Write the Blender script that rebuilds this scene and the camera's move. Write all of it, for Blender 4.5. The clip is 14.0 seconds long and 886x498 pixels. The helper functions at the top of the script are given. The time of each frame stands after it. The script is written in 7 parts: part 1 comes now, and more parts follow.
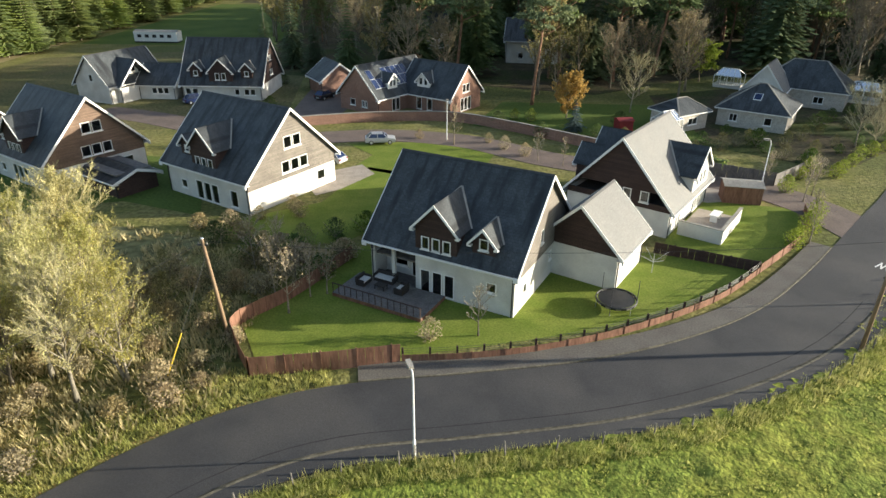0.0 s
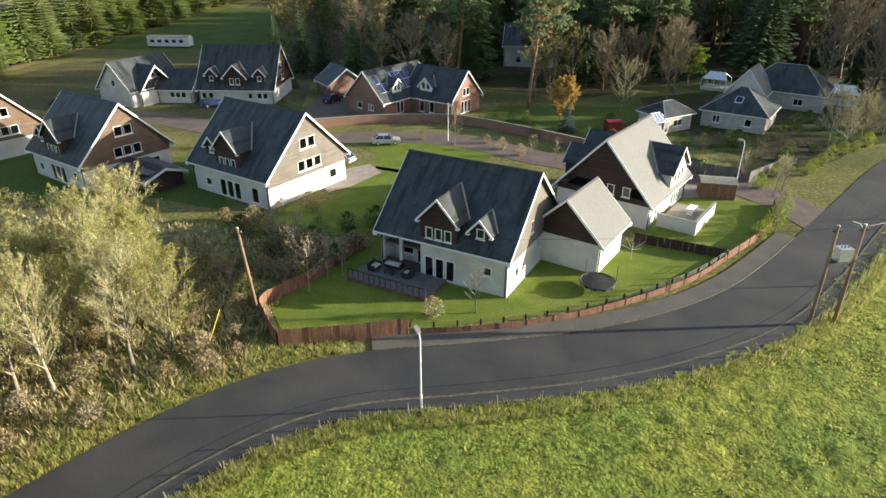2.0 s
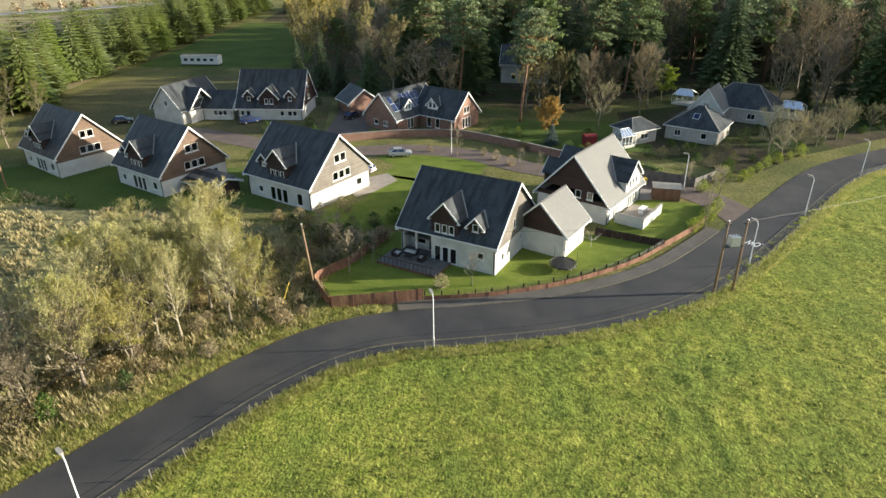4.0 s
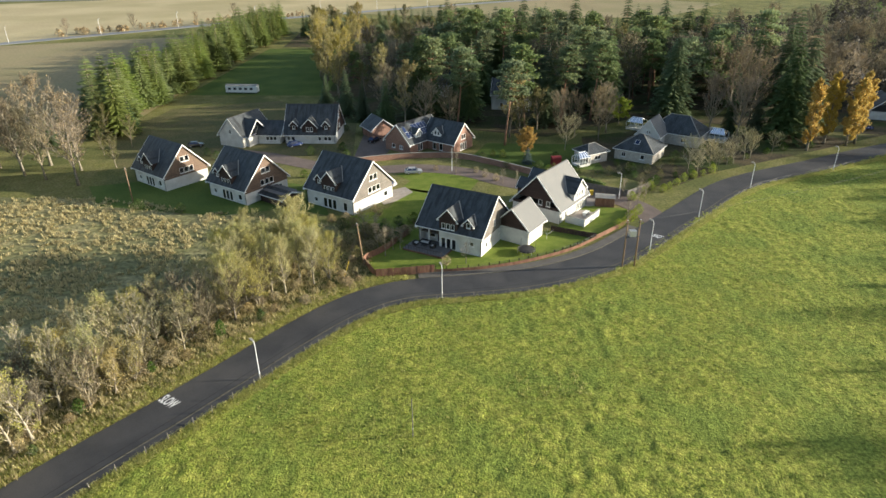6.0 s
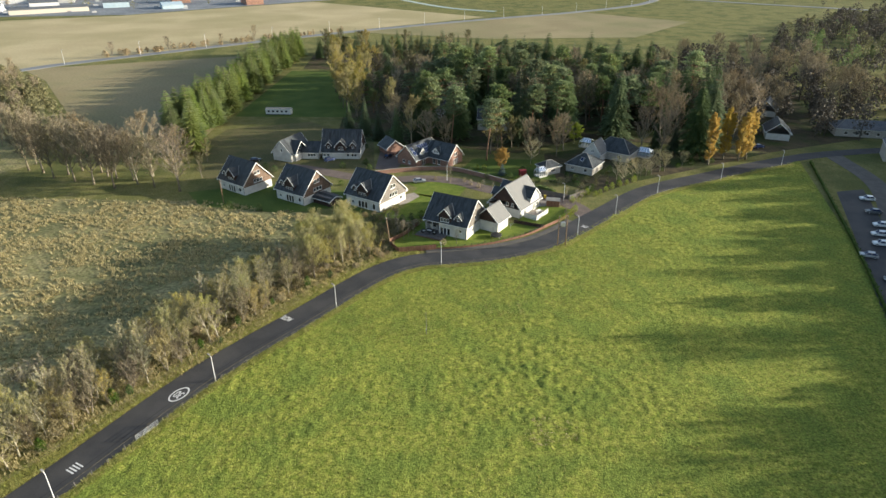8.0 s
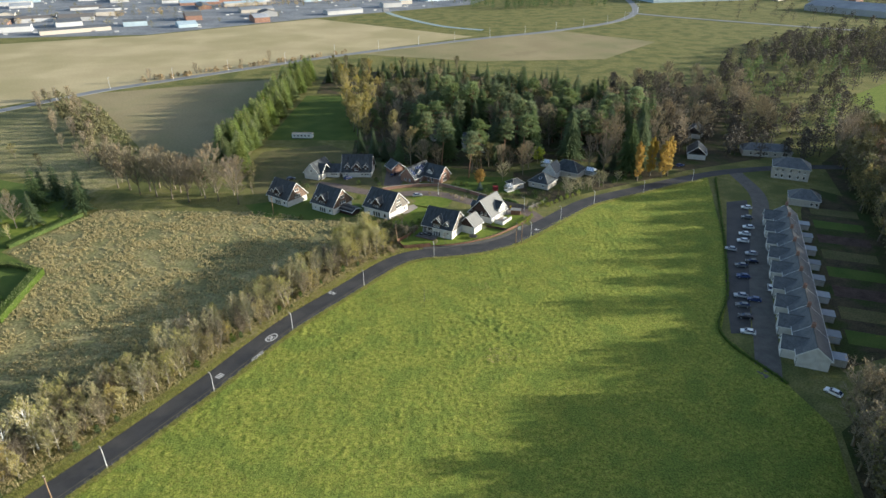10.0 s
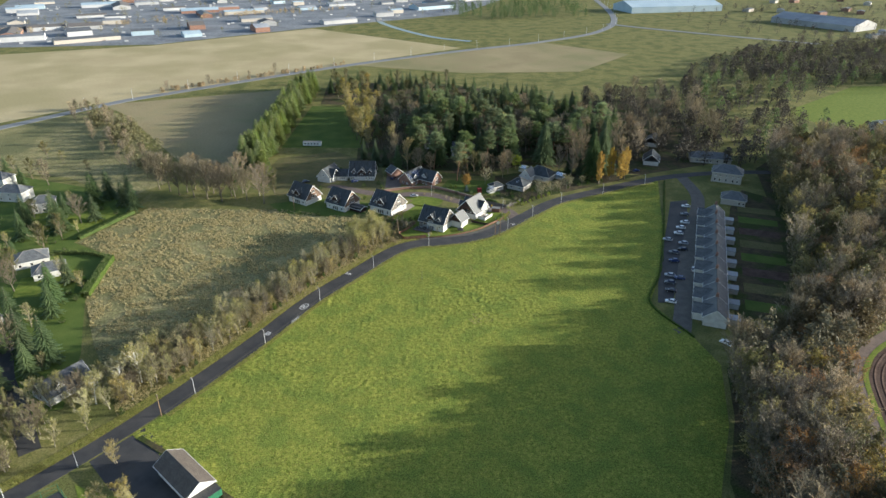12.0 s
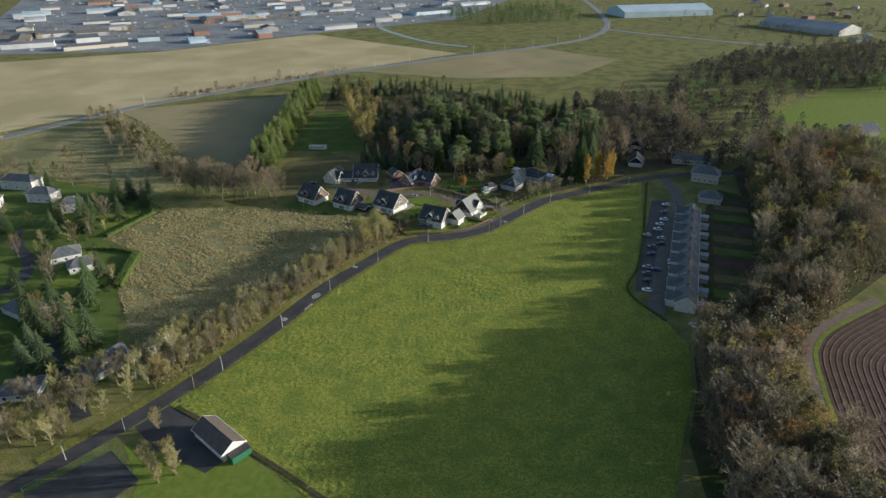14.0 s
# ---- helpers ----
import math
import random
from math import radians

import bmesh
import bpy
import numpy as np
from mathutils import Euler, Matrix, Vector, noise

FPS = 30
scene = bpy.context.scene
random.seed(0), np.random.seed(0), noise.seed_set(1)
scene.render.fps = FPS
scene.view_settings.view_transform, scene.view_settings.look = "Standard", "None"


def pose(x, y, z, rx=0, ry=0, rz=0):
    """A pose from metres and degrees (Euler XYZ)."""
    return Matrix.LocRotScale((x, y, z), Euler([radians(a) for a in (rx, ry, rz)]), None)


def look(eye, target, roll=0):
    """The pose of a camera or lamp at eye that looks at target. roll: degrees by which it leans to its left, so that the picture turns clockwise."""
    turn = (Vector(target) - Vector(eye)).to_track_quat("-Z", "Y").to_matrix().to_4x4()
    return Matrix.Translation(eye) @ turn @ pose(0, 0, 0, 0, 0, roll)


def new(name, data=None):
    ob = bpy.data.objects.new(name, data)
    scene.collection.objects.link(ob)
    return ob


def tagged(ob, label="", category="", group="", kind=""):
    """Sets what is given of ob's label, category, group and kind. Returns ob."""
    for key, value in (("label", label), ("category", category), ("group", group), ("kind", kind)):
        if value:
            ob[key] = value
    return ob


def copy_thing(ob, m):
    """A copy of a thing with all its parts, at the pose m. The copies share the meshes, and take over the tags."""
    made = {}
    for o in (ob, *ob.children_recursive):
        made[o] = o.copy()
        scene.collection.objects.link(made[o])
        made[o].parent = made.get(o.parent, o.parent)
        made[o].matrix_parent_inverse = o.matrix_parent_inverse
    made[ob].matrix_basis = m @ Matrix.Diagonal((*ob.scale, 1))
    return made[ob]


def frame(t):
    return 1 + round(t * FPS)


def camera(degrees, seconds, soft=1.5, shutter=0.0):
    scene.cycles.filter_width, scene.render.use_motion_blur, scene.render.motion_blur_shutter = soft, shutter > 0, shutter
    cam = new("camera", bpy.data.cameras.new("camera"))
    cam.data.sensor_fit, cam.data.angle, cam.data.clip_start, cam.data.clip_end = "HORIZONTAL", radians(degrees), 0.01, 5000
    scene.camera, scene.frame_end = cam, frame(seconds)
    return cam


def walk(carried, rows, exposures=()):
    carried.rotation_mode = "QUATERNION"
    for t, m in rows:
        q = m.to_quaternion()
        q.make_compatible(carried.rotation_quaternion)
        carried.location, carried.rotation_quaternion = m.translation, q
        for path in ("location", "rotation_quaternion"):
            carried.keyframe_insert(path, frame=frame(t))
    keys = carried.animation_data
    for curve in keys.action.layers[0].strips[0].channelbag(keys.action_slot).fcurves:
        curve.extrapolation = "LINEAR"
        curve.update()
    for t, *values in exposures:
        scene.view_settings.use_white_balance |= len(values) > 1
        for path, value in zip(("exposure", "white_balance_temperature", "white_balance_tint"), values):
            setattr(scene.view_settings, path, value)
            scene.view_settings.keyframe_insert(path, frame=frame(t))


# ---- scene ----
cam = camera(70.0, 14.0)
# seconds, eye (x, y, z), yaw to the left, pitch, roll
ROWS = [
    (0, 1.56, -27.27, 26.61, 0.01, -26.32, 0.34),
    (0.5, 1.61, -28.30, 26.94, 0.08, -26.35, 0.28),
    (1, 1.60, -29.63, 27.33, 0.09, -26.33, 0.29),
    (1.5, 1.59, -31.43, 27.98, 0.11, -26.41, 0.25),
    (2, 1.55, -33.83, 28.78, 0.17, -26.36, 0.14),
    (2.5, 1.54, -37.03, 29.97, 0.25, -26.39, -0.02),
    (5, 1.34, -67.84, 43.38, 0.67, -26.29, -0.33),
    (5.5, 1.14, -77.56, 47.46, 0.56, -26.13, -0.37),
    (6, 1.00, -88.51, 52.18, 0.52, -26.12, -0.44),
    (6.5, 0.79, -101.31, 57.27, 0.39, -26.23, -0.40),
    (7, 0.41, -114.98, 62.59, 0.18, -26.38, -0.23),
    (7.5, 0.32, -129.42, 68.79, 0.05, -26.42, -0.20),
    (8, 0.32, -144.45, 76.11, -0.05, -26.39, -0.23),
    (10.5, 1.15, -224.48, 115.16, -0.92, -26.71, -0.25),
    (11, 0.37, -238.78, 120.97, -1.28, -26.70, -0.09),
    (11.5, -0.57, -250.84, 125.92, -1.54, -26.74, 0.09),
    (12, -1.40, -260.91, 129.83, -1.73, -26.73, 0.12),
    (12.5, -1.81, -269.50, 133.15, -1.83, -26.72, 0.14),
    (13, -1.96, -276.04, 135.84, -1.87, -26.74, 0.11),
    (13.5, -2.04, -281.43, 137.51, -1.89, -26.67, 0.06),
    (14, -2.05, -285.91, 139.29, -1.89, -26.64, -0.01),
]


def flight(x, y, z, yaw, pitch, roll):
    a, p = radians(yaw), radians(pitch)
    ahead = Vector((-math.sin(a) * math.cos(p), math.cos(a) * math.cos(p), math.sin(p)))
    return look((x, y, z), Vector((x, y, z)) + 10 * ahead, roll)


walk(cam, [(t, flight(*r)) for t, *r in ROWS], exposures=[(0, 1.32, 6500, 10), (2.6, 1.3, 6500, 10), (5.0, 1.25, 6450, 10), (8.2, 1.15, 6350, 10), (11.0, 1.1, 6000, 10), (13.5, 1.1, 5950, 10), (13.7, 0.95, 5950, 10), (14.0, 0.5, 5950, 10)])

# ---- light ----
SUN_AZ, SUN_EL = 4.0, 12.0  # degrees from +x towards +y, and above the ground
sun_way = Vector((math.cos(radians(SUN_AZ)) * math.cos(radians(SUN_EL)), math.sin(radians(SUN_AZ)) * math.cos(radians(SUN_EL)), math.sin(radians(SUN_EL))))
world = bpy.data.worlds.new("sky")
scene.world = world
world.use_nodes = True
sky = world.node_tree.nodes.new("ShaderNodeTexSky")
sky.sky_type, sky.sun_disc = "NISHITA", False
sky.sun_elevation, sky.sun_rotation = radians(SUN_EL), radians(90 - SUN_AZ)
sky.air_density, sky.dust_density = 1.0, 1.5
world.node_tree.links.new(sky.outputs[0], world.node_tree.nodes["Background"].inputs[0])
world.node_tree.nodes["Background"].inputs[1].default_value = 0.115
sun = new("sun", bpy.data.lights.new("sun", "SUN"))
sun.data.energy, sun.data.angle, sun.data.color = 5.0, radians(0.6), (0.97, 0.9, 0.74)
sun.matrix_world = look(sun_way * 200, (0, 0, 0))


# ---- materials ----
def mat(name, a, b, scale=1.0, rough=0.8, fine=8.0, fine_amount=0.35, bump=0.0, bump_scale=20.0, vary=0.0, spec=0.3, metal=0.0, stretch=(1, 1, 1), third=None, third_scale=0.1, shine=0.0):
    """Two colours mixed by coarse noise, modulated by fine noise; a third colour in broad patches."""
    m = bpy.data.materials.new(name)
    m.use_nodes = True
    nt = m.node_tree
    n, l = nt.nodes, nt.links
    p = n["Principled BSDF"]
    co = n.new("ShaderNodeTexCoord")
    mp = n.new("ShaderNodeMapping")
    mp.inputs["Scale"].default_value = stretch
    l.new(co.outputs["Object"], mp.inputs["Vector"])

    def noise_at(s, detail=4.0):
        t = n.new("ShaderNodeTexNoise")
        t.inputs["Scale"].default_value, t.inputs["Detail"].default_value = s, detail
        l.new(mp.outputs[0], t.inputs["Vector"])
        return t.outputs["Fac"]

    def ramp(v, lo, hi):
        r = n.new("ShaderNodeMapRange")
        r.inputs["From Min"].default_value, r.inputs["From Max"].default_value = lo, hi
        l.new(v, r.inputs["Value"])
        return r.outputs[0]

    def mixed(f, x, y, kind="MIX"):
        k = n.new("ShaderNodeMix")
        k.data_type, k.blend_type = "RGBA", kind
        for sock, v in ((k.inputs["Factor"], f), (k.inputs["A"], x), (k.inputs["B"], y)):
            if isinstance(v, (int, float)):
                sock.default_value = v
            elif isinstance(v, tuple):
                sock.default_value = (*v, 1)
            else:
                l.new(v, sock)
        return k.outputs["Result"]

    col = mixed(ramp(noise_at(scale), 0.35, 0.65), tuple(a), tuple(b))
    if third:
        col = mixed(ramp(noise_at(third_scale, 3.0), 0.45, 0.62), col, tuple(third))
    g = ramp(noise_at(fine, 5.0), 0.3, 0.7)
    h = n.new("ShaderNodeMapRange")
    h.inputs["To Min"].default_value, h.inputs["To Max"].default_value = 1 - fine_amount, 1 + fine_amount
    l.new(g, h.inputs["Value"])
    c2 = n.new("ShaderNodeVectorMath")
    c2.operation = "SCALE"
    l.new(col, c2.inputs[0])
    l.new(h.outputs[0], c2.inputs["Scale"])
    out = c2.outputs[0]
    if vary:
        oi = n.new("ShaderNodeObjectInfo")
        hv = n.new("ShaderNodeHueSaturation")
        for i, (lo, hi) in enumerate(((0.5 - vary * 0.012, 0.5 + vary * 0.03), (1 - vary * 0.4, 1 + vary * 0.2), (1 - vary * 0.5, 1 + vary * 0.5))):
            r = n.new("ShaderNodeMapRange")
            r.inputs["To Min"].default_value, r.inputs["To Max"].default_value = lo, hi
            k = n.new("ShaderNodeMath")
            k.operation, k.inputs[1].default_value = "MULTIPLY", (1.0, 7.3, 13.7)[i]
            fr = n.new("ShaderNodeMath")
            fr.operation = "FRACT"
            l.new(oi.outputs["Random"], k.inputs[0])
            l.new(k.outputs[0], fr.inputs[0])
            l.new(fr.outputs[0], r.inputs["Value"])
            l.new(r.outputs[0], hv.inputs[("Hue", "Saturation", "Value")[i]])
        l.new(out, hv.inputs["Color"])
        out = hv.outputs[0]
    l.new(out, p.inputs["Base Color"])
    p.inputs["Roughness"].default_value, p.inputs["Specular IOR Level"].default_value, p.inputs["Metallic"].default_value = rough, spec, metal
    if bump:
        bp = n.new("ShaderNodeBump")
        bp.inputs["Strength"].default_value, bp.inputs["Distance"].default_value = min(bump, 1.0), 0.05 * max(bump, 1.0)
        l.new(noise_at(bump_scale, 5.0), bp.inputs["Height"])
        l.new(bp.outputs[0], p.inputs["Normal"])
    if shine:
        p.inputs["Coat Weight"].default_value = shine
    return m


def rows_mat(name, a, b, joint, w, h, offset=0.5, rough=0.7, bump=0.5, plane="xy", gap=0.012, stain=None, yscale=1.0, contrast=0.16):
    """Courses of slates, bricks or boards: brick pattern in metres on a plane of the object."""
    m = mat(name, a, b, 0.5, rough, 12.0, 0.25)
    nt = m.node_tree
    n, l = nt.nodes, nt.links
    p = n["Principled BSDF"]
    co = next(k for k in n if k.type == "TEX_COORD")
    sx = n.new("ShaderNodeSeparateXYZ")
    cx = n.new("ShaderNodeCombineXYZ")
    l.new(co.outputs["Object"], sx.inputs[0])
    if plane == "wall":  # along x + y, up z
        ad = n.new("ShaderNodeMath")
        l.new(sx.outputs[0], ad.inputs[0])
        l.new(sx.outputs[1], ad.inputs[1])
        l.new(ad.outputs[0], cx.inputs[0])
        l.new(sx.outputs[2], cx.inputs[1])
    else:
        ml = n.new("ShaderNodeMath")
        ml.operation, ml.inputs[1].default_value = "MULTIPLY", yscale
        l.new(sx.outputs[0], cx.inputs[0])
        l.new(sx.outputs[1], ml.inputs[0])
        l.new(ml.outputs[0], cx.inputs[1])
    br = n.new("ShaderNodeTexBrick")
    br.offset = offset
    br.inputs["Scale"].default_value = 1.0
    br.inputs["Brick Width"].default_value, br.inputs["Row Height"].default_value, br.inputs["Mortar Size"].default_value = w, h, gap
    br.inputs["Color1"].default_value, br.inputs["Color2"].default_value, br.inputs["Mortar"].default_value = (*(0.96 + contrast,) * 3, 1), (*(0.96 - contrast,) * 3, 1), (*joint, 1)
    l.new(cx.outputs[0], br.inputs["Vector"])
    old = p.inputs["Base Color"].links[0].from_socket
    mu = n.new("ShaderNodeMix")
    mu.data_type, mu.blend_type = "RGBA", "MULTIPLY"
    mu.inputs["Factor"].default_value = 1.0
    l.new(old, mu.inputs["A"])
    l.new(br.outputs["Color"], mu.inputs["B"])
    out = mu.outputs["Result"]
    if stain:
        mp = n.new("ShaderNodeMapping")
        mp.inputs["Scale"].default_value = (1.3, 0.22, 0.22)
        ns = n.new("ShaderNodeTexNoise")
        ns.inputs["Scale"].default_value, ns.inputs["Detail"].default_value = 1.0, 5.0
        mr = n.new("ShaderNodeMapRange")
        mr.inputs["From Min"].default_value, mr.inputs["From Max"].default_value = 0.48, 0.66
        mk = n.new("ShaderNodeMix")
        mk.data_type = "RGBA"
        mk.inputs["B"].default_value = (*stain, 1)
        l.new(co.outputs["Object"], mp.inputs[0])
        l.new(mp.outputs[0], ns.inputs["Vector"])
        l.new(ns.outputs["Fac"], mr.inputs["Value"])
        l.new(mr.outputs[0], mk.inputs["Factor"])
        l.new(out, mk.inputs["A"])
        out = mk.outputs["Result"]
    l.new(out, p.inputs["Base Color"])
    bp = n.new("ShaderNodeBump")
    bp.inputs["Strength"].default_value, bp.inputs["Distance"].default_value = bump, 0.02
    l.new(br.outputs["Fac"], bp.inputs["Height"])
    bp.invert = True
    l.new(bp.outputs[0], p.inputs["Normal"])
    return m


SLATE = rows_mat("slate", (0.05, 0.056, 0.06), (0.072, 0.08, 0.084), (0.5, 0.5, 0.5), 0.3, 0.25, rough=0.5, stain=(0.022, 0.024, 0.026), yscale=1.35)
# the same slate with the low sun's sheen put into a paler colour
SLATE_SUNLIT = rows_mat("sunlit_slate", (0.17, 0.17, 0.165), (0.182, 0.18, 0.172), (0.85, 0.85, 0.85), 0.3, 0.25, rough=0.6, yscale=1.35, contrast=0.05)
SLATE_OLD = rows_mat("old_slate", (0.10, 0.11, 0.12), (0.15, 0.155, 0.16), (0.5, 0.5, 0.5), 0.3, 0.25, rough=0.5, yscale=1.35)
RENDER_WHITE = mat("white_render", (0.6, 0.585, 0.55), (0.67, 0.655, 0.61), 0.8, 0.9, 14.0, 0.08, 0.3, 60.0, third=(0.54, 0.52, 0.48), third_scale=0.35)
STONE_PALE = mat("pale_stone", (0.42, 0.38, 0.33), (0.5, 0.46, 0.4), 1.5, 0.9, 6.0, 0.2, 0.4, 20.0)
PAINT_WHITE = mat("white_paint", (0.78, 0.77, 0.74), (0.82, 0.81, 0.78), 2.0, 0.45, 9.0, 0.05)
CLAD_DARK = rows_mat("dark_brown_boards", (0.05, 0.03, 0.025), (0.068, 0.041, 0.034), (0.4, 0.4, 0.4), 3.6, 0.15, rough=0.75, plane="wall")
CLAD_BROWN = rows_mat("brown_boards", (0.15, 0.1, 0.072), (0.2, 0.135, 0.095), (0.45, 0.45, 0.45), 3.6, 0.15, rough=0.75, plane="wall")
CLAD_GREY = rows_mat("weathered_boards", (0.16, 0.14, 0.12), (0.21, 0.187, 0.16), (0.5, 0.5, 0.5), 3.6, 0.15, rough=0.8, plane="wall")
BRICK = rows_mat("red_brown_brick", (0.24, 0.135, 0.1), (0.3, 0.175, 0.13), (1.25, 1.3, 1.3), 0.225, 0.075, rough=0.85, plane="wall", gap=0.008)
FENCE_WOOD = mat("red_brown_fence_boards", (0.17, 0.085, 0.055), (0.23, 0.12, 0.08), 1.2, 0.8, 7.0, 0.3, 0.3, 25.0, stretch=(1, 1, 0.2))
DECK_WOOD = mat("grey_decking", (0.13, 0.12, 0.115), (0.18, 0.165, 0.15), 2.0, 0.8, 9.0, 0.3)
POLE_WOOD = mat("pole_timber", (0.2, 0.13, 0.08), (0.27, 0.19, 0.12), 1.0, 0.85, 9.0, 0.35, stretch=(3, 3, 0.3))
ASPHALT = mat("asphalt", (0.04, 0.04, 0.042), (0.054, 0.053, 0.054), 0.25, 0.75, 12.0, 0.2, 0.4, 50.0, third=(0.066, 0.063, 0.061), third_scale=0.12)
YARD = mat("grey_yards", (0.15, 0.16, 0.175), (0.24, 0.25, 0.26), 0.03, 0.8, 0.3, 0.3)
ASPHALT_PALE = mat("worn_pavement", (0.1, 0.09, 0.08), (0.13, 0.12, 0.105), 0.4, 0.85, 8.0, 0.25, 0.4, 40.0)
CHIPS = mat("red_chip_road", (0.13, 0.1, 0.085), (0.17, 0.13, 0.11), 0.4, 0.85, 8.0, 0.25, 0.3, 40.0)
MOSSY = mat("mossy_kerb", (0.1, 0.092, 0.07), (0.15, 0.135, 0.1), 0.6, 0.95, 4.0, 0.35)
KERB = mat("concrete_kerb", (0.28, 0.26, 0.23), (0.34, 0.32, 0.28), 2.0, 0.9, 10.0, 0.2)
PAVING = mat("stone_paving", (0.3, 0.26, 0.22), (0.37, 0.32, 0.27), 1.0, 0.85, 8.0, 0.2)
LINE_PAINT = mat("road_paint", (0.6, 0.6, 0.58), (0.72, 0.72, 0.7), 3.0, 0.6, 10.0, 0.25)
STEEL = mat("galvanised_steel", (0.5, 0.51, 0.52), (0.58, 0.59, 0.6), 3.0, 0.45, 10.0, 0.08, metal=0.6)
LAMP_WHITE = mat("white_column_paint", (0.72, 0.72, 0.72), (0.78, 0.78, 0.78), 2.0, 0.4, 9.0, 0.05)
BLACK = mat("black_plastic", (0.02, 0.02, 0.022), (0.03, 0.03, 0.032), 3.0, 0.5, 9.0, 0.1)
DARK_METAL = mat("dark_metal", (0.06, 0.06, 0.06), (0.09, 0.09, 0.09), 3.0, 0.5, 9.0, 0.1, metal=0.4)
GREEN_PAINT = mat("green_painted_steel", (0.03, 0.13, 0.07), (0.04, 0.17, 0.09), 2.0, 0.5, 9.0, 0.1)
BLUE_CLAD = mat("pale_blue_cladding", (0.35, 0.45, 0.52), (0.42, 0.52, 0.58), 0.05, 0.6, 1.0, 0.1)
GREY_CLAD = mat("grey_cladding", (0.4, 0.41, 0.42), (0.5, 0.5, 0.5), 0.05, 0.6, 1.0, 0.1, vary=0.5)
ROOF_CLAD = mat("sheet_roof", (0.2, 0.22, 0.24), (0.32, 0.335, 0.35), 0.05, 0.55, 1.0, 0.1, vary=0.7)
SOLAR = mat("solar_glass", (0.015, 0.025, 0.07), (0.02, 0.035, 0.09), 2.0, 0.12, 9.0, 0.1, spec=0.6)
RED_PAINT = mat("red_paint", (0.16, 0.018, 0.02), (0.21, 0.026, 0.028), 2.0, 0.7, 9.0, 0.15)
YELLOW_PLASTIC = mat("yellow_plastic", (0.6, 0.42, 0.04), (0.65, 0.46, 0.05), 2.0, 0.5, 9.0, 0.05)
CUSHION = mat("cushion_cloth", (0.6, 0.58, 0.55), (0.68, 0.66, 0.62), 4.0, 0.9, 20.0, 0.1)
RATTAN = mat("dark_rattan", (0.03, 0.026, 0.024), (0.05, 0.043, 0.038), 10.0, 0.8, 30.0, 0.3)
WATER = mat("water", (0.02, 0.03, 0.035), (0.03, 0.04, 0.05), 0.3, 0.08, 3.0, 0.1, spec=0.6)

FIELD = mat("pasture_grass", (0.155, 0.19, 0.03), (0.28, 0.285, 0.058), 0.8, 0.95, 2.4, 0.5, 5.0, 4.5, third=(0.16, 0.2, 0.038), third_scale=0.12, spec=0.1)
LAWN = mat("mown_lawn", (0.12, 0.165, 0.026), (0.17, 0.205, 0.04), 0.4, 0.95, 6.0, 0.22, 0.6, 12.0, spec=0.1)
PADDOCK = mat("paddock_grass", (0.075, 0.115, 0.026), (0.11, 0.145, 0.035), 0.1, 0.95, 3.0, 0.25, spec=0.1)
ROUGH_GRASS = mat("rough_grass", (0.15, 0.15, 0.045), (0.21, 0.19, 0.075), 0.3, 0.95, 2.0, 0.4, 3.0, 3.0, third=(0.11, 0.12, 0.04), third_scale=0.06, spec=0.1)
# rough grass again, its colour darkened to stand for shade
ROUGH_SHADED = mat("shaded_rough_grass", (0.11, 0.11, 0.045), (0.15, 0.13, 0.06), 0.2, 0.95, 2.0, 0.4, 2.0, 3.0, spec=0.1)
SCRUB = mat("tussock_ground", (0.3, 0.26, 0.13), (0.2, 0.19, 0.08), 0.25, 0.95, 1.2, 0.5, 4.0, 1.2, third=(0.15, 0.15, 0.07), third_scale=0.03, spec=0.1)
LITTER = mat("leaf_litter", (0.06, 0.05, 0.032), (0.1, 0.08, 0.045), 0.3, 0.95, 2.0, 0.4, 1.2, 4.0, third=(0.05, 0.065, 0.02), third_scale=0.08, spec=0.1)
STUBBLE = mat("stubble_field", (0.4, 0.33, 0.19), (0.47, 0.39, 0.23), 0.02, 0.95, 0.6, 0.1, third=(0.35, 0.3, 0.16), third_scale=0.012, spec=0.1)
FALLOW = mat("fallow_field", (0.26, 0.215, 0.12), (0.32, 0.265, 0.15), 0.03, 0.95, 0.8, 0.15, third=(0.22, 0.2, 0.1), third_scale=0.015, spec=0.1)
PLOUGH = mat("ploughed_soil", (0.075, 0.05, 0.04), (0.11, 0.075, 0.06), 0.3, 0.95, 2.0, 0.3, 1.5, 3.0, spec=0.1)
BARK = mat("grey_bark", (0.17, 0.14, 0.1), (0.26, 0.22, 0.16), 1.5, 0.9, 6.0, 0.3, vary=0.4)
BARK_PALE = mat("pale_bark", (0.2, 0.175, 0.125), (0.3, 0.265, 0.19), 1.5, 0.9, 6.0, 0.3, vary=0.4)
BARK_PINE = mat("pine_bark", (0.2, 0.11, 0.07), (0.27, 0.16, 0.1), 1.0, 0.9, 6.0, 0.3)
TWIG = mat("pale_twigs", (0.3, 0.265, 0.155), (0.4, 0.35, 0.21), 0.6, 0.9, 4.0, 0.25, vary=0.6)
TWIG_NEAR = mat("straw_twigs", (0.35, 0.32, 0.155), (0.44, 0.4, 0.2), 0.6, 0.9, 4.0, 0.25, vary=0.4)
TWIG_RED = mat("russet_twigs", (0.31, 0.255, 0.185), (0.4, 0.33, 0.24), 0.6, 0.9, 4.0, 0.25, vary=0.4)
TWIG_WOOD = mat("grey_brown_twigs", (0.16, 0.135, 0.09), (0.23, 0.19, 0.13), 0.4, 0.9, 3.0, 0.25, vary=0.6)
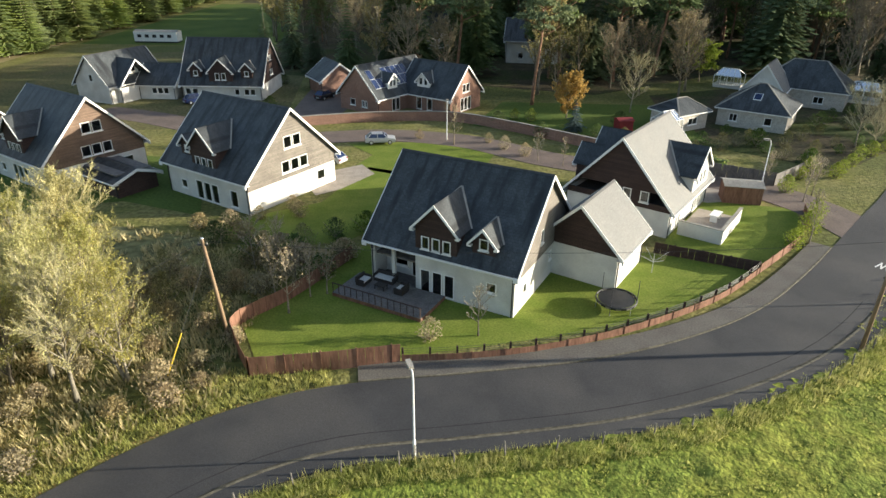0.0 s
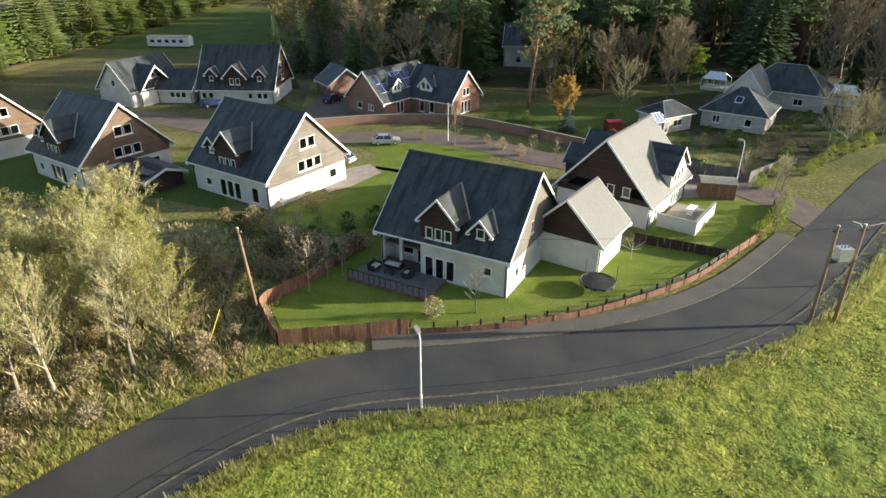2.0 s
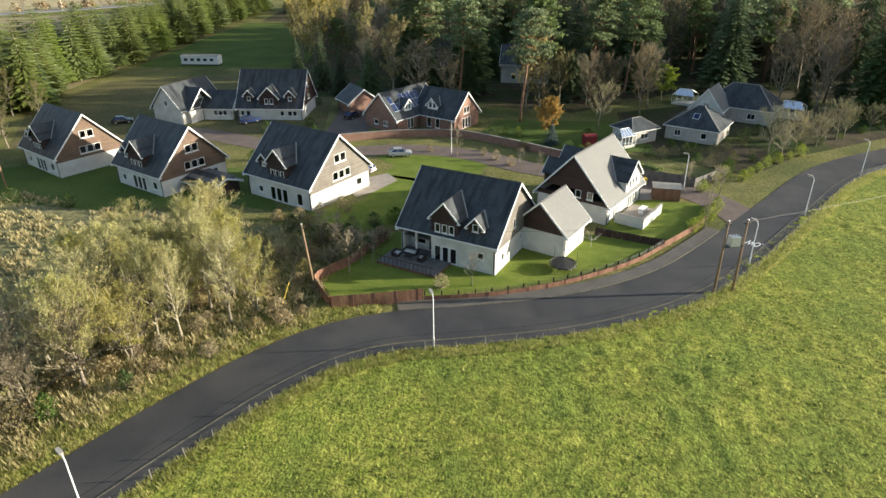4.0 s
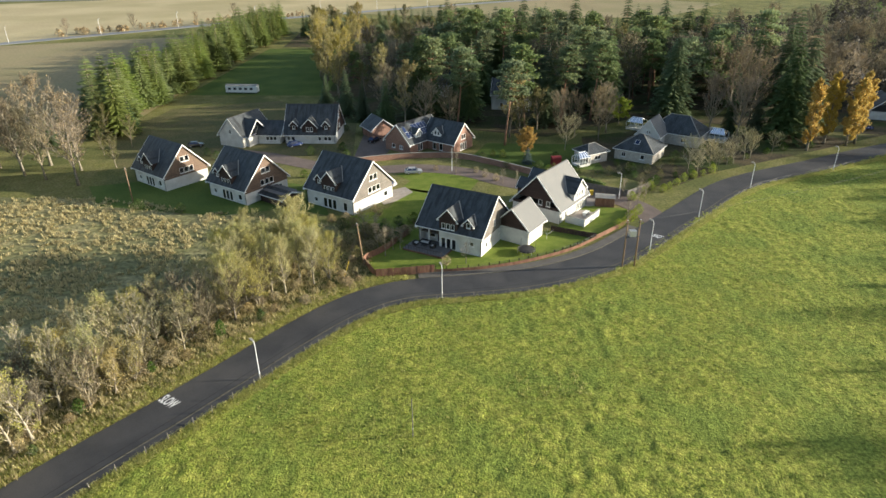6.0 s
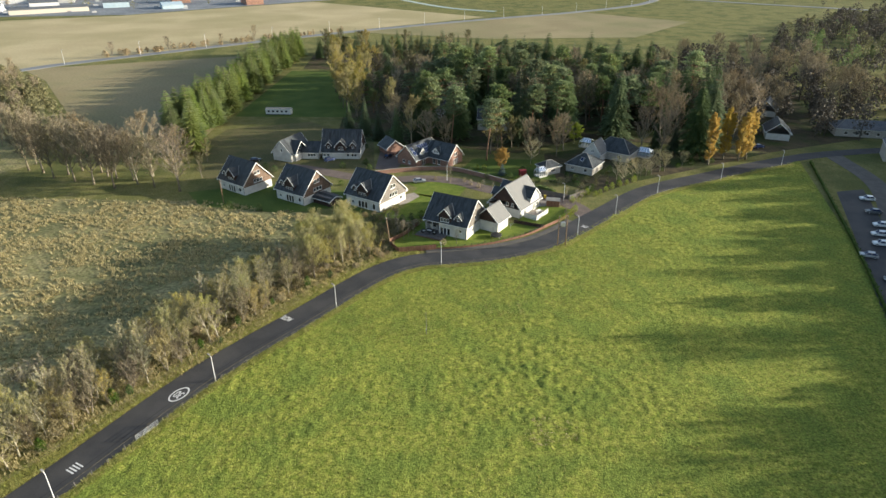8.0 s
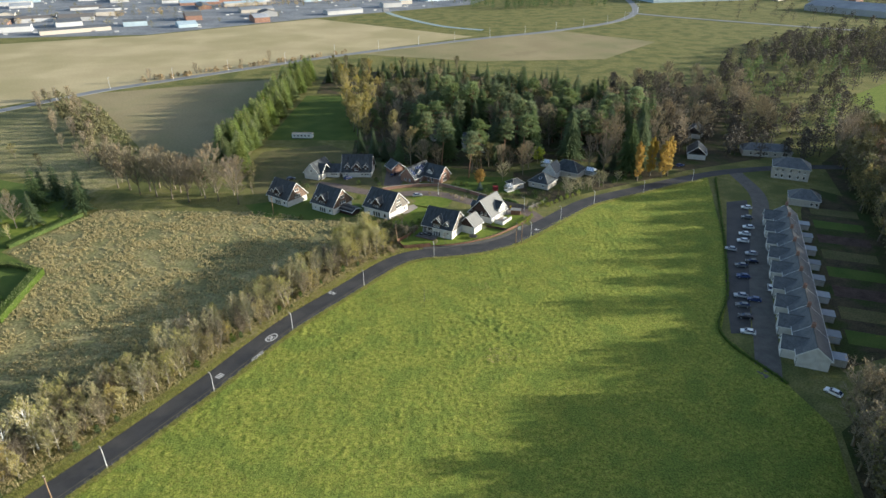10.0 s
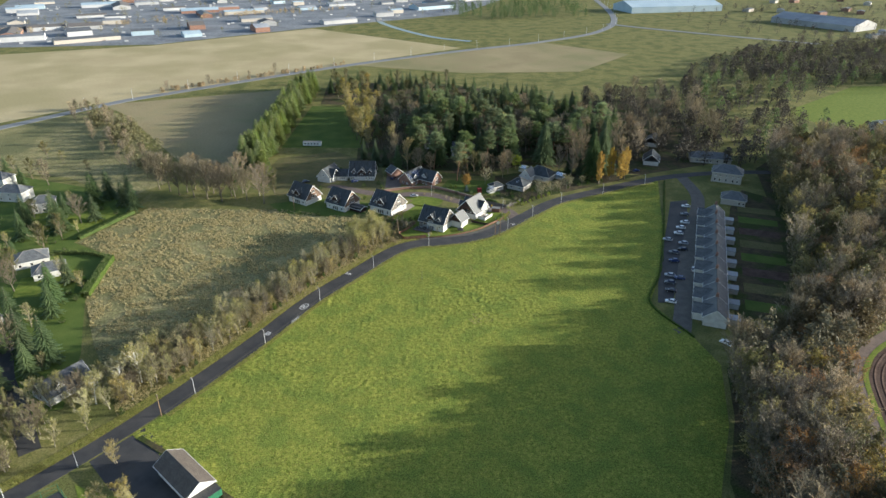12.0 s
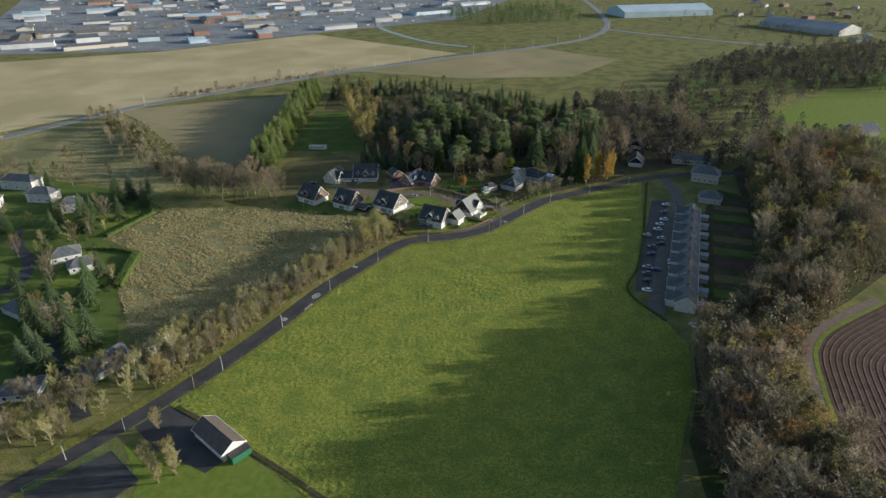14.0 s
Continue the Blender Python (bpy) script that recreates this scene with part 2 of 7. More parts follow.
TWIG_MAUVE = mat("mauve_brown_twigs", (0.25, 0.2, 0.135), (0.34, 0.27, 0.185), 0.4, 0.9, 3.0, 0.25, vary=0.5)


def leafy(name, a, b, vary=0.5, through_light=0.4):
    m = mat(name, a, b, 0.7, 0.7, 3.0, 0.3, vary=vary, spec=0.2)
    nt = m.node_tree
    p = nt.nodes["Principled BSDF"]
    tr = nt.nodes.new("ShaderNodeBsdfTranslucent")
    mx = nt.nodes.new("ShaderNodeMixShader")
    mx.inputs[0].default_value = through_light
    nt.links.new(p.inputs["Base Color"].links[0].from_socket, tr.inputs["Color"])
    nt.links.new(p.outputs[0], mx.inputs[1])
    nt.links.new(tr.outputs[0], mx.inputs[2])
    nt.links.new(mx.outputs[0], nt.nodes["Material Output"].inputs["Surface"])
    return m


LEAF_OLIVE = leafy("olive_yellow_leaves", (0.32, 0.3, 0.095), (0.42, 0.38, 0.13))
LEAF_GOLD = leafy("gold_leaves", (0.46, 0.31, 0.06), (0.54, 0.37, 0.08), 0.3)
LEAF_THICKET = leafy("thicket_twigs", (0.14, 0.118, 0.062), (0.2, 0.165, 0.085), 0.6, 0.2)
LEAF_GOLDEN = leafy("yellow_brown_leaves", (0.32, 0.27, 0.08), (0.4, 0.32, 0.11), 0.4)
LEAF_ORANGE = leafy("orange_leaves", (0.4, 0.24, 0.06), (0.48, 0.3, 0.08), 0.2)
LEAF_BROWN = leafy("brown_autumn_leaves", (0.31, 0.245, 0.135), (0.39, 0.31, 0.175))
# brown twigs darkened in colour for woods on the slope away from the sun
LEAF_SHADED = leafy("shaded_brown_twigs", (0.075, 0.066, 0.052), (0.11, 0.095, 0.07), 0.5, 0.15)
LEAF_DULL = leafy("dull_olive_leaves", (0.13, 0.125, 0.05), (0.19, 0.17, 0.065), 0.5, 0.25)
LEAF_RUST = leafy("rust_brown_leaves", (0.24, 0.13, 0.05), (0.33, 0.19, 0.08), 0.4)
LEAF_GREEN = leafy("green_leaves", (0.06, 0.1, 0.018), (0.1, 0.15, 0.03))
LEAF_LIME = leafy("yellow_green_leaves", (0.2, 0.25, 0.03), (0.27, 0.31, 0.05), 0.2)
NEEDLE = leafy("spruce_needles", (0.1, 0.145, 0.062), (0.145, 0.19, 0.08))
NEEDLE_PINE = leafy("pine_needles", (0.15, 0.195, 0.08), (0.21, 0.25, 0.105))
NEEDLE_HEDGE = leafy("conifer_row_needles", (0.19, 0.24, 0.065), (0.26, 0.3, 0.085))
NEEDLE_FIR = leafy("fir_needles", (0.1, 0.145, 0.055), (0.15, 0.19, 0.075))
NEEDLE_BLUE = leafy("blue_needles", (0.07, 0.11, 0.1), (0.09, 0.14, 0.13))
BLADE = leafy("grass_blades", (0.31, 0.34, 0.085), (0.42, 0.41, 0.14), 0.0, 0.5)
BLADE_TAN = leafy("dry_grass_blades", (0.44, 0.38, 0.19), (0.55, 0.47, 0.26), 0.0, 0.5)
BLADE_VERGE = leafy("verge_grass_blades", (0.36, 0.38, 0.11), (0.48, 0.45, 0.17), 0.0, 0.5)
FALLEN = leafy("fallen_leaves", (0.3, 0.2, 0.08), (0.4, 0.28, 0.12), 0.0)


def glass_material():
    m = bpy.data.materials.new("window_glass")
    m.use_nodes = True
    p = m.node_tree.nodes["Principled BSDF"]
    p.inputs["Base Color"].default_value = (0.75, 0.8, 0.82, 1)
    p.inputs["Roughness"].default_value, p.inputs["Transmission Weight"].default_value, p.inputs["IOR"].default_value = 0.03, 1.0, 1.45
    return m


GLASS = glass_material()


# ---- mesh helpers ----
class Geo:
    """Vertices and faces of one mesh."""

    def __init__(self):
        self.v, self.f = [], []

    def add(self, vs, fs):
        o = len(self.v)
        self.v += [tuple(p) for p in vs]
        self.f += [tuple(i + o for i in q) for q in fs]
        return self

    def box(self, x0, y0, z0, x1, y1, z1):
        vs = [(x, y, z) for z in (z0, z1) for x, y in ((x0, y0), (x1, y0), (x1, y1), (x0, y1))]
        return self.add(vs, [(3, 2, 1, 0), (4, 5, 6, 7), (0, 1, 5, 4), (1, 2, 6, 5), (2, 3, 7, 6), (3, 0, 4, 7)])

    def prism(self, loop, off):
        """A flat loop of points, made solid by the offset vector."""
        n = len(loop)
        vs = [tuple(p) for p in loop] + [tuple(p[i] + off[i] for i in range(3)) for p in loop]
        fs = [tuple(range(n - 1, -1, -1)), tuple(range(n, 2 * n))]
        fs += [(i, (i + 1) % n, n + (i + 1) % n, n + i) for i in range(n)]
        return self.add(vs, fs)

    def beam(self, p, q, w, h):
        """A bar of w by h from p to q."""
        p, q = Vector(p), Vector(q)
        d = (q - p).normalized()
        s = d.cross(Vector((0, 0, 1)))
        s = s.normalized() if s.length > 0.01 else Vector((1, 0, 0))
        u = s.cross(d)
        vs = [a + s * i * w / 2 + u * j * h / 2 for a in (p, q) for i, j in ((-1, -1), (1, -1), (1, 1), (-1, 1))]
        return self.add(vs, [(3, 2, 1, 0), (4, 5, 6, 7), (0, 1, 5, 4), (1, 2, 6, 5), (2, 3, 7, 6), (3, 0, 4, 7)])

    def tube(self, pts, radii, n=6):
        pts = [Vector(p) for p in pts]
        vs, fs = [], []
        for i, p in enumerate(pts):
            d = (pts[min(i + 1, len(pts) - 1)] - pts[max(i - 1, 0)]).normalized()
            s = d.cross(Vector((0.31, 0.95, 0.05)))
            s = s.normalized() if s.length > 0.05 else d.cross(Vector((1, 0, 0))).normalized()
            u = d.cross(s)
            for k in range(n):
                a = 2 * math.pi * k / n
                vs.append(p + (s * math.cos(a) + u * math.sin(a)) * radii[i])
        for i in range(len(pts) - 1):
            for k in range(n):
                fs.append((i * n + k, i * n + (k + 1) % n, (i + 1) * n + (k + 1) % n, (i + 1) * n + k))
        fs += [tuple(range(n - 1, -1, -1)), tuple(range((len(pts) - 1) * n, len(pts) * n))]
        return self.add(vs, fs)

    def weld(self):
        """Joins equal corners and drops the faces shared by two pieces."""
        at, ids = {}, []
        for p in self.v:
            ids.append(at.setdefault(tuple(round(c, 3) for c in p), len(at)))
        count = {}
        faces = [tuple(ids[i] for i in q) for q in self.f]
        for q in faces:
            count[frozenset(q)] = count.get(frozenset(q), 0) + 1
        self.v, self.f = list(at), [q for q in faces if count[frozenset(q)] == 1 and len(set(q)) == len(q)]
        return self

    def mesh(self, name, material, smooth=False):
        me = bpy.data.meshes.new(name)
        me.from_pydata(self.v, [], self.f)
        me.materials.append(material)
        if smooth:
            me.polygons.foreach_set("use_smooth", [True] * len(me.polygons))
        me.update()
        return me


def part(name, geo, material, parent, label="", smooth=False):
    """One mesh under a thing or under a part."""
    ob = new(name, geo.mesh(name, material, smooth))
    ob.parent = parent
    if label:
        ob["label"] = label
    return ob


def thing(name, x, y, z, turn, label, category, group=""):
    """An empty at the base of a thing that will hold its parts."""
    ob = new(name)
    ob.empty_display_size = 0.2
    ob.matrix_basis = pose(x, y, z, 0, 0, turn)
    return tagged(ob, label, category, group)


def solid(name, geo, material, label, category="", kind="", group="", smooth=False):
    return tagged(new(name, geo.mesh(name, material, smooth)), label, category, group, kind)


def spline(pts, step=1.5):
    """A smooth line through points of the plan."""
    p = [np.array(q, float) for q in pts]
    p = [2 * p[0] - p[1], *p, 2 * p[-1] - p[-2]]
    out = []
    for i in range(1, len(p) - 2):
        n = max(2, int(np.linalg.norm(p[i + 1] - p[i]) / step))
        for k in range(n):
            t = k / n
            out.append(0.5 * (2 * p[i] + (p[i + 1] - p[i - 1]) * t + (2 * p[i - 1] - 5 * p[i] + 4 * p[i + 1] - p[i + 2]) * t * t + (3 * p[i] - p[i - 1] - 3 * p[i + 1] + p[i + 2]) * t ** 3))
    out.append(p[-2])
    return np.array(out)


def offset_line(line, d):
    """The line moved by d metres to its left."""
    g = np.gradient(line, axis=0)
    g /= np.linalg.norm(g, axis=1)[:, None]
    return line + np.stack([-g[:, 1], g[:, 0]], 1) * d


def strip(line, left, right, z0, z1=None):
    """A band between two offsets of a line, as a slab when z1 is given."""
    a, b = offset_line(line, left), offset_line(line, right)
    g = Geo()
    n = len(line)
    top = z0 if z1 is None else z1
    vs = [(*p, top) for p in a] + [(*p, top) for p in b]
    fs = [(n + i, n + i + 1, i + 1, i) for i in range(n - 1)]
    g.add(vs, fs)
    if z1 is not None:
        for e, flip in ((a, 1), (b, 0)):
            m = len(g.v)
            g.v += [(*p, z0) for p in e] + [(*p, z1) for p in e]
            g.f += [((m + i, m + i + 1, m + n + i + 1, m + n + i) if not flip else (m + n + i, m + n + i + 1, m + i + 1, m + i)) for i in range(n - 1)]
    return g


def sheet(name, pts, z, material, label, kind="structure", category=""):
    g = Geo()
    g.add([(x, y, z) for x, y in pts], [tuple(range(len(pts)))])
    bm = bmesh.new()
    me = g.mesh(name, material)
    bm.from_mesh(me)
    bmesh.ops.triangulate(bm, faces=bm.faces)
    bmesh.ops.recalc_face_normals(bm, faces=bm.faces)
    if bm.faces and sum(f.normal.z for f in bm.faces) < 0:
        bmesh.ops.reverse_faces(bm, faces=bm.faces)
    bm.to_mesh(me)
    bm.free()
    return tagged(new(name, me), label, category, kind=kind)


def inside(pts, x, y):
    c = False
    for (ax, ay), (bx, by) in zip(pts, pts[1:] + pts[:1]):
        if (ay > y) != (by > y) and x < (bx - ax) * (y - ay) / (by - ay) + ax:
            c = not c
    return c


def scatter(pts, n, apart, seed):
    """Up to n places in an outline, at least that far apart."""
    r = random.Random(seed)
    xs, ys = [p[0] for p in pts], [p[1] for p in pts]
    out = []
    for _ in range(n * 12):
        x, y = r.uniform(min(xs), max(xs)), r.uniform(min(ys), max(ys))
        if inside(pts, x, y) and all((x - a) ** 2 + (y - b) ** 2 > apart * apart for a, b in out):
            out.append((x, y))
            if len(out) == n:
                break
    return out


# ---- ground, fields, roads ----
g = Geo()
g.add([(-3500, -1500, 0), (3500, -1500, 0), (3500, 4200, 0), (-3500, 4200, 0)], [(0, 1, 2, 3)])
solid("ground", g, ROUGH_GRASS, "rough olive grassland reaching to the horizon", kind="structure")

ROAD = spline([(-150, -190), (-128, -164), (-112, -146), (-94, -124), (-77.8, -100), (-61.8, -73.4), (-46.9, -45.6), (-32.9, -26.2), (-27.4, -18.6), (-22, -11), (-16.5, -4.2), (-11, 0.5), (-5, 3.1), (3, 4.3), (12, 5.9), (20, 8.6), (28, 13), (36, 20), (50.5, 35), (68.5, 52.5), (94, 66), (122, 80), (150, 90), (190, 95), (240, 90)])
FIELD_EDGE = [(-87.0, -120.0), (-73.5, -102.5), (-57.5, -75.8), (-42.8, -48), (-29, -28.8), (-18, -13.6), (-9, -3.4), (-3.5, -1), (14, 2), (29, 9), (42, 22), (60, 40), (80, 55), (110, 71), (134, 82)]
FIELD_OUT = FIELD_EDGE + [(114, 15), (98, -28), (86, -52), (94, -76), (97, -92), (87, -121), (76, -142), (66, -163), (44, -230), (-10, -182), (-56, -142)]
sheet("field", FIELD_OUT, 0.02, FIELD, "bright green grazed pasture with uneven tufts beside the road")


def relief(name, outline, step, height, wave, material, label, seed):
    """The lumpy turf over an outline: a fine grid heaved into tussocks that sink to the ground at the edge."""
    xs, ys = [p[0] for p in outline], [p[1] for p in outline]
    nx, ny = int((max(xs) - min(xs)) / step) + 1, int((max(ys) - min(ys)) / step) + 1
    at, vs, fs = {}, [], []
    r = random.Random(seed)
    for i in range(nx):
        for k in range(ny):
            x, y = min(xs) + (i + r.uniform(-0.3, 0.3)) * step, min(ys) + (k + r.uniform(-0.3, 0.3)) * step
            if not inside(outline, x, y):
                continue
            broad = noise.noise(Vector((x * 0.03, y * 0.03, seed)))
            lump = noise.noise(Vector((x / wave, y / wave, seed + 5))) + 0.6 * noise.noise(Vector((x / wave * 2.3, y / wave * 2.3, seed + 9)))
            at[i, k] = len(vs)
            vs.append((x, y, 0.02 + height * (0.75 + 0.7 * broad) * (lump + 0.35)))
    for (i, k), a in at.items():
        q = [at.get((i + 1, k)), at.get((i + 1, k + 1)), at.get((i, k + 1))]
        if None not in q:
            fs.append((a, *q))
    g = Geo()
    g.v, g.f = vs, fs
    return solid(name, g, material, label, kind="stuff", category="grass", smooth=True)


relief("turf", FIELD_OUT, 0.5, 0.21, 1.35, FIELD, "lumpy green pasture turf grazed into low tussocks", 3)
sheet("scrub_meadow", [(-20, 28), (-75, 44), (-145, 48), (-163, 8), (-140, -8), (-136, -42), (-118, -75), (-104, -95), (-60, -32)], 0.02, SCRUB, "tan tussocky meadow of dry rushes behind the roadside trees")
sheet("fallow_field", [(-100, 118), (-104, 331), (-268, 270), (-233, 234), (-155, 122)], 0.03, FALLOW, "brown fallow field crossed by long tree shadows")
sheet("stubble_field", [(-340, 192), (-620, 330), (-520, 500), (-340, 575), (-165, 725), (45, 548), (-95, 436), (-236, 307), (-276, 268)], 0.03, STUBBLE, "wide pale straw-coloured stubble field")
sheet("paddock", [(-97, 150), (-94, 262), (-50, 258), (-44, 148)], 0.03, PADDOCK, "dark green paddock between the conifer row and the wood")
sheet("far_meadow", [(-80, 440), (30, 520), (150, 590), (240, 500), (160, 400), (40, 395)], 0.03, FALLOW, "dull tan meadow beside the bypass")
sheet("hill_pasture", [(290, 236), (400, 325), (520, 330), (520, 150), (340, 135), (300, 170)], 0.03, LAWN, "bright green parkland pasture on the far slope")
sheet("ploughed_field", [(152, -88), (142, -100), (133, -118), (127, -134), (124, -150), (130, -175), (300, -190), (330, -30), (205, -58), (172, -76)], 0.05, PLOUGH, "dark brown ploughed field inside a curving track")
sheet("rough_pasture", [(-165, 60), (-150, 85), (-230, 228), (-262, 258), (-318, 185), (-300, 120), (-210, 95)], 0.025, SCRUB, "rough tan pasture behind the western gardens")
# the dark grass colour carries the shade between the garden trees
sheet("garden_ground", [(-135, -45), (-141, -8), (-165, 8), (-152, 44), (-175, 72), (-270, 110), (-300, 0), (-190, -130), (-112, -108), (-120, -80)], 0.022, PADDOCK, "ground of the western gardens coloured dark as if shaded")
WOOD_MAIN = [(-44, 112), (-52, 262), (-88, 268), (-92, 352), (20, 345), (125, 270), (215, 285), (175, 110), (128, 92), (60, 112), (30, 92), (8, 100)]
WOOD_EAST = [(98, -94), (124, -76), (146, -38), (164, 0), (184, 52), (200, 100), (230, 130), (290, 120), (262, 40), (215, -35), (178, -62), (150, -80), (128, -112), (117, -138), (113, -160), (118, -188), (70, -190), (78, -142), (90, -118)]
sheet("wood_floor", WOOD_MAIN, 0.025, LITTER, "dark leaf litter under the conifer wood")
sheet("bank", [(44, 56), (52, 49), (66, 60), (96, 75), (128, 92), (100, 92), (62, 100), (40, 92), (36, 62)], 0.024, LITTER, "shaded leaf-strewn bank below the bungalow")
sheet("back_gardens", [(-70, 62), (-36, 68), (-24, 72), (-28, 110), (-60, 140), (-94, 128), (-98, 96), (-84, 66)], 0.023, ROUGH_SHADED, "rough ground behind the estate coloured dark as if shaded")
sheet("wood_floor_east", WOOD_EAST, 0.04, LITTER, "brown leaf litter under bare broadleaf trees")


def band(name, line, left, right, z0, z1, material, label):
    return solid(name, strip(line, left, right, z0, z1), material, label, kind="structure")


band("road", ROAD, 3.0, -3.0, 0.0, 0.06, ASPHALT, "dark worn asphalt country road with a curving line")
i0 = int(np.argmin(np.hypot(ROAD[:, 0] + 82, ROAD[:, 1] + 110)))
i1 = int(np.argmin(np.hypot(ROAD[:, 0] + 3, ROAD[:, 1] - 3.6)))
i2 = int(np.argmin(np.hypot(ROAD[:, 0] - 42, ROAD[:, 1] - 26)))
i3 = int(np.argmin(np.hypot(ROAD[:, 0] - 130, ROAD[:, 1] - 84)))
band("pavement_field_side", ROAD[i0:i3], -3.15, -4.3, 0.0, 0.1, ASPHALT, "narrow grey worn footway along the field fence")
band("kerb_field_side", ROAD[i0:i3], -3.0, -3.15, 0.0, 0.12, MOSSY, "low concrete kerb with moss")
band("pavement_house_side", ROAD[i1:i2], 4.9, 3.15, 0.0, 0.12, ASPHALT_PALE, "worn grey footway below the garden fence")
band("kerb_house_side", ROAD[i1:i2], 3.15, 3.0, 0.0, 0.14, MOSSY, "low concrete kerb")
CLOSE = spline([(44, 30), (42, 38), (36, 45), (24, 49.5), (15, 54), (5, 61.5), (-7, 64.5), (-20, 63), (-33, 67), (-46, 74), (-56, 78)])
band("estate_road", CLOSE, 3.0, -3.0, 0.0, 0.05, CHIPS, "red-brown chipped estate road between the houses")
BYPASS = spline([(-420, 60), (-321, 189), (-268, 266), (-234, 304), (-93, 430), (36, 522), (152, 594), (253, 690), (317, 850), (364, 1184), (380, 1500)], 12)
band("bypass_road", BYPASS, 5, -5, 0.0, 0.2, mat("pale_asphalt", (0.17, 0.175, 0.18), (0.21, 0.21, 0.21), 0.05, 0.6, 1.0, 0.1), "pale grey bypass road across the far fields")
band("link_road", spline([(285, 770), (330, 720), (420, 640), (520, 560)], 12), 5, -5, 0.0, 0.25, bpy.data.materials["pale_asphalt"], "pale grey link road from the junction")
band("stream", spline([(-75, 850), (-70, 800), (-40, 725), (10, 640), (60, 600)], 10), 5, -5, 0.0, 0.12, WATER, "pale winding drainage channel")
for k, pts in enumerate(([(-215, 22), (-205, 4), (-188, -17), (-183, -40), (-200, -62)], [(-150, -72), (-138, -93), (-127, -106), (-112, -126)])):
    band("garden_lane" if k else "side_street", spline(pts), 2.8, -2.8, 0.0, 0.06, ASPHALT, "dark asphalt lane between the western gardens")
for k, pts in enumerate(([(-205, 20), (-182, 22), (-178, 38), (-200, 44)], [(-165, -42), (-142, -40), (-150, -18), (-170, -26)], [(-182, 32), (-168, 22), (-158, 38), (-168, 52)])):
    sheet("garden_lawn_far", pts, 0.034, LAWN, "shaded mown lawn of a western garden")
TRACK = spline([(190, -62), (168, -74), (152, -84), (140, -97), (131, -118), (125, -136), (122, -152), (127, -172)])
band("farm_track", TRACK, 2.0, -2.0, 0.0, 0.07, CHIPS, "narrow earth track round the ploughed field")
furrows = Geo()
for k in range(14):
    e = offset_line(TRACK, 5.0 + 2.1 * k)
    a, b, c = offset_line(e, 0.45), e, offset_line(e, -0.45)
    n = len(e)
    furrows.add([(*p, 0.05) for p in a] + [(*p, 0.17) for p in b] + [(*p, 0.05) for p in c], [q for i in range(n - 1) for q in ((i, n + i, n + i + 1, i + 1), (n + i, 2 * n + i, 2 * n + i + 1, n + i + 1))])
solid("furrows", furrows, PLOUGH, "curving ridges of turned dark soil", "furrow", "stuff")
TERRACE_ROAD = spline([(150, 88), (147, 56), (131, 20), (112.5, -20), (96, -60), (90, -74)])
band("terrace_road", TERRACE_ROAD, 3.4, -3.4, 0.0, 0.05, ASPHALT_PALE, "grey lane along the terraced cottages")
# dark litter colour stands in for the deep shade on these gardens
sheet("terrace_gardens", [(112, -70), (136, -62), (150, -36), (168, 2), (188, 52), (176, 66), (158, 40), (136, -6)], 0.045, LITTER, "back gardens behind the cottages coloured dark as deep shade")
# plots in dark grass and soil colours, keeping the gardens as dark as in shade
for k in range(8):
    gx, gy = 121 + k * 5.6, -58 + k * 13.4
    sheet("garden_plot", [(gx, gy), (gx + 17, gy - 6), (gx + 20, gy + 1), (gx + 3, gy + 7.5)], 0.06, (PADDOCK, ROUGH_SHADED, PLOUGH)[k % 3], ("shaded grass plot behind a cottage", "rough grass plot behind a cottage", "dug vegetable plot behind a cottage")[k % 3])
sheet("car_park", [(140, 52), (130, 26), (110, -18), (95, -52), (89, -52), (98, -26), (116, 16), (130, 50)], 0.04, ASPHALT, "dark parking strip beside the lane")
sheet("barn_yard", [(-84, -117), (-72, -128), (-58, -141), (-66, -150), (-84, -140), (-94, -130)], 0.045, ASPHALT, "dark tarred yard in front of the hall")
sheet("sports_court", [(-114, -156), (-97, -140), (-84, -152), (-98, -172)], 0.045, ASPHALT, "dark fenced ball court")
sheet("playing_lawn", [(-94, -138), (-84, -142), (-56, -143), (-12, -180), (-80, -200), (-84, -153)], 0.035, LAWN, "mown green playing field")
GARDENS = {
    "garden_lawn": ([(-11.2, 8.2), (1, 9.8), (13, 12.6), (21, 16.4), (29.5, 22.5), (21, 26), (12, 27), (-6, 27), (-14, 14)], "mown green lawn round the white house"),
    "garden_lawn_east": ([(29.5, 22.5), (38, 30), (40, 37), (31, 39), (24, 30), (22, 26)], "mown lawn of the house with the pale roof"),
    "garden_lawn_middle": ([(-16, 26), (-8, 28), (-2, 34), (2, 46), (-8, 50), (-12, 38), (-22, 32)], "mown lawn between two houses"),
    "island_lawn": ([(-10, 50), (-2, 46), (6, 48), (9, 57), (4, 61), (-5, 61), (-12, 60), (-8, 55)], "lawn island beside the estate road"),
    "garden_lawn_west": ([(-76, 40), (-48, 34), (-34, 38), (-24, 34), (-30, 52), (-60, 60), (-84, 52)], "lawn behind the western houses coloured dark for tree shade"),
    "brick_house_lawn": ([(6, 70), (18, 66), (40, 62), (40, 84), (12, 86)], "lawn beside the brick house"),
}
for k, (pts, label) in GARDENS.items():
    # two back lawns take the darker grass to paint in tree shade
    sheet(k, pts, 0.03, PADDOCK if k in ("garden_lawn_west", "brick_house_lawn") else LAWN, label)
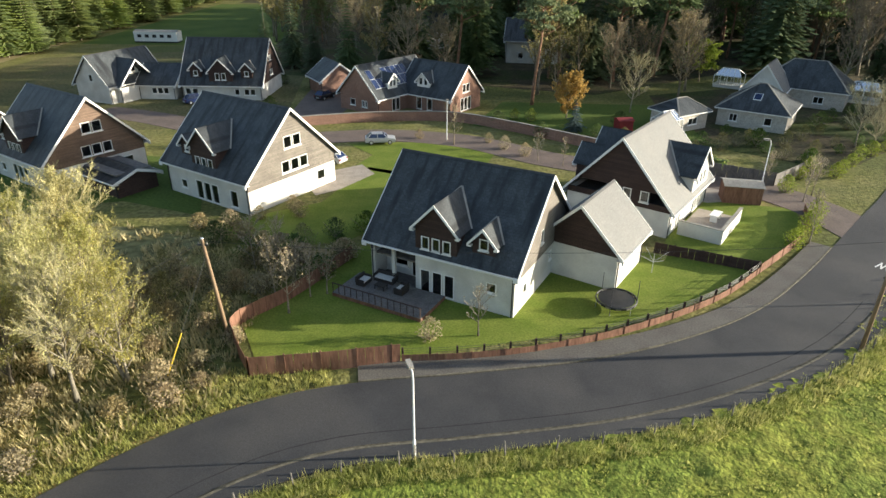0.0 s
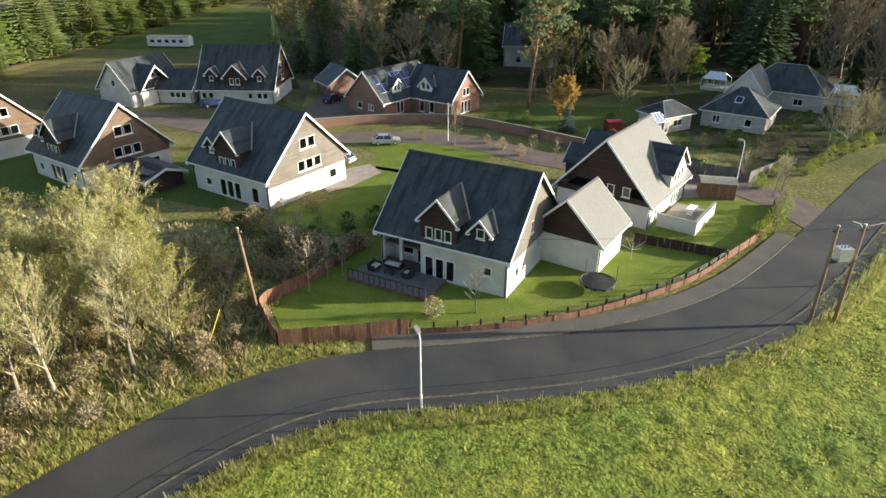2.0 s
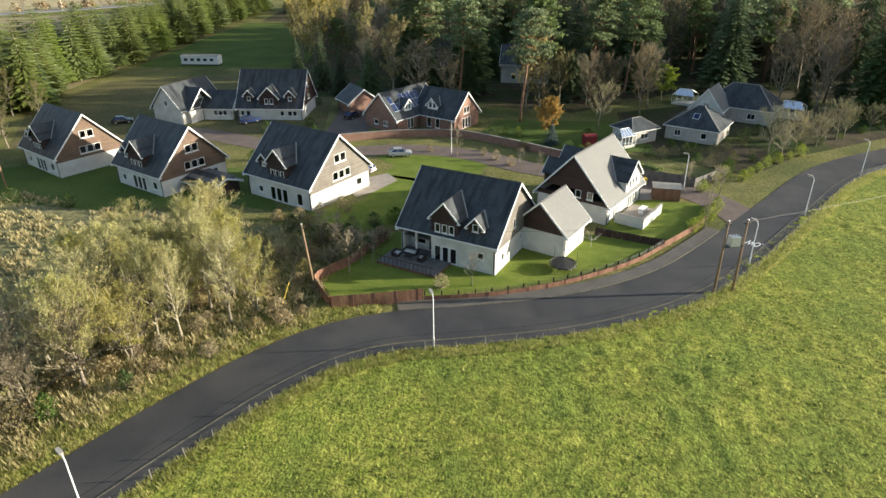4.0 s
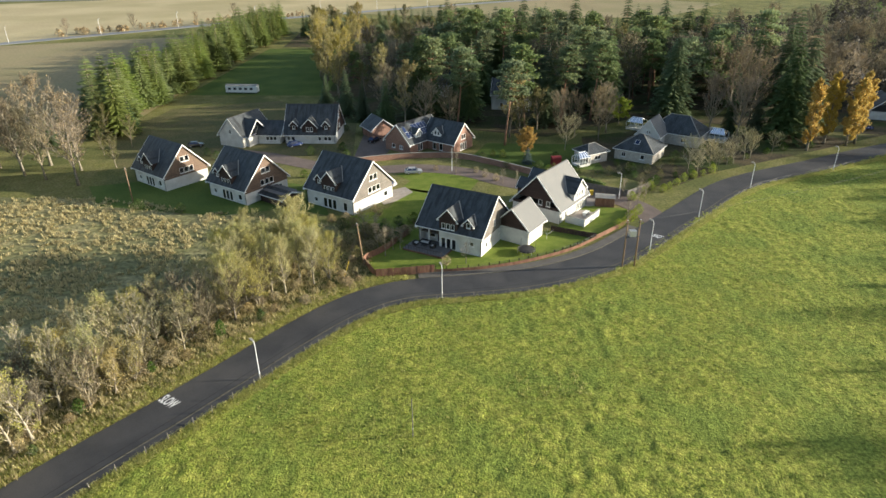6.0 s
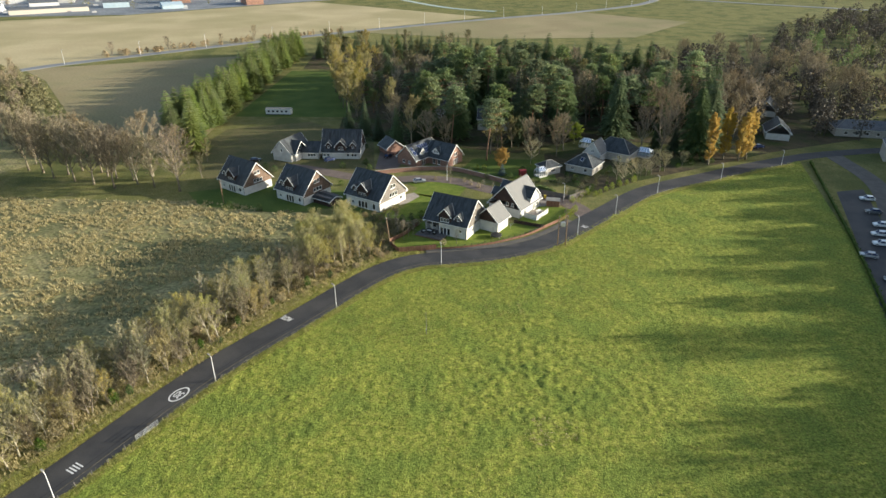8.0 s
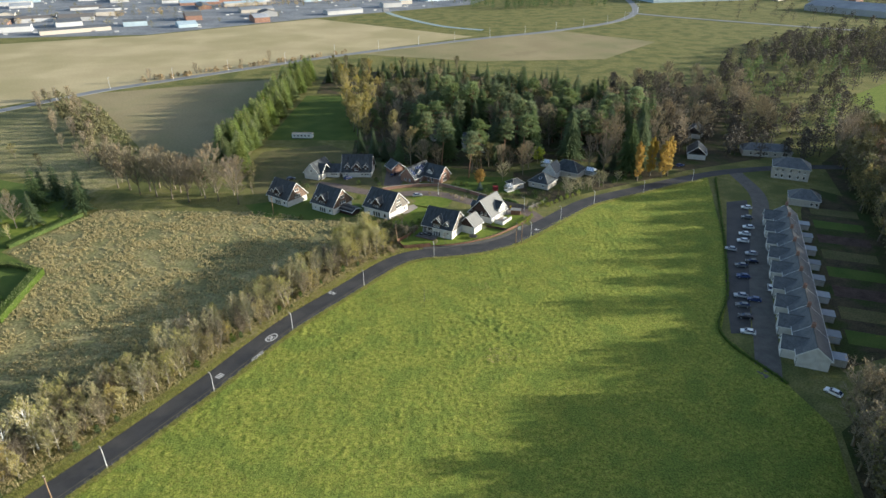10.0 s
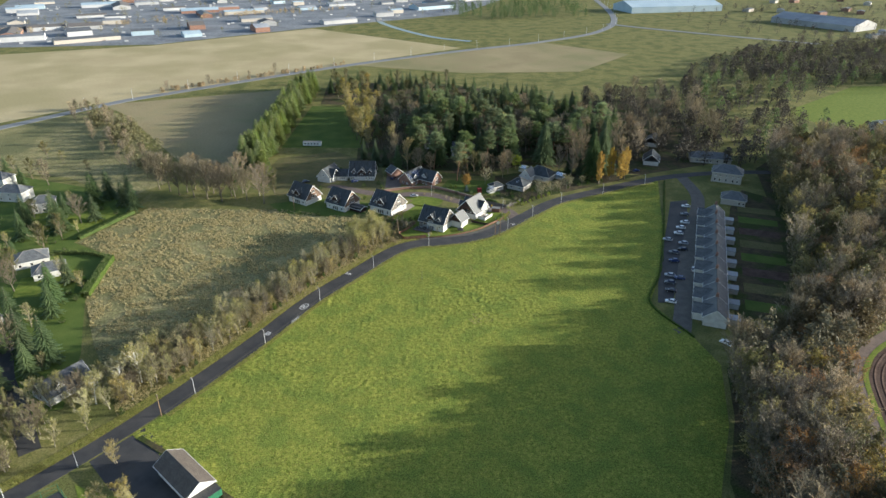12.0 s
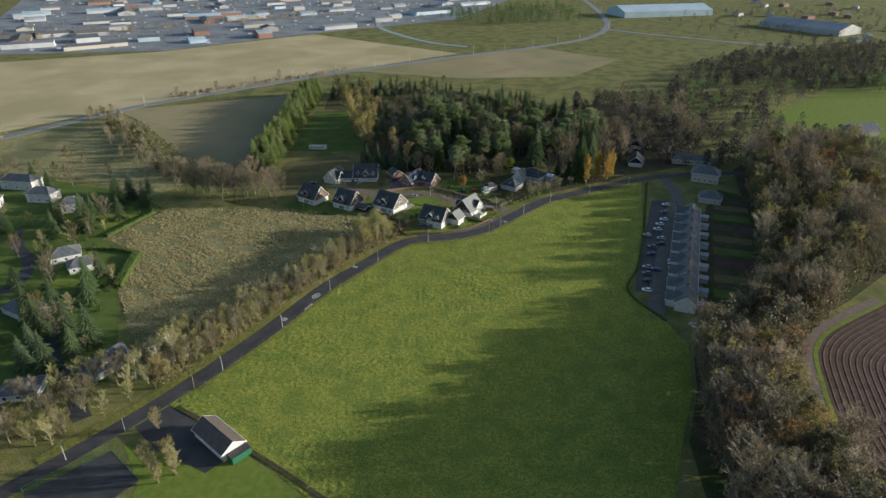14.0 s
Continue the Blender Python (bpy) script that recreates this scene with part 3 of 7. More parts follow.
sheet("driveway", [(-16, 46), (-9, 51), (-7, 47.5), (-10.5, 42), (-13, 40)], 0.045, PAVING, "buff paved driveway beside the house")
sheet("drive_brick_house", [(-24, 98), (-16, 98), (-14, 86), (-16, 74), (-24, 74)], 0.045, CHIPS, "red chipped drive of the brick house")
sheet("patio_drive", [(20, 50), (34, 46), (40, 40), (31, 38.5), (24, 44)], 0.04, PAVING, "paved drive of the house with the pale roof")
band("earth_bank", spline([(-84, -121), (-72, -129), (-56, -141), (-44, -150), (-28, -163), (-10, -180)]), 0.8, -0.8, 0.0, 0.25, LITTER, "brown earth bank along the field corner")
band("ploughland_verge", offset_line(TRACK, 2.6), 0.8, -0.8, 0.0, 0.12, LAWN, "bright grass strip between track and ploughland")


# ---- houses ----
def clipped(cell, planes):
    """A convex outline cut by half planes a*u + b*z <= c."""
    for a, b, c in planes:
        out = []
        for p, q in zip(cell, cell[1:] + cell[:1]):
            dp, dq = a * p[0] + b * p[1] - c, a * q[0] + b * q[1] - c
            if dp <= 0:
                out.append(p)
            if dp * dq < 0:
                t = dp / (dp - dq)
                out.append((p[0] + (q[0] - p[0]) * t, p[1] + (q[1] - p[1]) * t))
        cell = out
        if len(cell) < 3:
            return []
    return cell


def panel(u0, u1, z0, z1, holes, place, depth, planes=()):
    """A wall with openings that go through it. place(u, z, d) gives a point d metres behind the face."""
    g = Geo()
    us = sorted({u0, u1, *(min(max(v, u0), u1) for h in holes for v in (h[0], h[2]))})
    zs = sorted({z0, z1, *(min(max(v, z0), z1) for h in holes for v in (h[1], h[3]))})
    for a, b in zip(us, us[1:]):
        for c, d in zip(zs, zs[1:]):
            m, k = (a + b) / 2, (c + d) / 2
            if any(h[0] < m < h[2] and h[1] < k < h[3] for h in holes):
                continue
            cell = clipped([(a, c), (b, c), (b, d), (a, d)], planes)
            if cell:
                n = len(cell)
                vs = [place(u, z, 0) for u, z in cell] + [place(u, z, depth) for u, z in cell]
                g.add(vs, [tuple(range(n)), tuple(range(2 * n - 1, n - 1, -1)), *((i, n + i, n + (i + 1) % n, (i + 1) % n) for i in range(n))])
    return g.weld()


def window(house, hole, lights, place, material=None, sill=True, name="window"):
    """Frame, panes and sill of one opening (u0, z0, u1, z1)."""
    u0, z0, u1, z1 = hole
    w = 0.09

    def bar(g, a, b, c, d, near, far):
        vs = [place(u, z, k) for k in (near, far) for u, z in ((a, b), (c, b), (c, d), (a, d))]
        g.add(vs, [(0, 1, 2, 3), (7, 6, 5, 4), (0, 4, 5, 1), (1, 5, 6, 2), (2, 6, 7, 3), (3, 7, 4, 0)])

    g = Geo()
    bar(g, u0, z0, u0 + w, z1, -0.02, 0.1)
    bar(g, u1 - w, z0, u1, z1, -0.02, 0.1)
    bar(g, u0 + w, z0, u1 - w, z0 + w, -0.02, 0.1)
    bar(g, u0 + w, z1 - w, u1 - w, z1, -0.02, 0.1)
    for i in range(1, lights):
        u = u0 + (u1 - u0) * i / lights
        bar(g, u - 0.05, z0 + w, u + 0.05, z1 - w, -0.015, 0.095)
    win = part(name, g, material or PAINT_WHITE, house)
    for i in range(lights):
        a, b = u0 + (u1 - u0) * i / lights, u0 + (u1 - u0) * (i + 1) / lights
        p = Geo()
        bar(p, a + 0.05, z0 + 0.05, b - 0.05, z1 - 0.05, 0.04, 0.06)
        part("pane", p, GLASS, win).visible_shadow = False
    if sill:
        s = Geo()
        bar(s, u0 - 0.08, z0 - 0.1, u1 + 0.08, z0, -0.09, 0.05)
        part("sill", s, PAINT_WHITE, win)
    return win


def roof_slab(loop, t=0.16):
    """A sloping slab, thickened downwards."""
    a, b, c = (Vector(p) for p in loop[:3])
    n = (b - a).cross(c - a).normalized()
    if n.z < 0:
        n = -n
    g = Geo()
    return g.prism(loop, tuple(-n * t))


def dormer(house, x, width, zr, yf, s, rz, clad, lights, win_h, side=-1, roof=None, over=0.35, wall_low=None, pitch=1.0, wmat=None):
    """A gabled dormer on the slope towards side (-1: front). yf: how far its face stands from the ridge line in plan."""
    half = width / 2
    ze = zr - (half + over) * pitch
    zw = zr - half * pitch
    d = thing("dormer", 0, 0, 0, 0, "", "")
    for k in ("label", "category"):
        if k in d:
            del d[k]
    d.parent = house
    base = rz - s * yf if wall_low is None else wall_low
    face = lambda u, z, k: (x + u * -side, side * (yf - k), z)
    lw = min(0.8, width * 0.6 / lights)
    step = min(1.15, width * 0.78 / lights)
    holes = [((i - (lights - 1) / 2) * step - lw / 2, base + 0.3, (i - (lights - 1) / 2) * step + lw / 2, base + 0.3 + win_h) for i in range(lights)]
    planes = [(pitch, 1, zr), (-pitch, 1, zr)]
    part("front_wall", panel(-half, half, base - 0.1, zr, holes, face, 0.15, planes), clad, d)
    part("cheek", Geo().prism([(x - half, side * (yf - 0.16), rz - s * yf - 0.05), (x - half, side * (yf - 0.16), zw - 0.06), (x - half, side * (rz - zw) / s, zw - 0.06)], (0.12, 0, 0)), clad, d)
    part("cheek", Geo().prism([(x + half, side * (yf - 0.16), rz - s * yf - 0.05), (x + half, side * (yf - 0.16), zw - 0.06), (x + half, side * (rz - zw) / s, zw - 0.06)], (-0.12, 0, 0)), clad, d)
    for e in (-1, 1):
        loop = [(x, side * (yf + over), zr), (x + e * (half + over), side * (yf + over), ze), (x + e * (half + over), side * ((rz - ze) / s - 0.02), ze), (x, side * ((rz - zr) / s - 0.02), zr)]
        part("dormer_roof", roof_slab([(a, b, c + 0.1) for a, b, c in loop], 0.1), roof or SLATE, d)
        part("bargeboard", Geo().prism([(x, side * (yf + over + 0.03), zr + 0.12), (x + e * (half + over), side * (yf + over + 0.03), ze + 0.12), (x + e * (half + over), side * (yf + over + 0.03), ze - 0.14), (x, side * (yf + over + 0.03), zr - 0.14)], (0, -side * 0.06, 0)), PAINT_WHITE, d)
        part("soffit", Geo().box(x + e * half, side * (yf + over) if side < 0 else yf, ze - 0.14, x + e * (half + over), side * yf if side < 0 else yf + over, ze - 0.02), PAINT_WHITE, d)
        part("lead_flashing", Geo().beam((x + e * (half + over), side * ((rz - ze) / s + 0.02), ze + 0.1), (x, side * ((rz - zr) / s), zr + 0.13), 0.22, 0.04), KERB, d)
    for hole in holes:
        window(house, hole, 1, face, wmat)
    return d


def house(x, y, a, L, hw, ez, rz, label, near=1, clad=None, gable=(), gable_left=(), front=(), back=(), clad_z=2.6, dormers=(), roof=None, wall=None, group="houses of the estate", recess=None, upper_gable=True, name="house"):
    """A one-and-a-half-storey gabled house; (x, y) is the plan of the ridge's end at the gable that near names (1: its +x end). Windows: (centre, sill, width, height, lights)."""
    roof, wall, clad = roof or SLATE, wall or RENDER_WHITE, clad or CLAD_DARK
    d = Vector((math.cos(radians(a)), math.sin(radians(a))))
    c = Vector((x, y)) - d * (near * L / 2)
    h = thing(name, c.x, c.y, 0, a, label, "house", group)
    s = (rz - ez) / hw
    lx, w = L / 2 - 0.45, hw - 0.55
    top = rz - 0.2  # underside of the ridge
    eave = top - s * w
    cz = min(clad_z, eave)
    holes = lambda rows: [(u - ww / 2, z, u + ww / 2, z + hh) for u, z, ww, hh, _ in rows]
    apart = lambda rows: [q for u, z, ww, hh, n in rows for q in ([(u + (i - (n - 1) / 2) * ww / n, z, ww / n - 0.14, hh, 1) for i in range(n)] if n > 1 else [(u, z, ww, hh, n)])]
    gable, gable_left, front = apart(gable), apart(gable_left), apart(front)
    sides = {
        "front": (lambda u, z, k: (u, -w + k, z), front),
        "back": (lambda u, z, k: (-u, w - k, z), back),
        "gable": (lambda u, z, k: (lx - k, u, z), gable),
        "gable_left": (lambda u, z, k: (-lx + k, -u, z), gable_left),
    }
    for key, (place, rows) in sides.items():
        hs = holes(rows)
        if key in ("front", "back"):
            if key == "front" and recess:
                u1, dep = recess  # the wall left of u1 stands back under the eaves
                inner = lambda u, z, k, f=place: f(u, z, k + dep)
                rows = [(*q, q[0] < u1) for q in rows]
                part("wall", panel(u1, lx - 0.26, 0, eave, [q for q, r5 in zip(hs, rows) if not r5[5]], place, 0.25), wall, h)
                part("wall", panel(-lx + 0.26, u1, 0, eave, [q for q, r5 in zip(hs, rows) if r5[5]], inner, 0.25), wall, h)
                part("return_wall", Geo().box(u1, -w + 0.26, 0, u1 + 0.2, -w + dep, eave), wall, h)
                for px in (-lx + 0.2, (-lx + u1) / 2):
                    part("porch_post", Geo().box(px - 0.14, -w, 0, px + 0.14, -w + 0.28, eave), wall, h)
                part("porch_soffit", Geo().box(-lx + 0.3, -w + 0.02, eave - 0.15, u1, -w + dep, eave - 0.08), PAINT_WHITE, h)
                for q, hole in zip(rows, hs):
                    window(h, hole, q[4], inner if q[5] else place, name="glazed_door" if q[1] < 0.3 else "window", sill=q[1] >= 0.3)
                continue
            part("wall", panel(-lx + 0.26, lx - 0.26, 0, eave, hs, place, 0.25), wall, h)
        else:
            part("wall", panel(-w, w, 0, cz, hs, place, 0.25), wall, h)
            proud = lambda u, z, k, f=place: f(u, z, k - 0.04)
            part("gable_cladding", panel(-w, w, cz, top, hs, proud, 0.29, [(s, 1, top), (-s, 1, top)]), clad if upper_gable else wall, h)
        for r, hole in zip(rows, hs):
            u, z, ww, hh, n = r
            if z < 0.3:
                window(h, hole, n, place, name="glazed_door", sill=False)
            else:
                window(h, hole, n, place)
    for e in (-1, 1):
        part("roof_slope", roof_slab([(-L / 2, 0, rz), (L / 2, 0, rz), (L / 2, e * hw, ez), (-L / 2, e * hw, ez)]), roof, h)
        part("gutter", Geo().beam((-L / 2, e * (hw + 0.06), ez - 0.12), (L / 2, e * (hw + 0.06), ez - 0.12), 0.13, 0.13), PAINT_WHITE, h)
        part("eaves_soffit", Geo().box(-L / 2, min(e * w, e * hw), ez - 0.24, L / 2, max(e * w, e * hw), ez - 0.19), PAINT_WHITE, h)
        for k in (-1, 1):
            xx = k * (L / 2 + 0.03)
            part("bargeboard", Geo().prism([(xx, 0, rz + 0.05), (xx, e * hw, ez + 0.05), (xx, e * hw, ez - 0.27), (xx, 0, rz - 0.27)], (-k * 0.06, 0, 0)), PAINT_WHITE, h)
            part("box_end", Geo().box(xx - k * 0.42 if k > 0 else xx, e * hw - 0.05 if e > 0 else e * hw - 0.1, ez - 0.45, xx if k > 0 else xx + 0.42, e * hw + 0.1 if e > 0 else e * hw + 0.05, ez - 0.05), PAINT_WHITE, h)
            part("downpipe", Geo().tube([(k * (lx - 0.15), e * (w + 0.07), 0), (k * (lx - 0.15), e * (w + 0.07), ez - 0.2)], [0.05, 0.05], 6), BLACK, h)
    part("ridge_cap", Geo().prism([(-L / 2, -0.16, rz - 0.08), (-L / 2, 0, rz + 0.07), (-L / 2, 0.16, rz - 0.08)], (L, 0, 0)), DARK_METAL, h)
    part("floor_slab", Geo().box(-lx + 0.3, -w + 0.3, 0.05, lx - 0.3, w - 0.3, 0.15), DECK_WOOD, h)
    part("upper_floor", Geo().box(-lx + 0.3, -w + 0.3, 2.45, lx - 0.3, w - 0.3, 2.6), DECK_WOOD, h)
    for dd in dormers:
        dd = dict(dd)
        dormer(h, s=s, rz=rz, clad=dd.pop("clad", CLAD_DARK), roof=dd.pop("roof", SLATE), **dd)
    return h


SLATE_BROWN = rows_mat("brown_slate", (0.11, 0.09, 0.075), (0.14, 0.115, 0.095), (0.6, 0.6, 0.6), 0.3, 0.25, yscale=1.2)
GABLE_WINDOWS = [(0.0, 3.35, 2.7, 1.0, 3), (0.2, 5.9, 1.6, 1.0, 2)]
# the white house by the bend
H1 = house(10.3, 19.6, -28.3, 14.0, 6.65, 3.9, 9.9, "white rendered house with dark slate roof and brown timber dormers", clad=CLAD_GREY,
    gable=[(-0.6, 4.1, 0.75, 1.3, 1), (-3.9, 1.1, 0.8, 1.0, 1), (1.8, 1.6, 0.6, 0.9, 1)], clad_z=3.0, recess=(-2.2, 1.9), front=[(-0.2, 0.12, 3.3, 2.15, 3), (-4.7, 0.9, 1.3, 1.4, 1), (-3.2, 0.12, 1.0, 2.1, 1), (4.6, 1.7, 0.9, 0.9, 1)],
    dormers=[dict(x=-0.2, width=3.7, zr=8.2, yf=6.3, lights=3, win_h=1.15, wall_low=3.9, pitch=1.05), dict(x=3.7, width=1.9, zr=6.85, yf=5.75, lights=1, win_h=0.95, pitch=1.1)])
H1G = house(12.75, 20.3, 56.0, 7.4, 4.0, 3.2, 7.1, "white garage wing with slate roof coloured sunlit-pale joined to the house", near=-1, clad=CLAD_DARK, roof=SLATE_SUNLIT, name="garage_wing", front=[], clad_z=3.1)
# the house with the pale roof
H2 = house(18.83, 32.06, 53.6, 13.3, 6.0, 2.75, 9.3, "white house with slate roof coloured sunlit-pale and dark timber gable", near=-1, clad=CLAD_DARK, roof=SLATE_SUNLIT,
    gable_left=[(0.95, 3.15, 0.9, 1.15, 1), (2.75, 3.15, 0.9, 1.15, 1)], front=[(3.2, 0.15, 3.6, 2.2, 4), (-3.2, 0.15, 1.6, 2.1, 2)],
    dormers=[dict(x=2.1, width=5.2, zr=7.3, yf=5.7, pitch=0.9, lights=3, win_h=1.3, clad=RENDER_WHITE, roof=SLATE), dict(x=-2.6, width=3.2, zr=6.9, yf=5.6, lights=2, win_h=1.2, side=1), dict(x=2.6, width=3.6, zr=7.4, yf=5.6, lights=2, win_h=1.2, side=1)])
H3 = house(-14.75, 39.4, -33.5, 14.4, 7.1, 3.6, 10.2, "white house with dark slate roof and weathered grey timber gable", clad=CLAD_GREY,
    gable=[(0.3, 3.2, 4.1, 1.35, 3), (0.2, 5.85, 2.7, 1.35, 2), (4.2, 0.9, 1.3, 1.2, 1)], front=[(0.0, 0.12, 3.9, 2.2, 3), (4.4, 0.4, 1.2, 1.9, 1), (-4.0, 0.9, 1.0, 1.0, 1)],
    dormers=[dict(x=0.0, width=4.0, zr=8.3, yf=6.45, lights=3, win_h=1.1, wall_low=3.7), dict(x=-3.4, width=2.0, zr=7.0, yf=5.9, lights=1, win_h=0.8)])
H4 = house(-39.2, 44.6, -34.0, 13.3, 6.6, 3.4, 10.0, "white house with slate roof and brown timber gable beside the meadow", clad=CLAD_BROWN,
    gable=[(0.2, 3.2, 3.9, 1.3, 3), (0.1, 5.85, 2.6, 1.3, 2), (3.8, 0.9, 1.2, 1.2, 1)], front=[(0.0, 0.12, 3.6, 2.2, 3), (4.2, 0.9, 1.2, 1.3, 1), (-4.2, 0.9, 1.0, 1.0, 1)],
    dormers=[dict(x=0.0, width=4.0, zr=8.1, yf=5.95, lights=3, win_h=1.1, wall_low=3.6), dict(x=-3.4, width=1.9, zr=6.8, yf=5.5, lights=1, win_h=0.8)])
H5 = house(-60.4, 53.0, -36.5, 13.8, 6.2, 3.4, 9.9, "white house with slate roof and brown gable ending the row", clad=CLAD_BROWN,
    gable=[(0.2, 3.2, 3.8, 1.3, 3), (0.1, 5.8, 2.5, 1.3, 2)], front=[(0.0, 0.12, 3.6, 2.2, 3), (4.2, 0.9, 1.2, 1.3, 1), (-4.2, 0.9, 1.0, 1.0, 1)],
    dormers=[dict(x=0.0, width=3.9, zr=8.0, yf=5.55, lights=3, win_h=1.1, wall_low=3.6), dict(x=-3.4, width=1.9, zr=6.7, yf=5.1, lights=1, win_h=0.8)])
H6 = house(-30.1, 92.2, -2.9, 15.3, 6.7, 2.6, 9.9, "white house with three timber dormers and a brown gable", clad=CLAD_DARK,
    gable=[(0.2, 3.35, 1.8, 1.1, 2), (0.1, 6.0, 1.4, 1.0, 2)], front=[(-4.9, 0.9, 1.0, 1.1, 1), (-6.2, 0.9, 0.9, 1.1, 1), (5.0, 0.9, 2.2, 1.1, 2), (2.7, 0.9, 0.9, 1.1, 1)],
    dormers=[dict(x=0.0, width=4.2, zr=7.1, yf=6.1, lights=2, win_h=1.2, wall_low=3.2), dict(x=-4.6, width=2.0, zr=6.4, yf=5.6, lights=1, win_h=0.9), dict(x=4.6, width=2.0, zr=6.4, yf=5.6, lights=1, win_h=0.9)])
house(-45.8, 90.9, -2.9, 7.5, 5.0, 2.6, 5.6, "single-storey white wing with slate roof and a row of windows", name="house_wing", front=[(0.6, 1.0, 3.2, 1.1, 3)], clad=RENDER_WHITE)
H7 = house(-54.5, 95.5, 65.0, 13.0, 4.6, 3.0, 8.0, "white harled house with slate roof behind the estate", clad=RENDER_WHITE, front=[(-3, 0.9, 1.0, 1.2, 1), (2, 0.9, 1.6, 1.2, 2)], gable_left=[(0, 3.6, 0.9, 1.2, 1)],
    dormers=[dict(x=0.2, width=2.0, zr=6.4, yf=3.4, lights=1, win_h=1.0, clad=RENDER_WHITE)])
house(-52.6, 86.6, -25.0, 7.0, 4.2, 2.8, 7.0, "white gabled wing of the harled house", name="house_wing", clad=RENDER_WHITE)
# the brick house
H8 = house(-13.0, 78.2, 50.5, 14.6, 5.0, 2.7, 7.6, "red-brown brick house with solar panels on a slate roof", near=-1, clad=BRICK, wall=BRICK, group="houses behind the wall",
    gable_left=[(1.4, 0.95, 1.4, 1.1, 2), (-1.4, 0.95, 1.2, 1.1, 1)], front=[(-2.5, 0.15, 2.0, 2.1, 2), (2.5, 0.9, 1.6, 1.2, 2)], dormers=[dict(x=-2.6, width=2.2, zr=6.2, yf=3.9, lights=2, win_h=1.1, clad=PAINT_WHITE)])
H8B = house(5.6, 79.2, -36.0, 11.5, 5.0, 2.7, 7.6, "brick wing with slate roof, white dormer and glazed gable", clad=BRICK, wall=BRICK, name="house_wing", group="houses behind the wall",
    front=[(-1.2, 0.3, 1.1, 2.0, 1), (1.0, 0.3, 1.1, 2.0, 1)], gable=[(0, 0.15, 3.2, 2.2, 3), (0, 3.2, 2.2, 1.4, 2)], dormers=[dict(x=-0.8, width=2.6, zr=6.2, yf=3.8, lights=2, win_h=1.2, clad=PAINT_WHITE)])
house(-17.6, 91.5, -60.0, 8.0, 4.0, 2.6, 5.6, "brick garage with slate roof behind the brick house", clad=BRICK, wall=BRICK, name="garage", group="houses behind the wall")
for k in range(8):
    for r in range(2):
        if 1 <= k <= 2 and r == 0:
            continue
        # on the slope towards -y of the brick house
        s8 = 4.9 / 5.0
        y0 = -1.0 - r * 1.35
        p = thing("solar_panel", 0, 0, 0, 0, "dark blue solar panel on the slate roof", "solar panel", "solar panels")
        p.matrix_basis = H8.matrix_basis.copy()
        xx = -6.2 + k * 1.15
        part("glass", roof_slab([(xx, y0, 7.6 + s8 * y0 + 0.12), (xx + 1.05, y0, 7.6 + s8 * y0 + 0.12), (xx + 1.05, y0 - 1.25, 7.6 + s8 * (y0 - 1.25) + 0.12), (xx, y0 - 1.25, 7.6 + s8 * (y0 - 1.25) + 0.12)], 0.04), SOLAR, p)
        part("rim", roof_slab([(xx - 0.04, y0 + 0.04, 7.6 + s8 * (y0 + 0.04) + 0.1), (xx + 1.09, y0 + 0.04, 7.6 + s8 * (y0 + 0.04) + 0.1), (xx + 1.09, y0 - 1.29, 7.6 + s8 * (y0 - 1.29) + 0.1), (xx - 0.04, y0 - 1.29, 7.6 + s8 * (y0 - 1.29) + 0.1)], 0.08), STEEL, p)


def hipped(name, x, y, a, L, W, ez, rz, hip, label, wall, roof, front=(), back=(), side=(), group=""):
    """A hipped-roof building centred at (x, y)."""
    h = thing(name, x, y, 0, a, label, "house", group)
    lx, w = L / 2, W / 2
    hs = lambda rows: [(u - ww / 2, z, u + ww / 2, z + hh) for u, z, ww, hh, _ in rows]
    for place, rows, half in ((lambda u, z, k: (u, -w + k, z), front, lx - 0.26), (lambda u, z, k: (-u, w - k, z), back, lx - 0.26), (lambda u, z, k: (lx - k, u, z), side, w), (lambda u, z, k: (-lx + k, -u, z), side, w)):
        part("wall", panel(-half, half, 0, ez, hs(rows), place, 0.25), wall, h)
        for r, hole in zip(rows, hs(rows)):
            window(h, hole, r[4], place)
    o = 0.45
    e = [(-lx - o, -w - o, ez), (lx + o, -w - o, ez), (lx + o, w + o, ez), (-lx - o, w + o, ez)]
    r0, r1 = (-lx - o + hip, 0, rz), (lx + o - hip, 0, rz)
    for loop in ([e[0], e[1], r1, r0], [e[2], e[3], r0, r1], [e[1], e[2], r1], [e[3], e[0], r0]):
        part("roof_slope", roof_slab([(p[0], p[1], p[2] + 0.15) for p in loop], 0.14), roof, h)
    for p, q in ((e[0], r0), (e[3], r0), (e[1], r1), (e[2], r1), (r0, r1)):
        part("ridge_tile", Geo().beam((p[0], p[1], p[2] + 0.17), (q[0], q[1], q[2] + 0.17), 0.2, 0.1), KERB, h)
    for p, q in zip(e, e[1:] + e[:1]):
        part("gutter", Geo().beam((p[0], p[1], ez + 0.02), (q[0], q[1], ez + 0.02), 0.14, 0.14), PAINT_WHITE, h)
    part("floor_slab", Geo().box(-lx + 0.3, -w + 0.3, 0.03, lx - 0.3, w - 0.3, 0.12), DECK_WOOD, h)
    return h


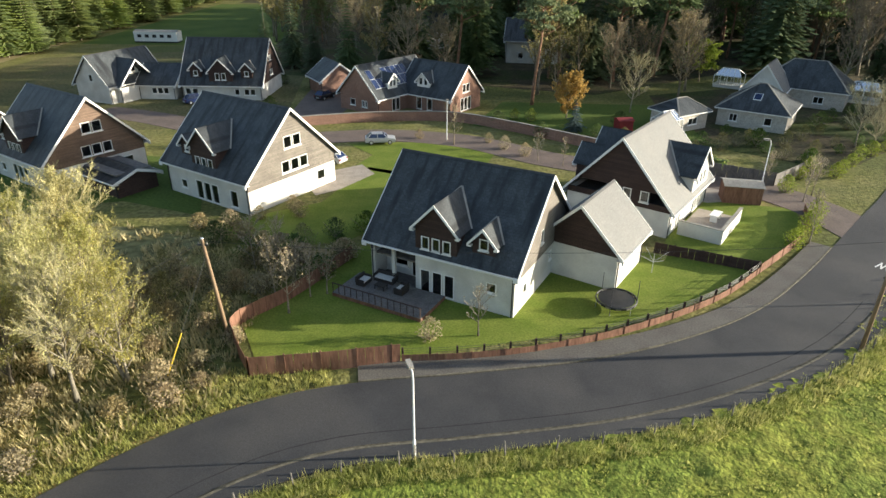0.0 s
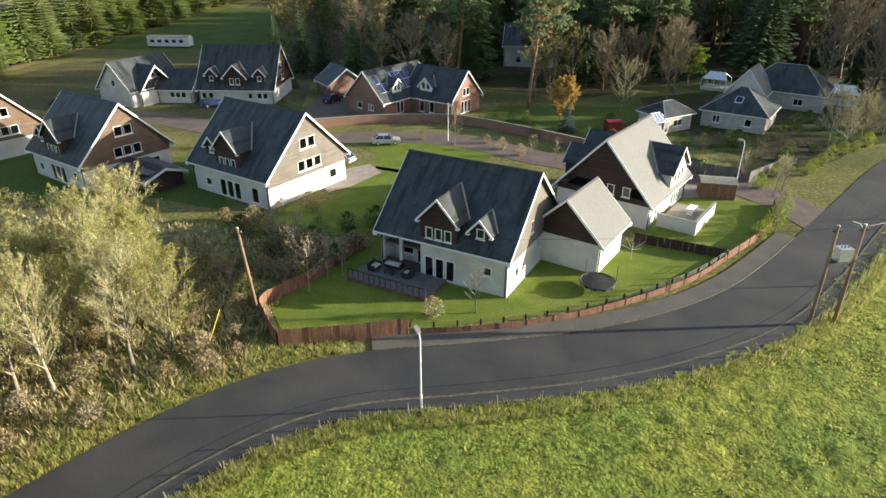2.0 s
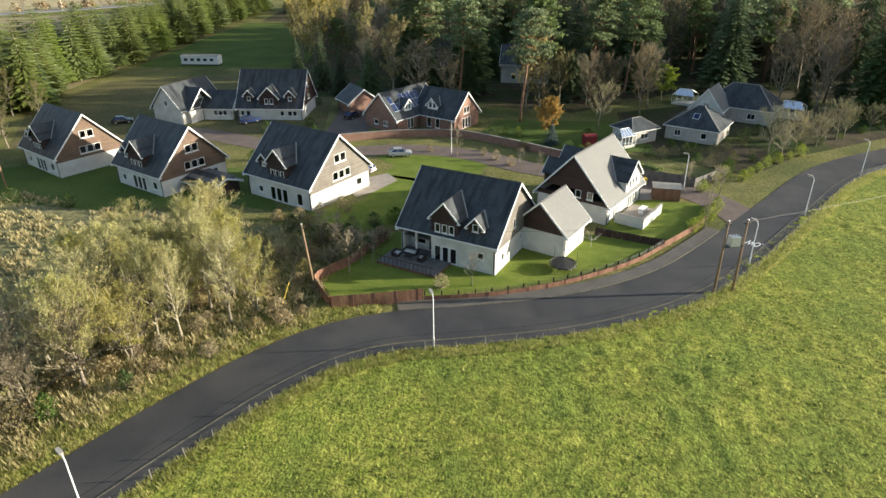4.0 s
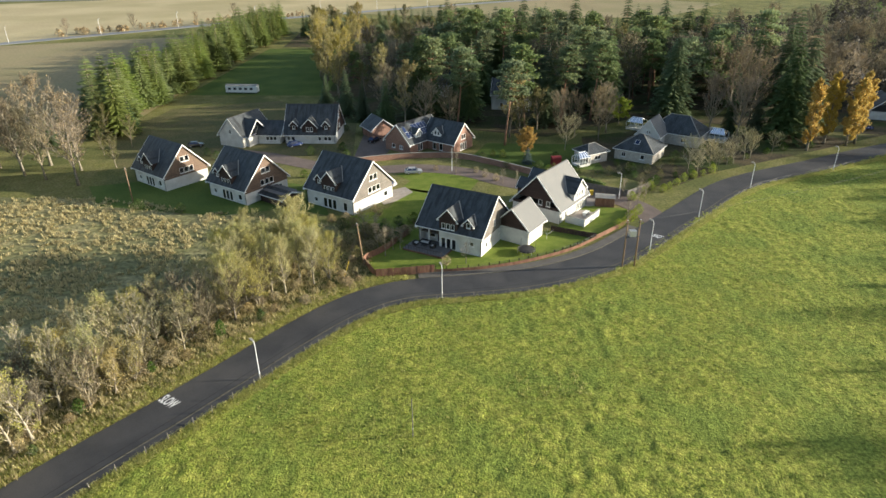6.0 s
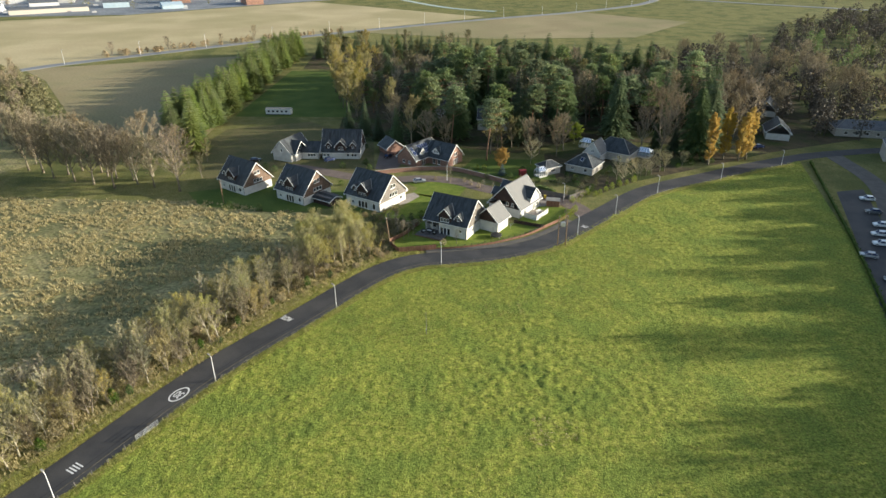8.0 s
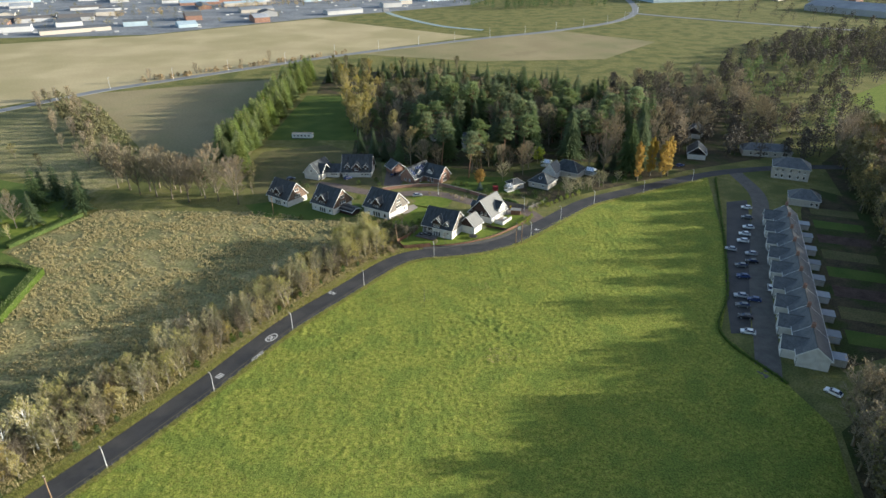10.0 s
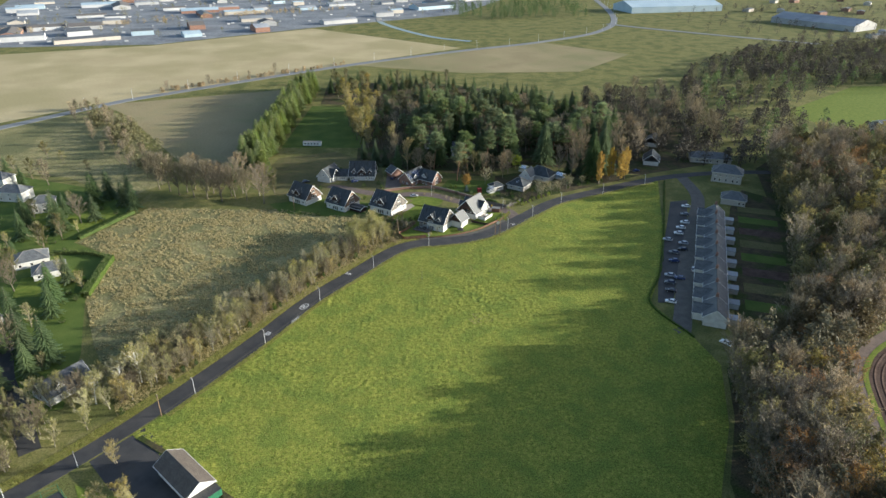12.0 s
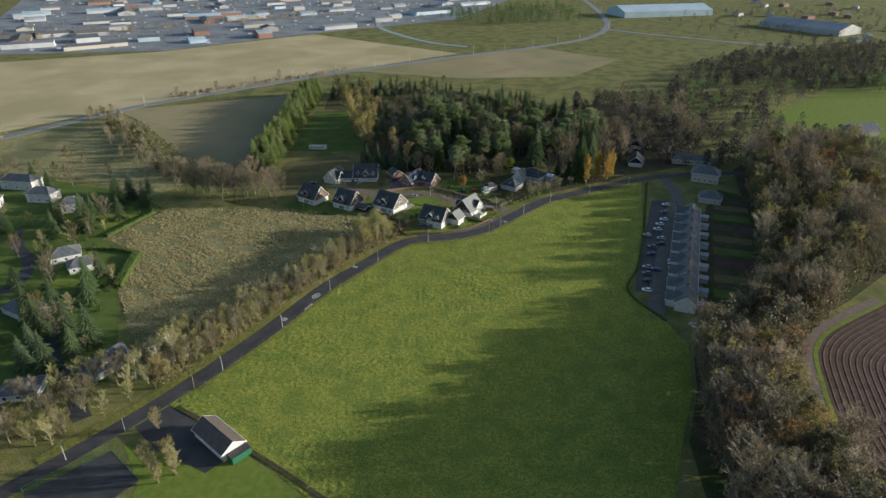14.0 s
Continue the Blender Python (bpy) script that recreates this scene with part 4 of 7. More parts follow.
def conservatory(x, y, a, L, W, label):
    c = thing("conservatory", x, y, 0, a, label, "conservatory", "conservatories")
    part("dwarf_wall", Geo().box(-L / 2, -W / 2, 0, L / 2, W / 2, 0.6), RENDER_WHITE, c)
    for i in range(5):
        for e in (-1, 1):
            xx = -L / 2 + L * i / 4
            part("post", Geo().box(xx - 0.05, e * W / 2 - 0.05, 0.6, xx + 0.05, e * W / 2 + 0.05, 2.3), PAINT_WHITE, c)
            part("glazing_bar", Geo().beam((xx, e * W / 2, 2.3), (xx * 0.6, 0, 3.5), 0.09, 0.09), PAINT_WHITE, c)
    for e in (-1, 1):
        part("roof_glass", roof_slab([(-L / 2, e * W / 2, 2.32), (L / 2, e * W / 2, 2.32), (L * 0.3, 0, 3.5), (-L * 0.3, 0, 3.5)], 0.03), GLASS, c)
        part("wall_glass", Geo().box(-L / 2, e * W / 2 - 0.015, 0.6, L / 2, e * W / 2 + 0.015, 2.3), GLASS, c)
        part("wall_plate", Geo().box(-L / 2, e * W / 2 - 0.06, 2.25, L / 2, e * W / 2 + 0.06, 2.35), PAINT_WHITE, c)
        part("roof_glass", roof_slab([(e * L / 2, -W / 2, 2.32), (e * L / 2, W / 2, 2.32), (e * L * 0.3, 0, 3.5)], 0.03), GLASS, c)
    part("ridge_bar", Geo().box(-L * 0.3, -0.06, 3.45, L * 0.3, 0.06, 3.57), PAINT_WHITE, c)
    return c


G9 = "bungalow under the wood"
bungalow = hipped("bungalow", 51.6, 73.0, -35.0, 10.0, 9.6, 2.7, 6.1, 4.9, "grey rendered bungalow with hipped slate roof under the wood", STONE_PALE, SLATE, front=[(-2.6, 0.9, 1.2, 1.2, 2), (2.4, 0.9, 1.1, 1.2, 1)], group=G9)
for e, m2 in ((0.0, PAINT_WHITE), (0.09, SOLAR)):
    part("skylight_frame" if not e else "skylight_pane", roof_slab([(-0.6 + e, -3.2 + e, 4.22 + e * 0.65 + (0.03 if e else 0)), (0.6 - e, -3.2 + e, 4.22 + e * 0.65 + (0.03 if e else 0)), (0.6 - e, -2.0 - e, 5.02 - e * 0.65 + (0.03 if e else 0)), (-0.6 + e, -2.0 - e, 5.02 - e * 0.65 + (0.03 if e else 0))], 0.1), m2, bungalow)
hipped("bungalow_range", 66.5, 88.0, -35.0, 14.0, 9.6, 3.0, 7.2, 4.8, "slate-roofed rear range of the bungalow", STONE_PALE, SLATE, front=[(-3, 0.9, 1.6, 1.2, 2), (3, 0.9, 1.6, 1.2, 2)], group=G9)
house(56.0, 82.0, 55.0, 8.0, 3.6, 3.0, 7.5, "white gabled cross wing of the bungalow", near=-1, clad=RENDER_WHITE, roof=SLATE_SUNLIT, name="bungalow_wing", group=G9, gable_left=[(0, 3.4, 1.2, 1.1, 2)])
hipped("sun_house", 38.2, 70.5, 30.0, 6.4, 5.4, 2.6, 4.4, 2.6, "low summer house with slate roof", STONE_PALE, SLATE, front=[(0, 0.9, 2.0, 1.1, 2)], group=G9)
conservatory(58.2, 100.5, -35, 5.0, 4.0, "white framed conservatory behind the bungalow")
conservatory(77.5, 88.0, -35, 5.5, 4.5, "white framed glass conservatory on the bungalow")
conservatory(35.0, 66.3, 30, 3.6, 3.0, "small white framed glass porch")
house(30, 128, -10, 14, 5.5, 5, 9.5, "white house half hidden by tall pines", clad=RENDER_WHITE, group="houses in the wood", front=[(-3, 1, 1.2, 1.4, 1), (3, 1, 1.2, 1.4, 1), (0, 3.4, 1.2, 1.3, 1)])
house(2, 150, 20, 12, 5.0, 4.5, 9, "white house with slate roof in the wood", clad=RENDER_WHITE, group="houses in the wood", front=[(-3, 1, 1.2, 1.4, 1), (3, 1, 1.2, 1.4, 1)])
house(138, 108, 70, 13, 5, 3, 7, "white cottage by the road junction", near=-1, clad=RENDER_WHITE, group="houses in the wood", front=[(0, 1, 1.2, 1.3, 2)])
house(150, 146, 60, 13, 5, 3, 7, "white cottage among dark trees", near=-1, clad=RENDER_WHITE, group="houses in the wood", front=[(0, 1, 1.2, 1.3, 2)])
# stone house and the terraced cottages
hipped("stone_house", 174.0, 82.0, -26.0, 16.0, 11.0, 5.8, 9.4, 5.0, "two-storey stone house with hipped slate roof at the lane's head", STONE_PALE, SLATE_OLD,
    front=[(u, z, 1.0, 1.5, 1) for u in (-6, -3.5, 0, 3.5, 6) for z in (0.8, 3.7)], group="terrace houses")
hipped("lodge", 163.0, 48.0, -26.0, 12.0, 9.0, 3.2, 6.4, 4.3, "stone lodge with hipped slate roof", STONE_PALE, SLATE_OLD, front=[(3.0, 0.8, 1.0, 1.3, 1), (5, 0.8, 1.0, 1.3, 1)], group="terrace houses")
hipped("long_hall", 178.0, 116.0, -15.0, 24.0, 10.0, 3.2, 6.0, 4.5, "low stone hall with grey slate roof under the trees", STONE_PALE, SLATE_OLD, front=[(u, 0.9, 1.2, 1.3, 1) for u in (-8, -4, 0, 4, 8)], group="terrace houses")
TD = Vector((148.5 - 102.7, 37.3 + 73.2)).normalized()
ta = math.degrees(math.atan2(TD.y, TD.x))
for i in range(9):
    c = Vector((104.0, -69.0)) + TD * (i * 12.0 + 5.0)
    lab = "white-ended terraced cottage with slate roof" if i == 0 else "terraced cottage with old slate roof and rear wing"
    t = house(c.x + TD.x * 5.98, c.y + TD.y * 5.98, ta, 11.96, 4.6, 3.7, 7.2, lab, clad=RENDER_WHITE, roof=SLATE_OLD, name="terraced_cottage", group="terrace houses",
        front=[(-3, 0.8, 1.0, 1.3, 1), (3, 0.8, 1.0, 1.3, 1)], back=[(-3.5, 0.8, 1.0, 1.3, 1), (3.5, 0.8, 1.0, 1.3, 1)])
    part("chimney", Geo().box(4.9, -0.5, 6.6, 5.7, 0.5, 8.4), BRICK, t)
    for k in range(3):
        part("chimney_pot", Geo().tube([(5.3, -0.3 + 0.3 * k, 8.4), (5.3, -0.3 + 0.3 * k, 8.8)], [0.12, 0.1], 6), BRICK, t)
    n = Vector((-TD.y, TD.x))
    q = c + n * 3.6
    house(q.x + n.x * 4.6, q.y + n.y * 4.6, math.degrees(math.atan2(n.y, n.x)), 8.6, 3.0, 3.2, 6.2, "low front wing of a terraced cottage with slate roof", clad=RENDER_WHITE, roof=SLATE_OLD, name="cottage_wing", group="wings of the terrace", gable=[(0, 0.8, 1.0, 1.3, 1)])
    q = c - n * 6.6
    w = thing("outhouse", q.x, q.y, 0, ta, "pale flat-roofed outhouse behind a cottage", "outhouse", "outhouses")
    part("wall", Geo().box(-1.8, -2.2, 0, 1.8, 2.2, 2.3), RENDER_WHITE if i % 2 else STONE_PALE, w)
    part("roof", Geo().box(-2.0, -2.4, 2.3, 2.0, 2.4, 2.45), ROOF_CLAD, w)
# houses among the western gardens
GW = "houses of the western gardens"
house(-112.0, -92.5, 56.0, 15.0, 5.2, 2.8, 6.8, "white cottage with grey slate roof and dormers among trees", clad=RENDER_WHITE, roof=SLATE_OLD, group=GW, front=[(-3, 0.9, 1.4, 1.2, 2), (3, 0.9, 1.4, 1.2, 2)], gable_left=[(0, 0.9, 1.2, 1.2, 1)],
    dormers=[dict(x=-2.5, width=2.0, zr=5.8, yf=3.8, lights=1, win_h=0.9, clad=RENDER_WHITE), dict(x=2.5, width=2.0, zr=5.8, yf=3.8, lights=1, win_h=0.9, clad=RENDER_WHITE)])
for x, y, a, L, W, e, r in ((-246, 84, -12, 22, 9, 5.5, 8.5), (-222, 63, -8, 15, 9, 5.2, 8.2), (-198, 47, 20, 10, 8, 5.2, 8.2), (-173, -12, 30, 13, 10, 3.0, 6.0), (-160, -22, 30, 12, 9, 2.8, 5.6), (-166, -60, -30, 14, 10, 2.8, 5.8), (-138, -112, 10, 12, 9, 2.8, 5.4), (-248, 52, 10, 14, 10, 4.8, 7.6)):
    hipped("villa", x, y, a, L, W, e, r, W / 2, "white garden villa with grey hipped slate roof", RENDER_WHITE, SLATE_OLD, front=[(u, 0.9, 1.2, 1.3, 1) for u in (-L / 3, 0, L / 3)] + ([(u, 3.5, 1.1, 1.2, 1) for u in (-L / 3, 0, L / 3)] if e > 4.5 else []), group=GW)
# the village hall by the field corner
HALL = house(-59.0, -143.5, -43.0, 17.0, 4.2, 3.0, 5.6, "white hall with brown slate roof by the field corner", clad=RENDER_WHITE, roof=SLATE_BROWN, name="hall", group="hall by the field", front=[(-4, 1.2, 1.4, 1.0, 2), (3, 1.2, 1.4, 1.0, 2)])
c = thing("storage_container", -57.5, -143.6, 0, -43, "dark green steel container beside the hall", "container")
part("body", Geo().box(-1.5, -3.4, 0, 1.5, 3.0, 2.3), GREEN_PAINT, c)
for k in range(8):
    part("rib", Geo().box(1.5, -3.2 + 0.75 * k, 0.1, 1.56, -2.9 + 0.75 * k, 2.2), GREEN_PAINT, c)
part("roof", Geo().box(-1.55, -3.45, 2.3, 1.55, 3.05, 2.38), DARK_METAL, c)


# ---- trees ----
def limb_points(p, d, length, r, bend, k=4, up=0.0):
    pts, q, v = [p], p, d.normalized()
    for _ in range(k):
        v = (v + Vector((r.uniform(-bend, bend), r.uniform(-bend, bend), r.uniform(-bend, bend) + up))).normalized()
        q = q + v * (length / k)
        pts.append(q)
    return pts


def sprig(g, p, d, length, w):
    """A thin twig: one long triangle."""
    s = d.cross(Vector((0.3, 0.2, 0.9)))
    s = (s.normalized() if s.length > 0.01 else Vector((1, 0, 0))) * w / 2
    g.add([p - s, p + s, p + d * length], [(0, 1, 2)])


def leaf(g, p, size, r):
    a = Vector((r.gauss(0, 1), r.gauss(0, 1), r.gauss(0, 0.7))).normalized()
    b = a.cross(Vector((r.gauss(0, 1), r.gauss(0, 1), r.gauss(0, 1)))).normalized() * size * r.uniform(0.7, 1.3) / 2
    a = a * size * r.uniform(0.7, 1.3) / 2
    g.add([p - a, p + b * 0.8, p + a, p - b * 0.8], [(0, 1, 2, 3)])


def broadleaf(seed, h, spread, bark, twig, leaves, n_limb=18, n_branch=7, n_twig=5, leaf_per=2, leaf_size=0.22, trunk_r=None, low=0.2, droop=0.0, label="", twig_w=0.035, stems=1, name="tree", category="tree", group="", rise=0.75):
    """A tapered trunk with limbs, branches, twigs and leaves."""
    r = random.Random(seed)
    t = thing(name, 0, 0, 0, 0, label, category, group)
    wood, tw, lf = Geo(), Geo(), Geo()
    tr = trunk_r or h * 0.016
    for st in range(stems):
        lean = Vector((r.uniform(-0.06, 0.06), r.uniform(-0.06, 0.06), 1)) if stems == 1 else Vector((r.uniform(-0.25, 0.25), r.uniform(-0.25, 0.25), 1))
        trunk = limb_points(Vector((r.uniform(-0.3, 0.3) * (stems > 1), r.uniform(-0.3, 0.3) * (stems > 1), -0.15)), lean, h * 0.96, r, 0.07, 8)
        rad = [tr * (1 - 0.9 * (i / 8) ** 0.8) for i in range(9)]
        rad[0] *= 1.35
        wood.tube(trunk, rad, 7 if stems == 1 else 5)
        for i in range(n_limb):
            f = low + (0.97 - low) * (i + r.random() * 0.8) / n_limb
            k = min(int(f * 8), 7)
            p = trunk[k].lerp(trunk[k + 1], f * 8 - k)
            a = i * 2.4 + r.uniform(-0.5, 0.5)
            shape = math.sin(math.pi * (0.12 + 0.86 * ((f - low) / (1 - low)) ** 0.8)) * 0.85 + 0.15
            ln = spread * shape * r.uniform(0.75, 1.2)
            d = Vector((math.cos(a), math.sin(a), rise + 0.9 * f - droop))
            pts = limb_points(p, d, ln * (1 + 0.25 * rise), r, 0.2, 4, 0.08 - droop * 0.15)
            r0 = max(0.02, tr * (1 - f) * 0.55 + 0.012)
            wood.tube(pts, [r0, r0 * 0.75, r0 * 0.5, r0 * 0.32, r0 * 0.15], 4)
            for b in range(n_branch):
                u = 0.25 + 0.75 * (b + r.random()) / n_branch
                j = min(int(u * 4), 3)
                q = pts[j].lerp(pts[j + 1], u * 4 - j)
                e = (pts[j + 1] - pts[j]).normalized() + Vector((r.uniform(-0.95, 0.95), r.uniform(-0.95, 0.95), r.uniform(-0.25, 0.8) + 0.15 * rise - droop))
                e.normalize()
                bl = ln * 0.45 * r.uniform(0.6, 1.25) * (1.15 - 0.5 * u)
                sprig(tw, q, e, bl, twig_w * 1.6)
                for s in range(n_twig):
                    w = 0.25 + 0.75 * r.random()
                    o = q + e * bl * w
                    m = (e + Vector((r.uniform(-1, 1), r.uniform(-1, 1), r.uniform(-0.6, 0.9) - droop))).normalized()
                    tl = bl * 0.55 * r.uniform(0.5, 1.2)
                    sprig(tw, o, m, tl, twig_w)
                    for _ in range(int(leaf_per) if leaf_per >= 1 else (1 if r.random() < leaf_per else 0)):
                        leaf(lf, o + m * tl * r.random() + Vector((r.gauss(0, 0.12), r.gauss(0, 0.12), r.gauss(0, 0.12))), leaf_size, r)
    part("trunk", wood, bark, t, smooth=True)
    part("crown", tw, twig, t)
    if lf.v:
        part("foliage", lf, leaves, t)
    return t


def spruce(seed, h, width, bark, needles, label, whorls=16, arms=9, low=0.06, droop=0.35, name="conifer", shape=0.85, group=""):
    r = random.Random(seed)
    t = thing(name, 0, 0, 0, 0, label, "conifer", group)
    part("trunk", Geo().tube([(0, 0, -0.1), (0.03, 0, h * 0.5), (0, 0.02, h)], [h * 0.016, h * 0.01, 0.02], 6), bark, t, smooth=True)
    g = Geo()
    for i in range(whorls):
        f = low + (1 - low) * (i + r.random() * 0.5) / whorls
        reach = width / 2 * (1 - f) ** shape * r.uniform(0.85, 1.1) + 0.12
        for k in range(arms):
            a = 2 * math.pi * k / arms + i * 0.7 + r.uniform(-0.25, 0.25)
            ln = reach * r.uniform(0.65, 1.15)
            d = Vector((math.cos(a), math.sin(a), 0))
            side = Vector((-d.y, d.x, 0))
            n = 5
            for j in range(n):
                u = (j + 0.7) / n
                p = Vector((0, 0, f * h)) + d * ln * u + Vector((0, 0, -droop * ln * u * u + 0.12 * ln * u))
                w = ln * 0.3 * (1.15 - u * 0.75) + 0.1
                tip = d * ln * 0.34 + Vector((0, 0, -droop * ln * 0.16))
                for e in (-1, 1):
                    q = p + side * e * w * r.uniform(0.7, 1.2) + Vector((0, 0, -w * r.uniform(0.15, 0.5))) + tip * r.uniform(0.3, 0.9)
                    g.add([p - d * ln * 0.1, q, p + tip * r.uniform(0.7, 1.1)], [(0, 1, 2)])
    part("crown", g, needles, t)
    return t


def pine(seed, h, label, clumps=26, leaves=55, width=7.0, name="pine_tree", bare=0.5):
    r = random.Random(seed)
    t = thing(name, 0, 0, 0, 0, label, "pine tree", "tall pines")
    wood, lf = Geo(), Geo()
    trunk = limb_points(Vector((0, 0, -0.2)), Vector((r.uniform(-0.05, 0.05), r.uniform(-0.05, 0.05), 1)), h * 0.97, r, 0.05, 8)
    wood.tube(trunk, [h * 0.016 * (1 - 0.85 * i / 8) for i in range(9)], 7)
    for i in range(clumps):
        f = bare + (1 - bare) * (i + r.random()) / clumps
        k = min(int(f * 8), 7)
        p = trunk[k].lerp(trunk[k + 1], f * 8 - k)
        a = i * 2.4 + r.uniform(-0.4, 0.4)
        ln = width / 2 * r.uniform(0.35, 1.05) * (1.25 - 0.95 * ((f - bare) / (1 - bare)) ** 1.5)
        pts = limb_points(p, Vector((math.cos(a), math.sin(a), 0.25)), ln, r, 0.2, 3, 0.1)
        wood.tube(pts, [0.11, 0.08, 0.05, 0.03], 4)
        c = pts[-1]
        for _ in range(leaves):
            q = c + Vector((r.gauss(0, 0.75), r.gauss(0, 0.75), abs(r.gauss(0, 0.38))))
            leaf(lf, q, 0.62, r)
    part("trunk", wood, BARK_PINE, t, smooth=True)
    part("crown", lf, NEEDLE_PINE, t)
    return t


def shrub(seed, h, w, leaves, label, n=700, size=0.14, name="shrub", group=""):
    r = random.Random(seed)
    t = thing(name, 0, 0, 0, 0, label, "shrub", group)
    wood, lf = Geo(), Geo()
    for i in range(14):
        a = i * 2.4
        p = limb_points(Vector((0, 0, -0.05)), Vector((math.cos(a) * 0.8, math.sin(a) * 0.8, 1.1)), h * r.uniform(0.6, 1.0), r, 0.2, 3)
        wood.tube(p, [0.03, 0.022, 0.015, 0.006], 4)
    for _ in range(n):
        a, u, z = r.uniform(0, 6.283), math.sqrt(r.random()), r.random()
        bulge = math.sin(math.pi * (0.2 + 0.75 * z)) * r.uniform(0.7, 1.1)
        leaf(lf, Vector((math.cos(a) * u * w / 2 * bulge, math.sin(a) * u * w / 2 * bulge, 0.05 + z * h)), size, r)
    part("stem", wood, BARK, t)
    part("foliage", lf, leaves, t)
    return t


def plant(proto, places, seed, lo=0.85, hi=1.2, first=True):
    """The first place takes the prototype itself, the rest copies of it."""
    r = random.Random(seed)
    for i, (x, y) in enumerate(places):
        s = r.uniform(lo, hi)
        m = pose(x, y, 0, 0, 0, r.uniform(0, 360))
        if i == 0 and first:
            proto.matrix_basis = m
        else:
            c = copy_thing(proto, m)
            c.scale = (s * r.uniform(0.92, 1.08), s * r.uniform(0.92, 1.08), s)


def mixed_wood(protos, places, seed, lo=0.8, hi=1.2):
    """Shares the places out among the prototypes."""
    r = random.Random(seed)
    lots = [[] for _ in protos]
    for p in places:
        lots[r.randrange(len(protos))].append(p)
    for k, (q, l) in enumerate(zip(protos, lots)):
        if l:
            plant(q, l, seed + k, lo, hi)


# the strip of young trees beside the road
NEAR = [(-19.4, 6.4), (-21.6, 4.4), (-23, 9.5), (-25.6, 1.2), (-26.5, 6), (-28.5, 12), (-29, -2.6), (-30.5, 3.5), (-32.5, 8.5), (-33.5, -1.5), (-27, 16), (-34.5, 13), (-24.2, 13), (-31.5, -6.5), (-36, 4), (-24.5, 6.8), (-27.6, 0.4), (-30.4, 8), (-26.2, 10.4), (-28.4, 8.6), (-33, 4.6)]
NL = NEAR
G = "roadside trees"
near_a = broadleaf(11, 9.6, 3.3, BARK, TWIG_NEAR, LEAF_OLIVE, 34, 13, 15, 1, 0.1, low=0.2, label="young roadside tree with thinning olive-yellow leaves", group=G, name="roadside_tree", twig_w=0.026, rise=0.65)
near_b = broadleaf(12, 10.2, 3.0, BARK_PALE, TWIG_NEAR, LEAF_OLIVE, 34, 13, 15, 0.5, 0.1, low=0.2, label="bare pale-twigged young tree beside the road", group=G, name="roadside_tree", twig_w=0.024, rise=0.9)
near_c = broadleaf(13, 8.4, 2.9, BARK, TWIG_NEAR, LEAF_OLIVE, 22, 12, 14, 1, 0.105, low=0.12, stems=2, label="multi-stemmed tree with yellowing leaves beside the road", group=G, name="roadside_tree", twig_w=0.026, rise=0.8)
mixed_wood([near_a, near_b, near_c], NL, 5, 0.95, 1.2)
thicket = shrub(36, 2.8, 3.0, LEAF_DULL, "dark tangled shrub beside the garden fence", 900, 0.13, group="verge bushes")
plant(thicket, [(-15.5, 13.5), (-16.5, 17), (-13, 19.5), (-19, 11), (-18, 20), (-20.5, 16), (-14.5, 23), (-22, 20), (-11.5, 26)], 6, 0.7, 1.15)
STRIP_A = [(-37, -5), (-27, 2), (-34, -13), (-52, -42), (-64, -62), (-78, -84), (-94, -108), (-104, -96), (-86, -72), (-70, -50), (-58, -32), (-46, -10)]
strip_a = broadleaf(21, 9.5, 2.6, BARK_PALE, TWIG, LEAF_OLIVE, 22, 9, 10, 1, 0.14, low=0.1, label="young roadside tree with sparse yellow leaves", group=G, name="roadside_tree", twig_w=0.05, rise=0.85)
strip_b = broadleaf(22, 10.0, 2.5, BARK_PALE, TWIG, LEAF_OLIVE, 24, 9, 12, 0.2, 0.12, low=0.1, label="bare young roadside tree", group=G, name="roadside_tree", twig_w=0.05, rise=1.0)
strip_c = broadleaf(23, 7.5, 2.2, BARK, TWIG, LEAF_GOLDEN, 16, 8, 8, 1, 0.15, low=0.12, stems=2, label="low roadside tree with gold leaves", group=G, name="roadside_tree", twig_w=0.05, rise=1.0)
strip_d = broadleaf(24, 8.0, 2.5, BARK, TWIG_WOOD, LEAF_BROWN, 20, 9, 11, 0.2, 0.12, low=0.06, stems=2, label="russet-twigged bare thicket tree", group=G, name="roadside_tree", twig_w=0.06, rise=0.8)
mixed_wood([strip_a, strip_b, strip_d, strip_c], scatter(STRIP_A, 235, 2.1, 8), 9, 0.8, 1.25)
plant(strip_d, scatter([(-104, -112), (-118, -142), (-165, -200), (-185, -180), (-150, -125), (-120, -100)], 26, 5, 10), 11, 0.9, 1.4, first=False)
scrub_bush = shrub(37, 2.6, 3.4, LEAF_THICKET, "brown leafless thicket under the roadside trees", 800, 0.2, name="thicket", group="verge bushes")
plant(scrub_bush, scatter(STRIP_A, 64, 3.6, 20), 21, 0.7, 1.3)
ivy = shrub(31, 2.2, 1.6, LEAF_GREEN, "dark green ivy bush below the roadside trees", 500, 0.2, group="verge bushes")
plant(ivy, scatter([(-22, -2), (-38, -22), (-60, -60), (-95, -115), (-92, -105), (-58, -48), (-36, -14), (-20, 2)], 26, 3.0, 4), 3, 0.7, 1.4)
bramble = shrub(32, 1.3, 2.2, LEAF_BROWN, "brown bramble thicket beside the verge", 500, 0.16, group="verge bushes")
plant(bramble, scatter([(-13, 5), (-24, -4), (-40, -22), (-62, -58), (-60, -45), (-36, -4), (-24, 22), (-13, 24)], 60, 1.8, 14), 13, 0.8, 1.5)

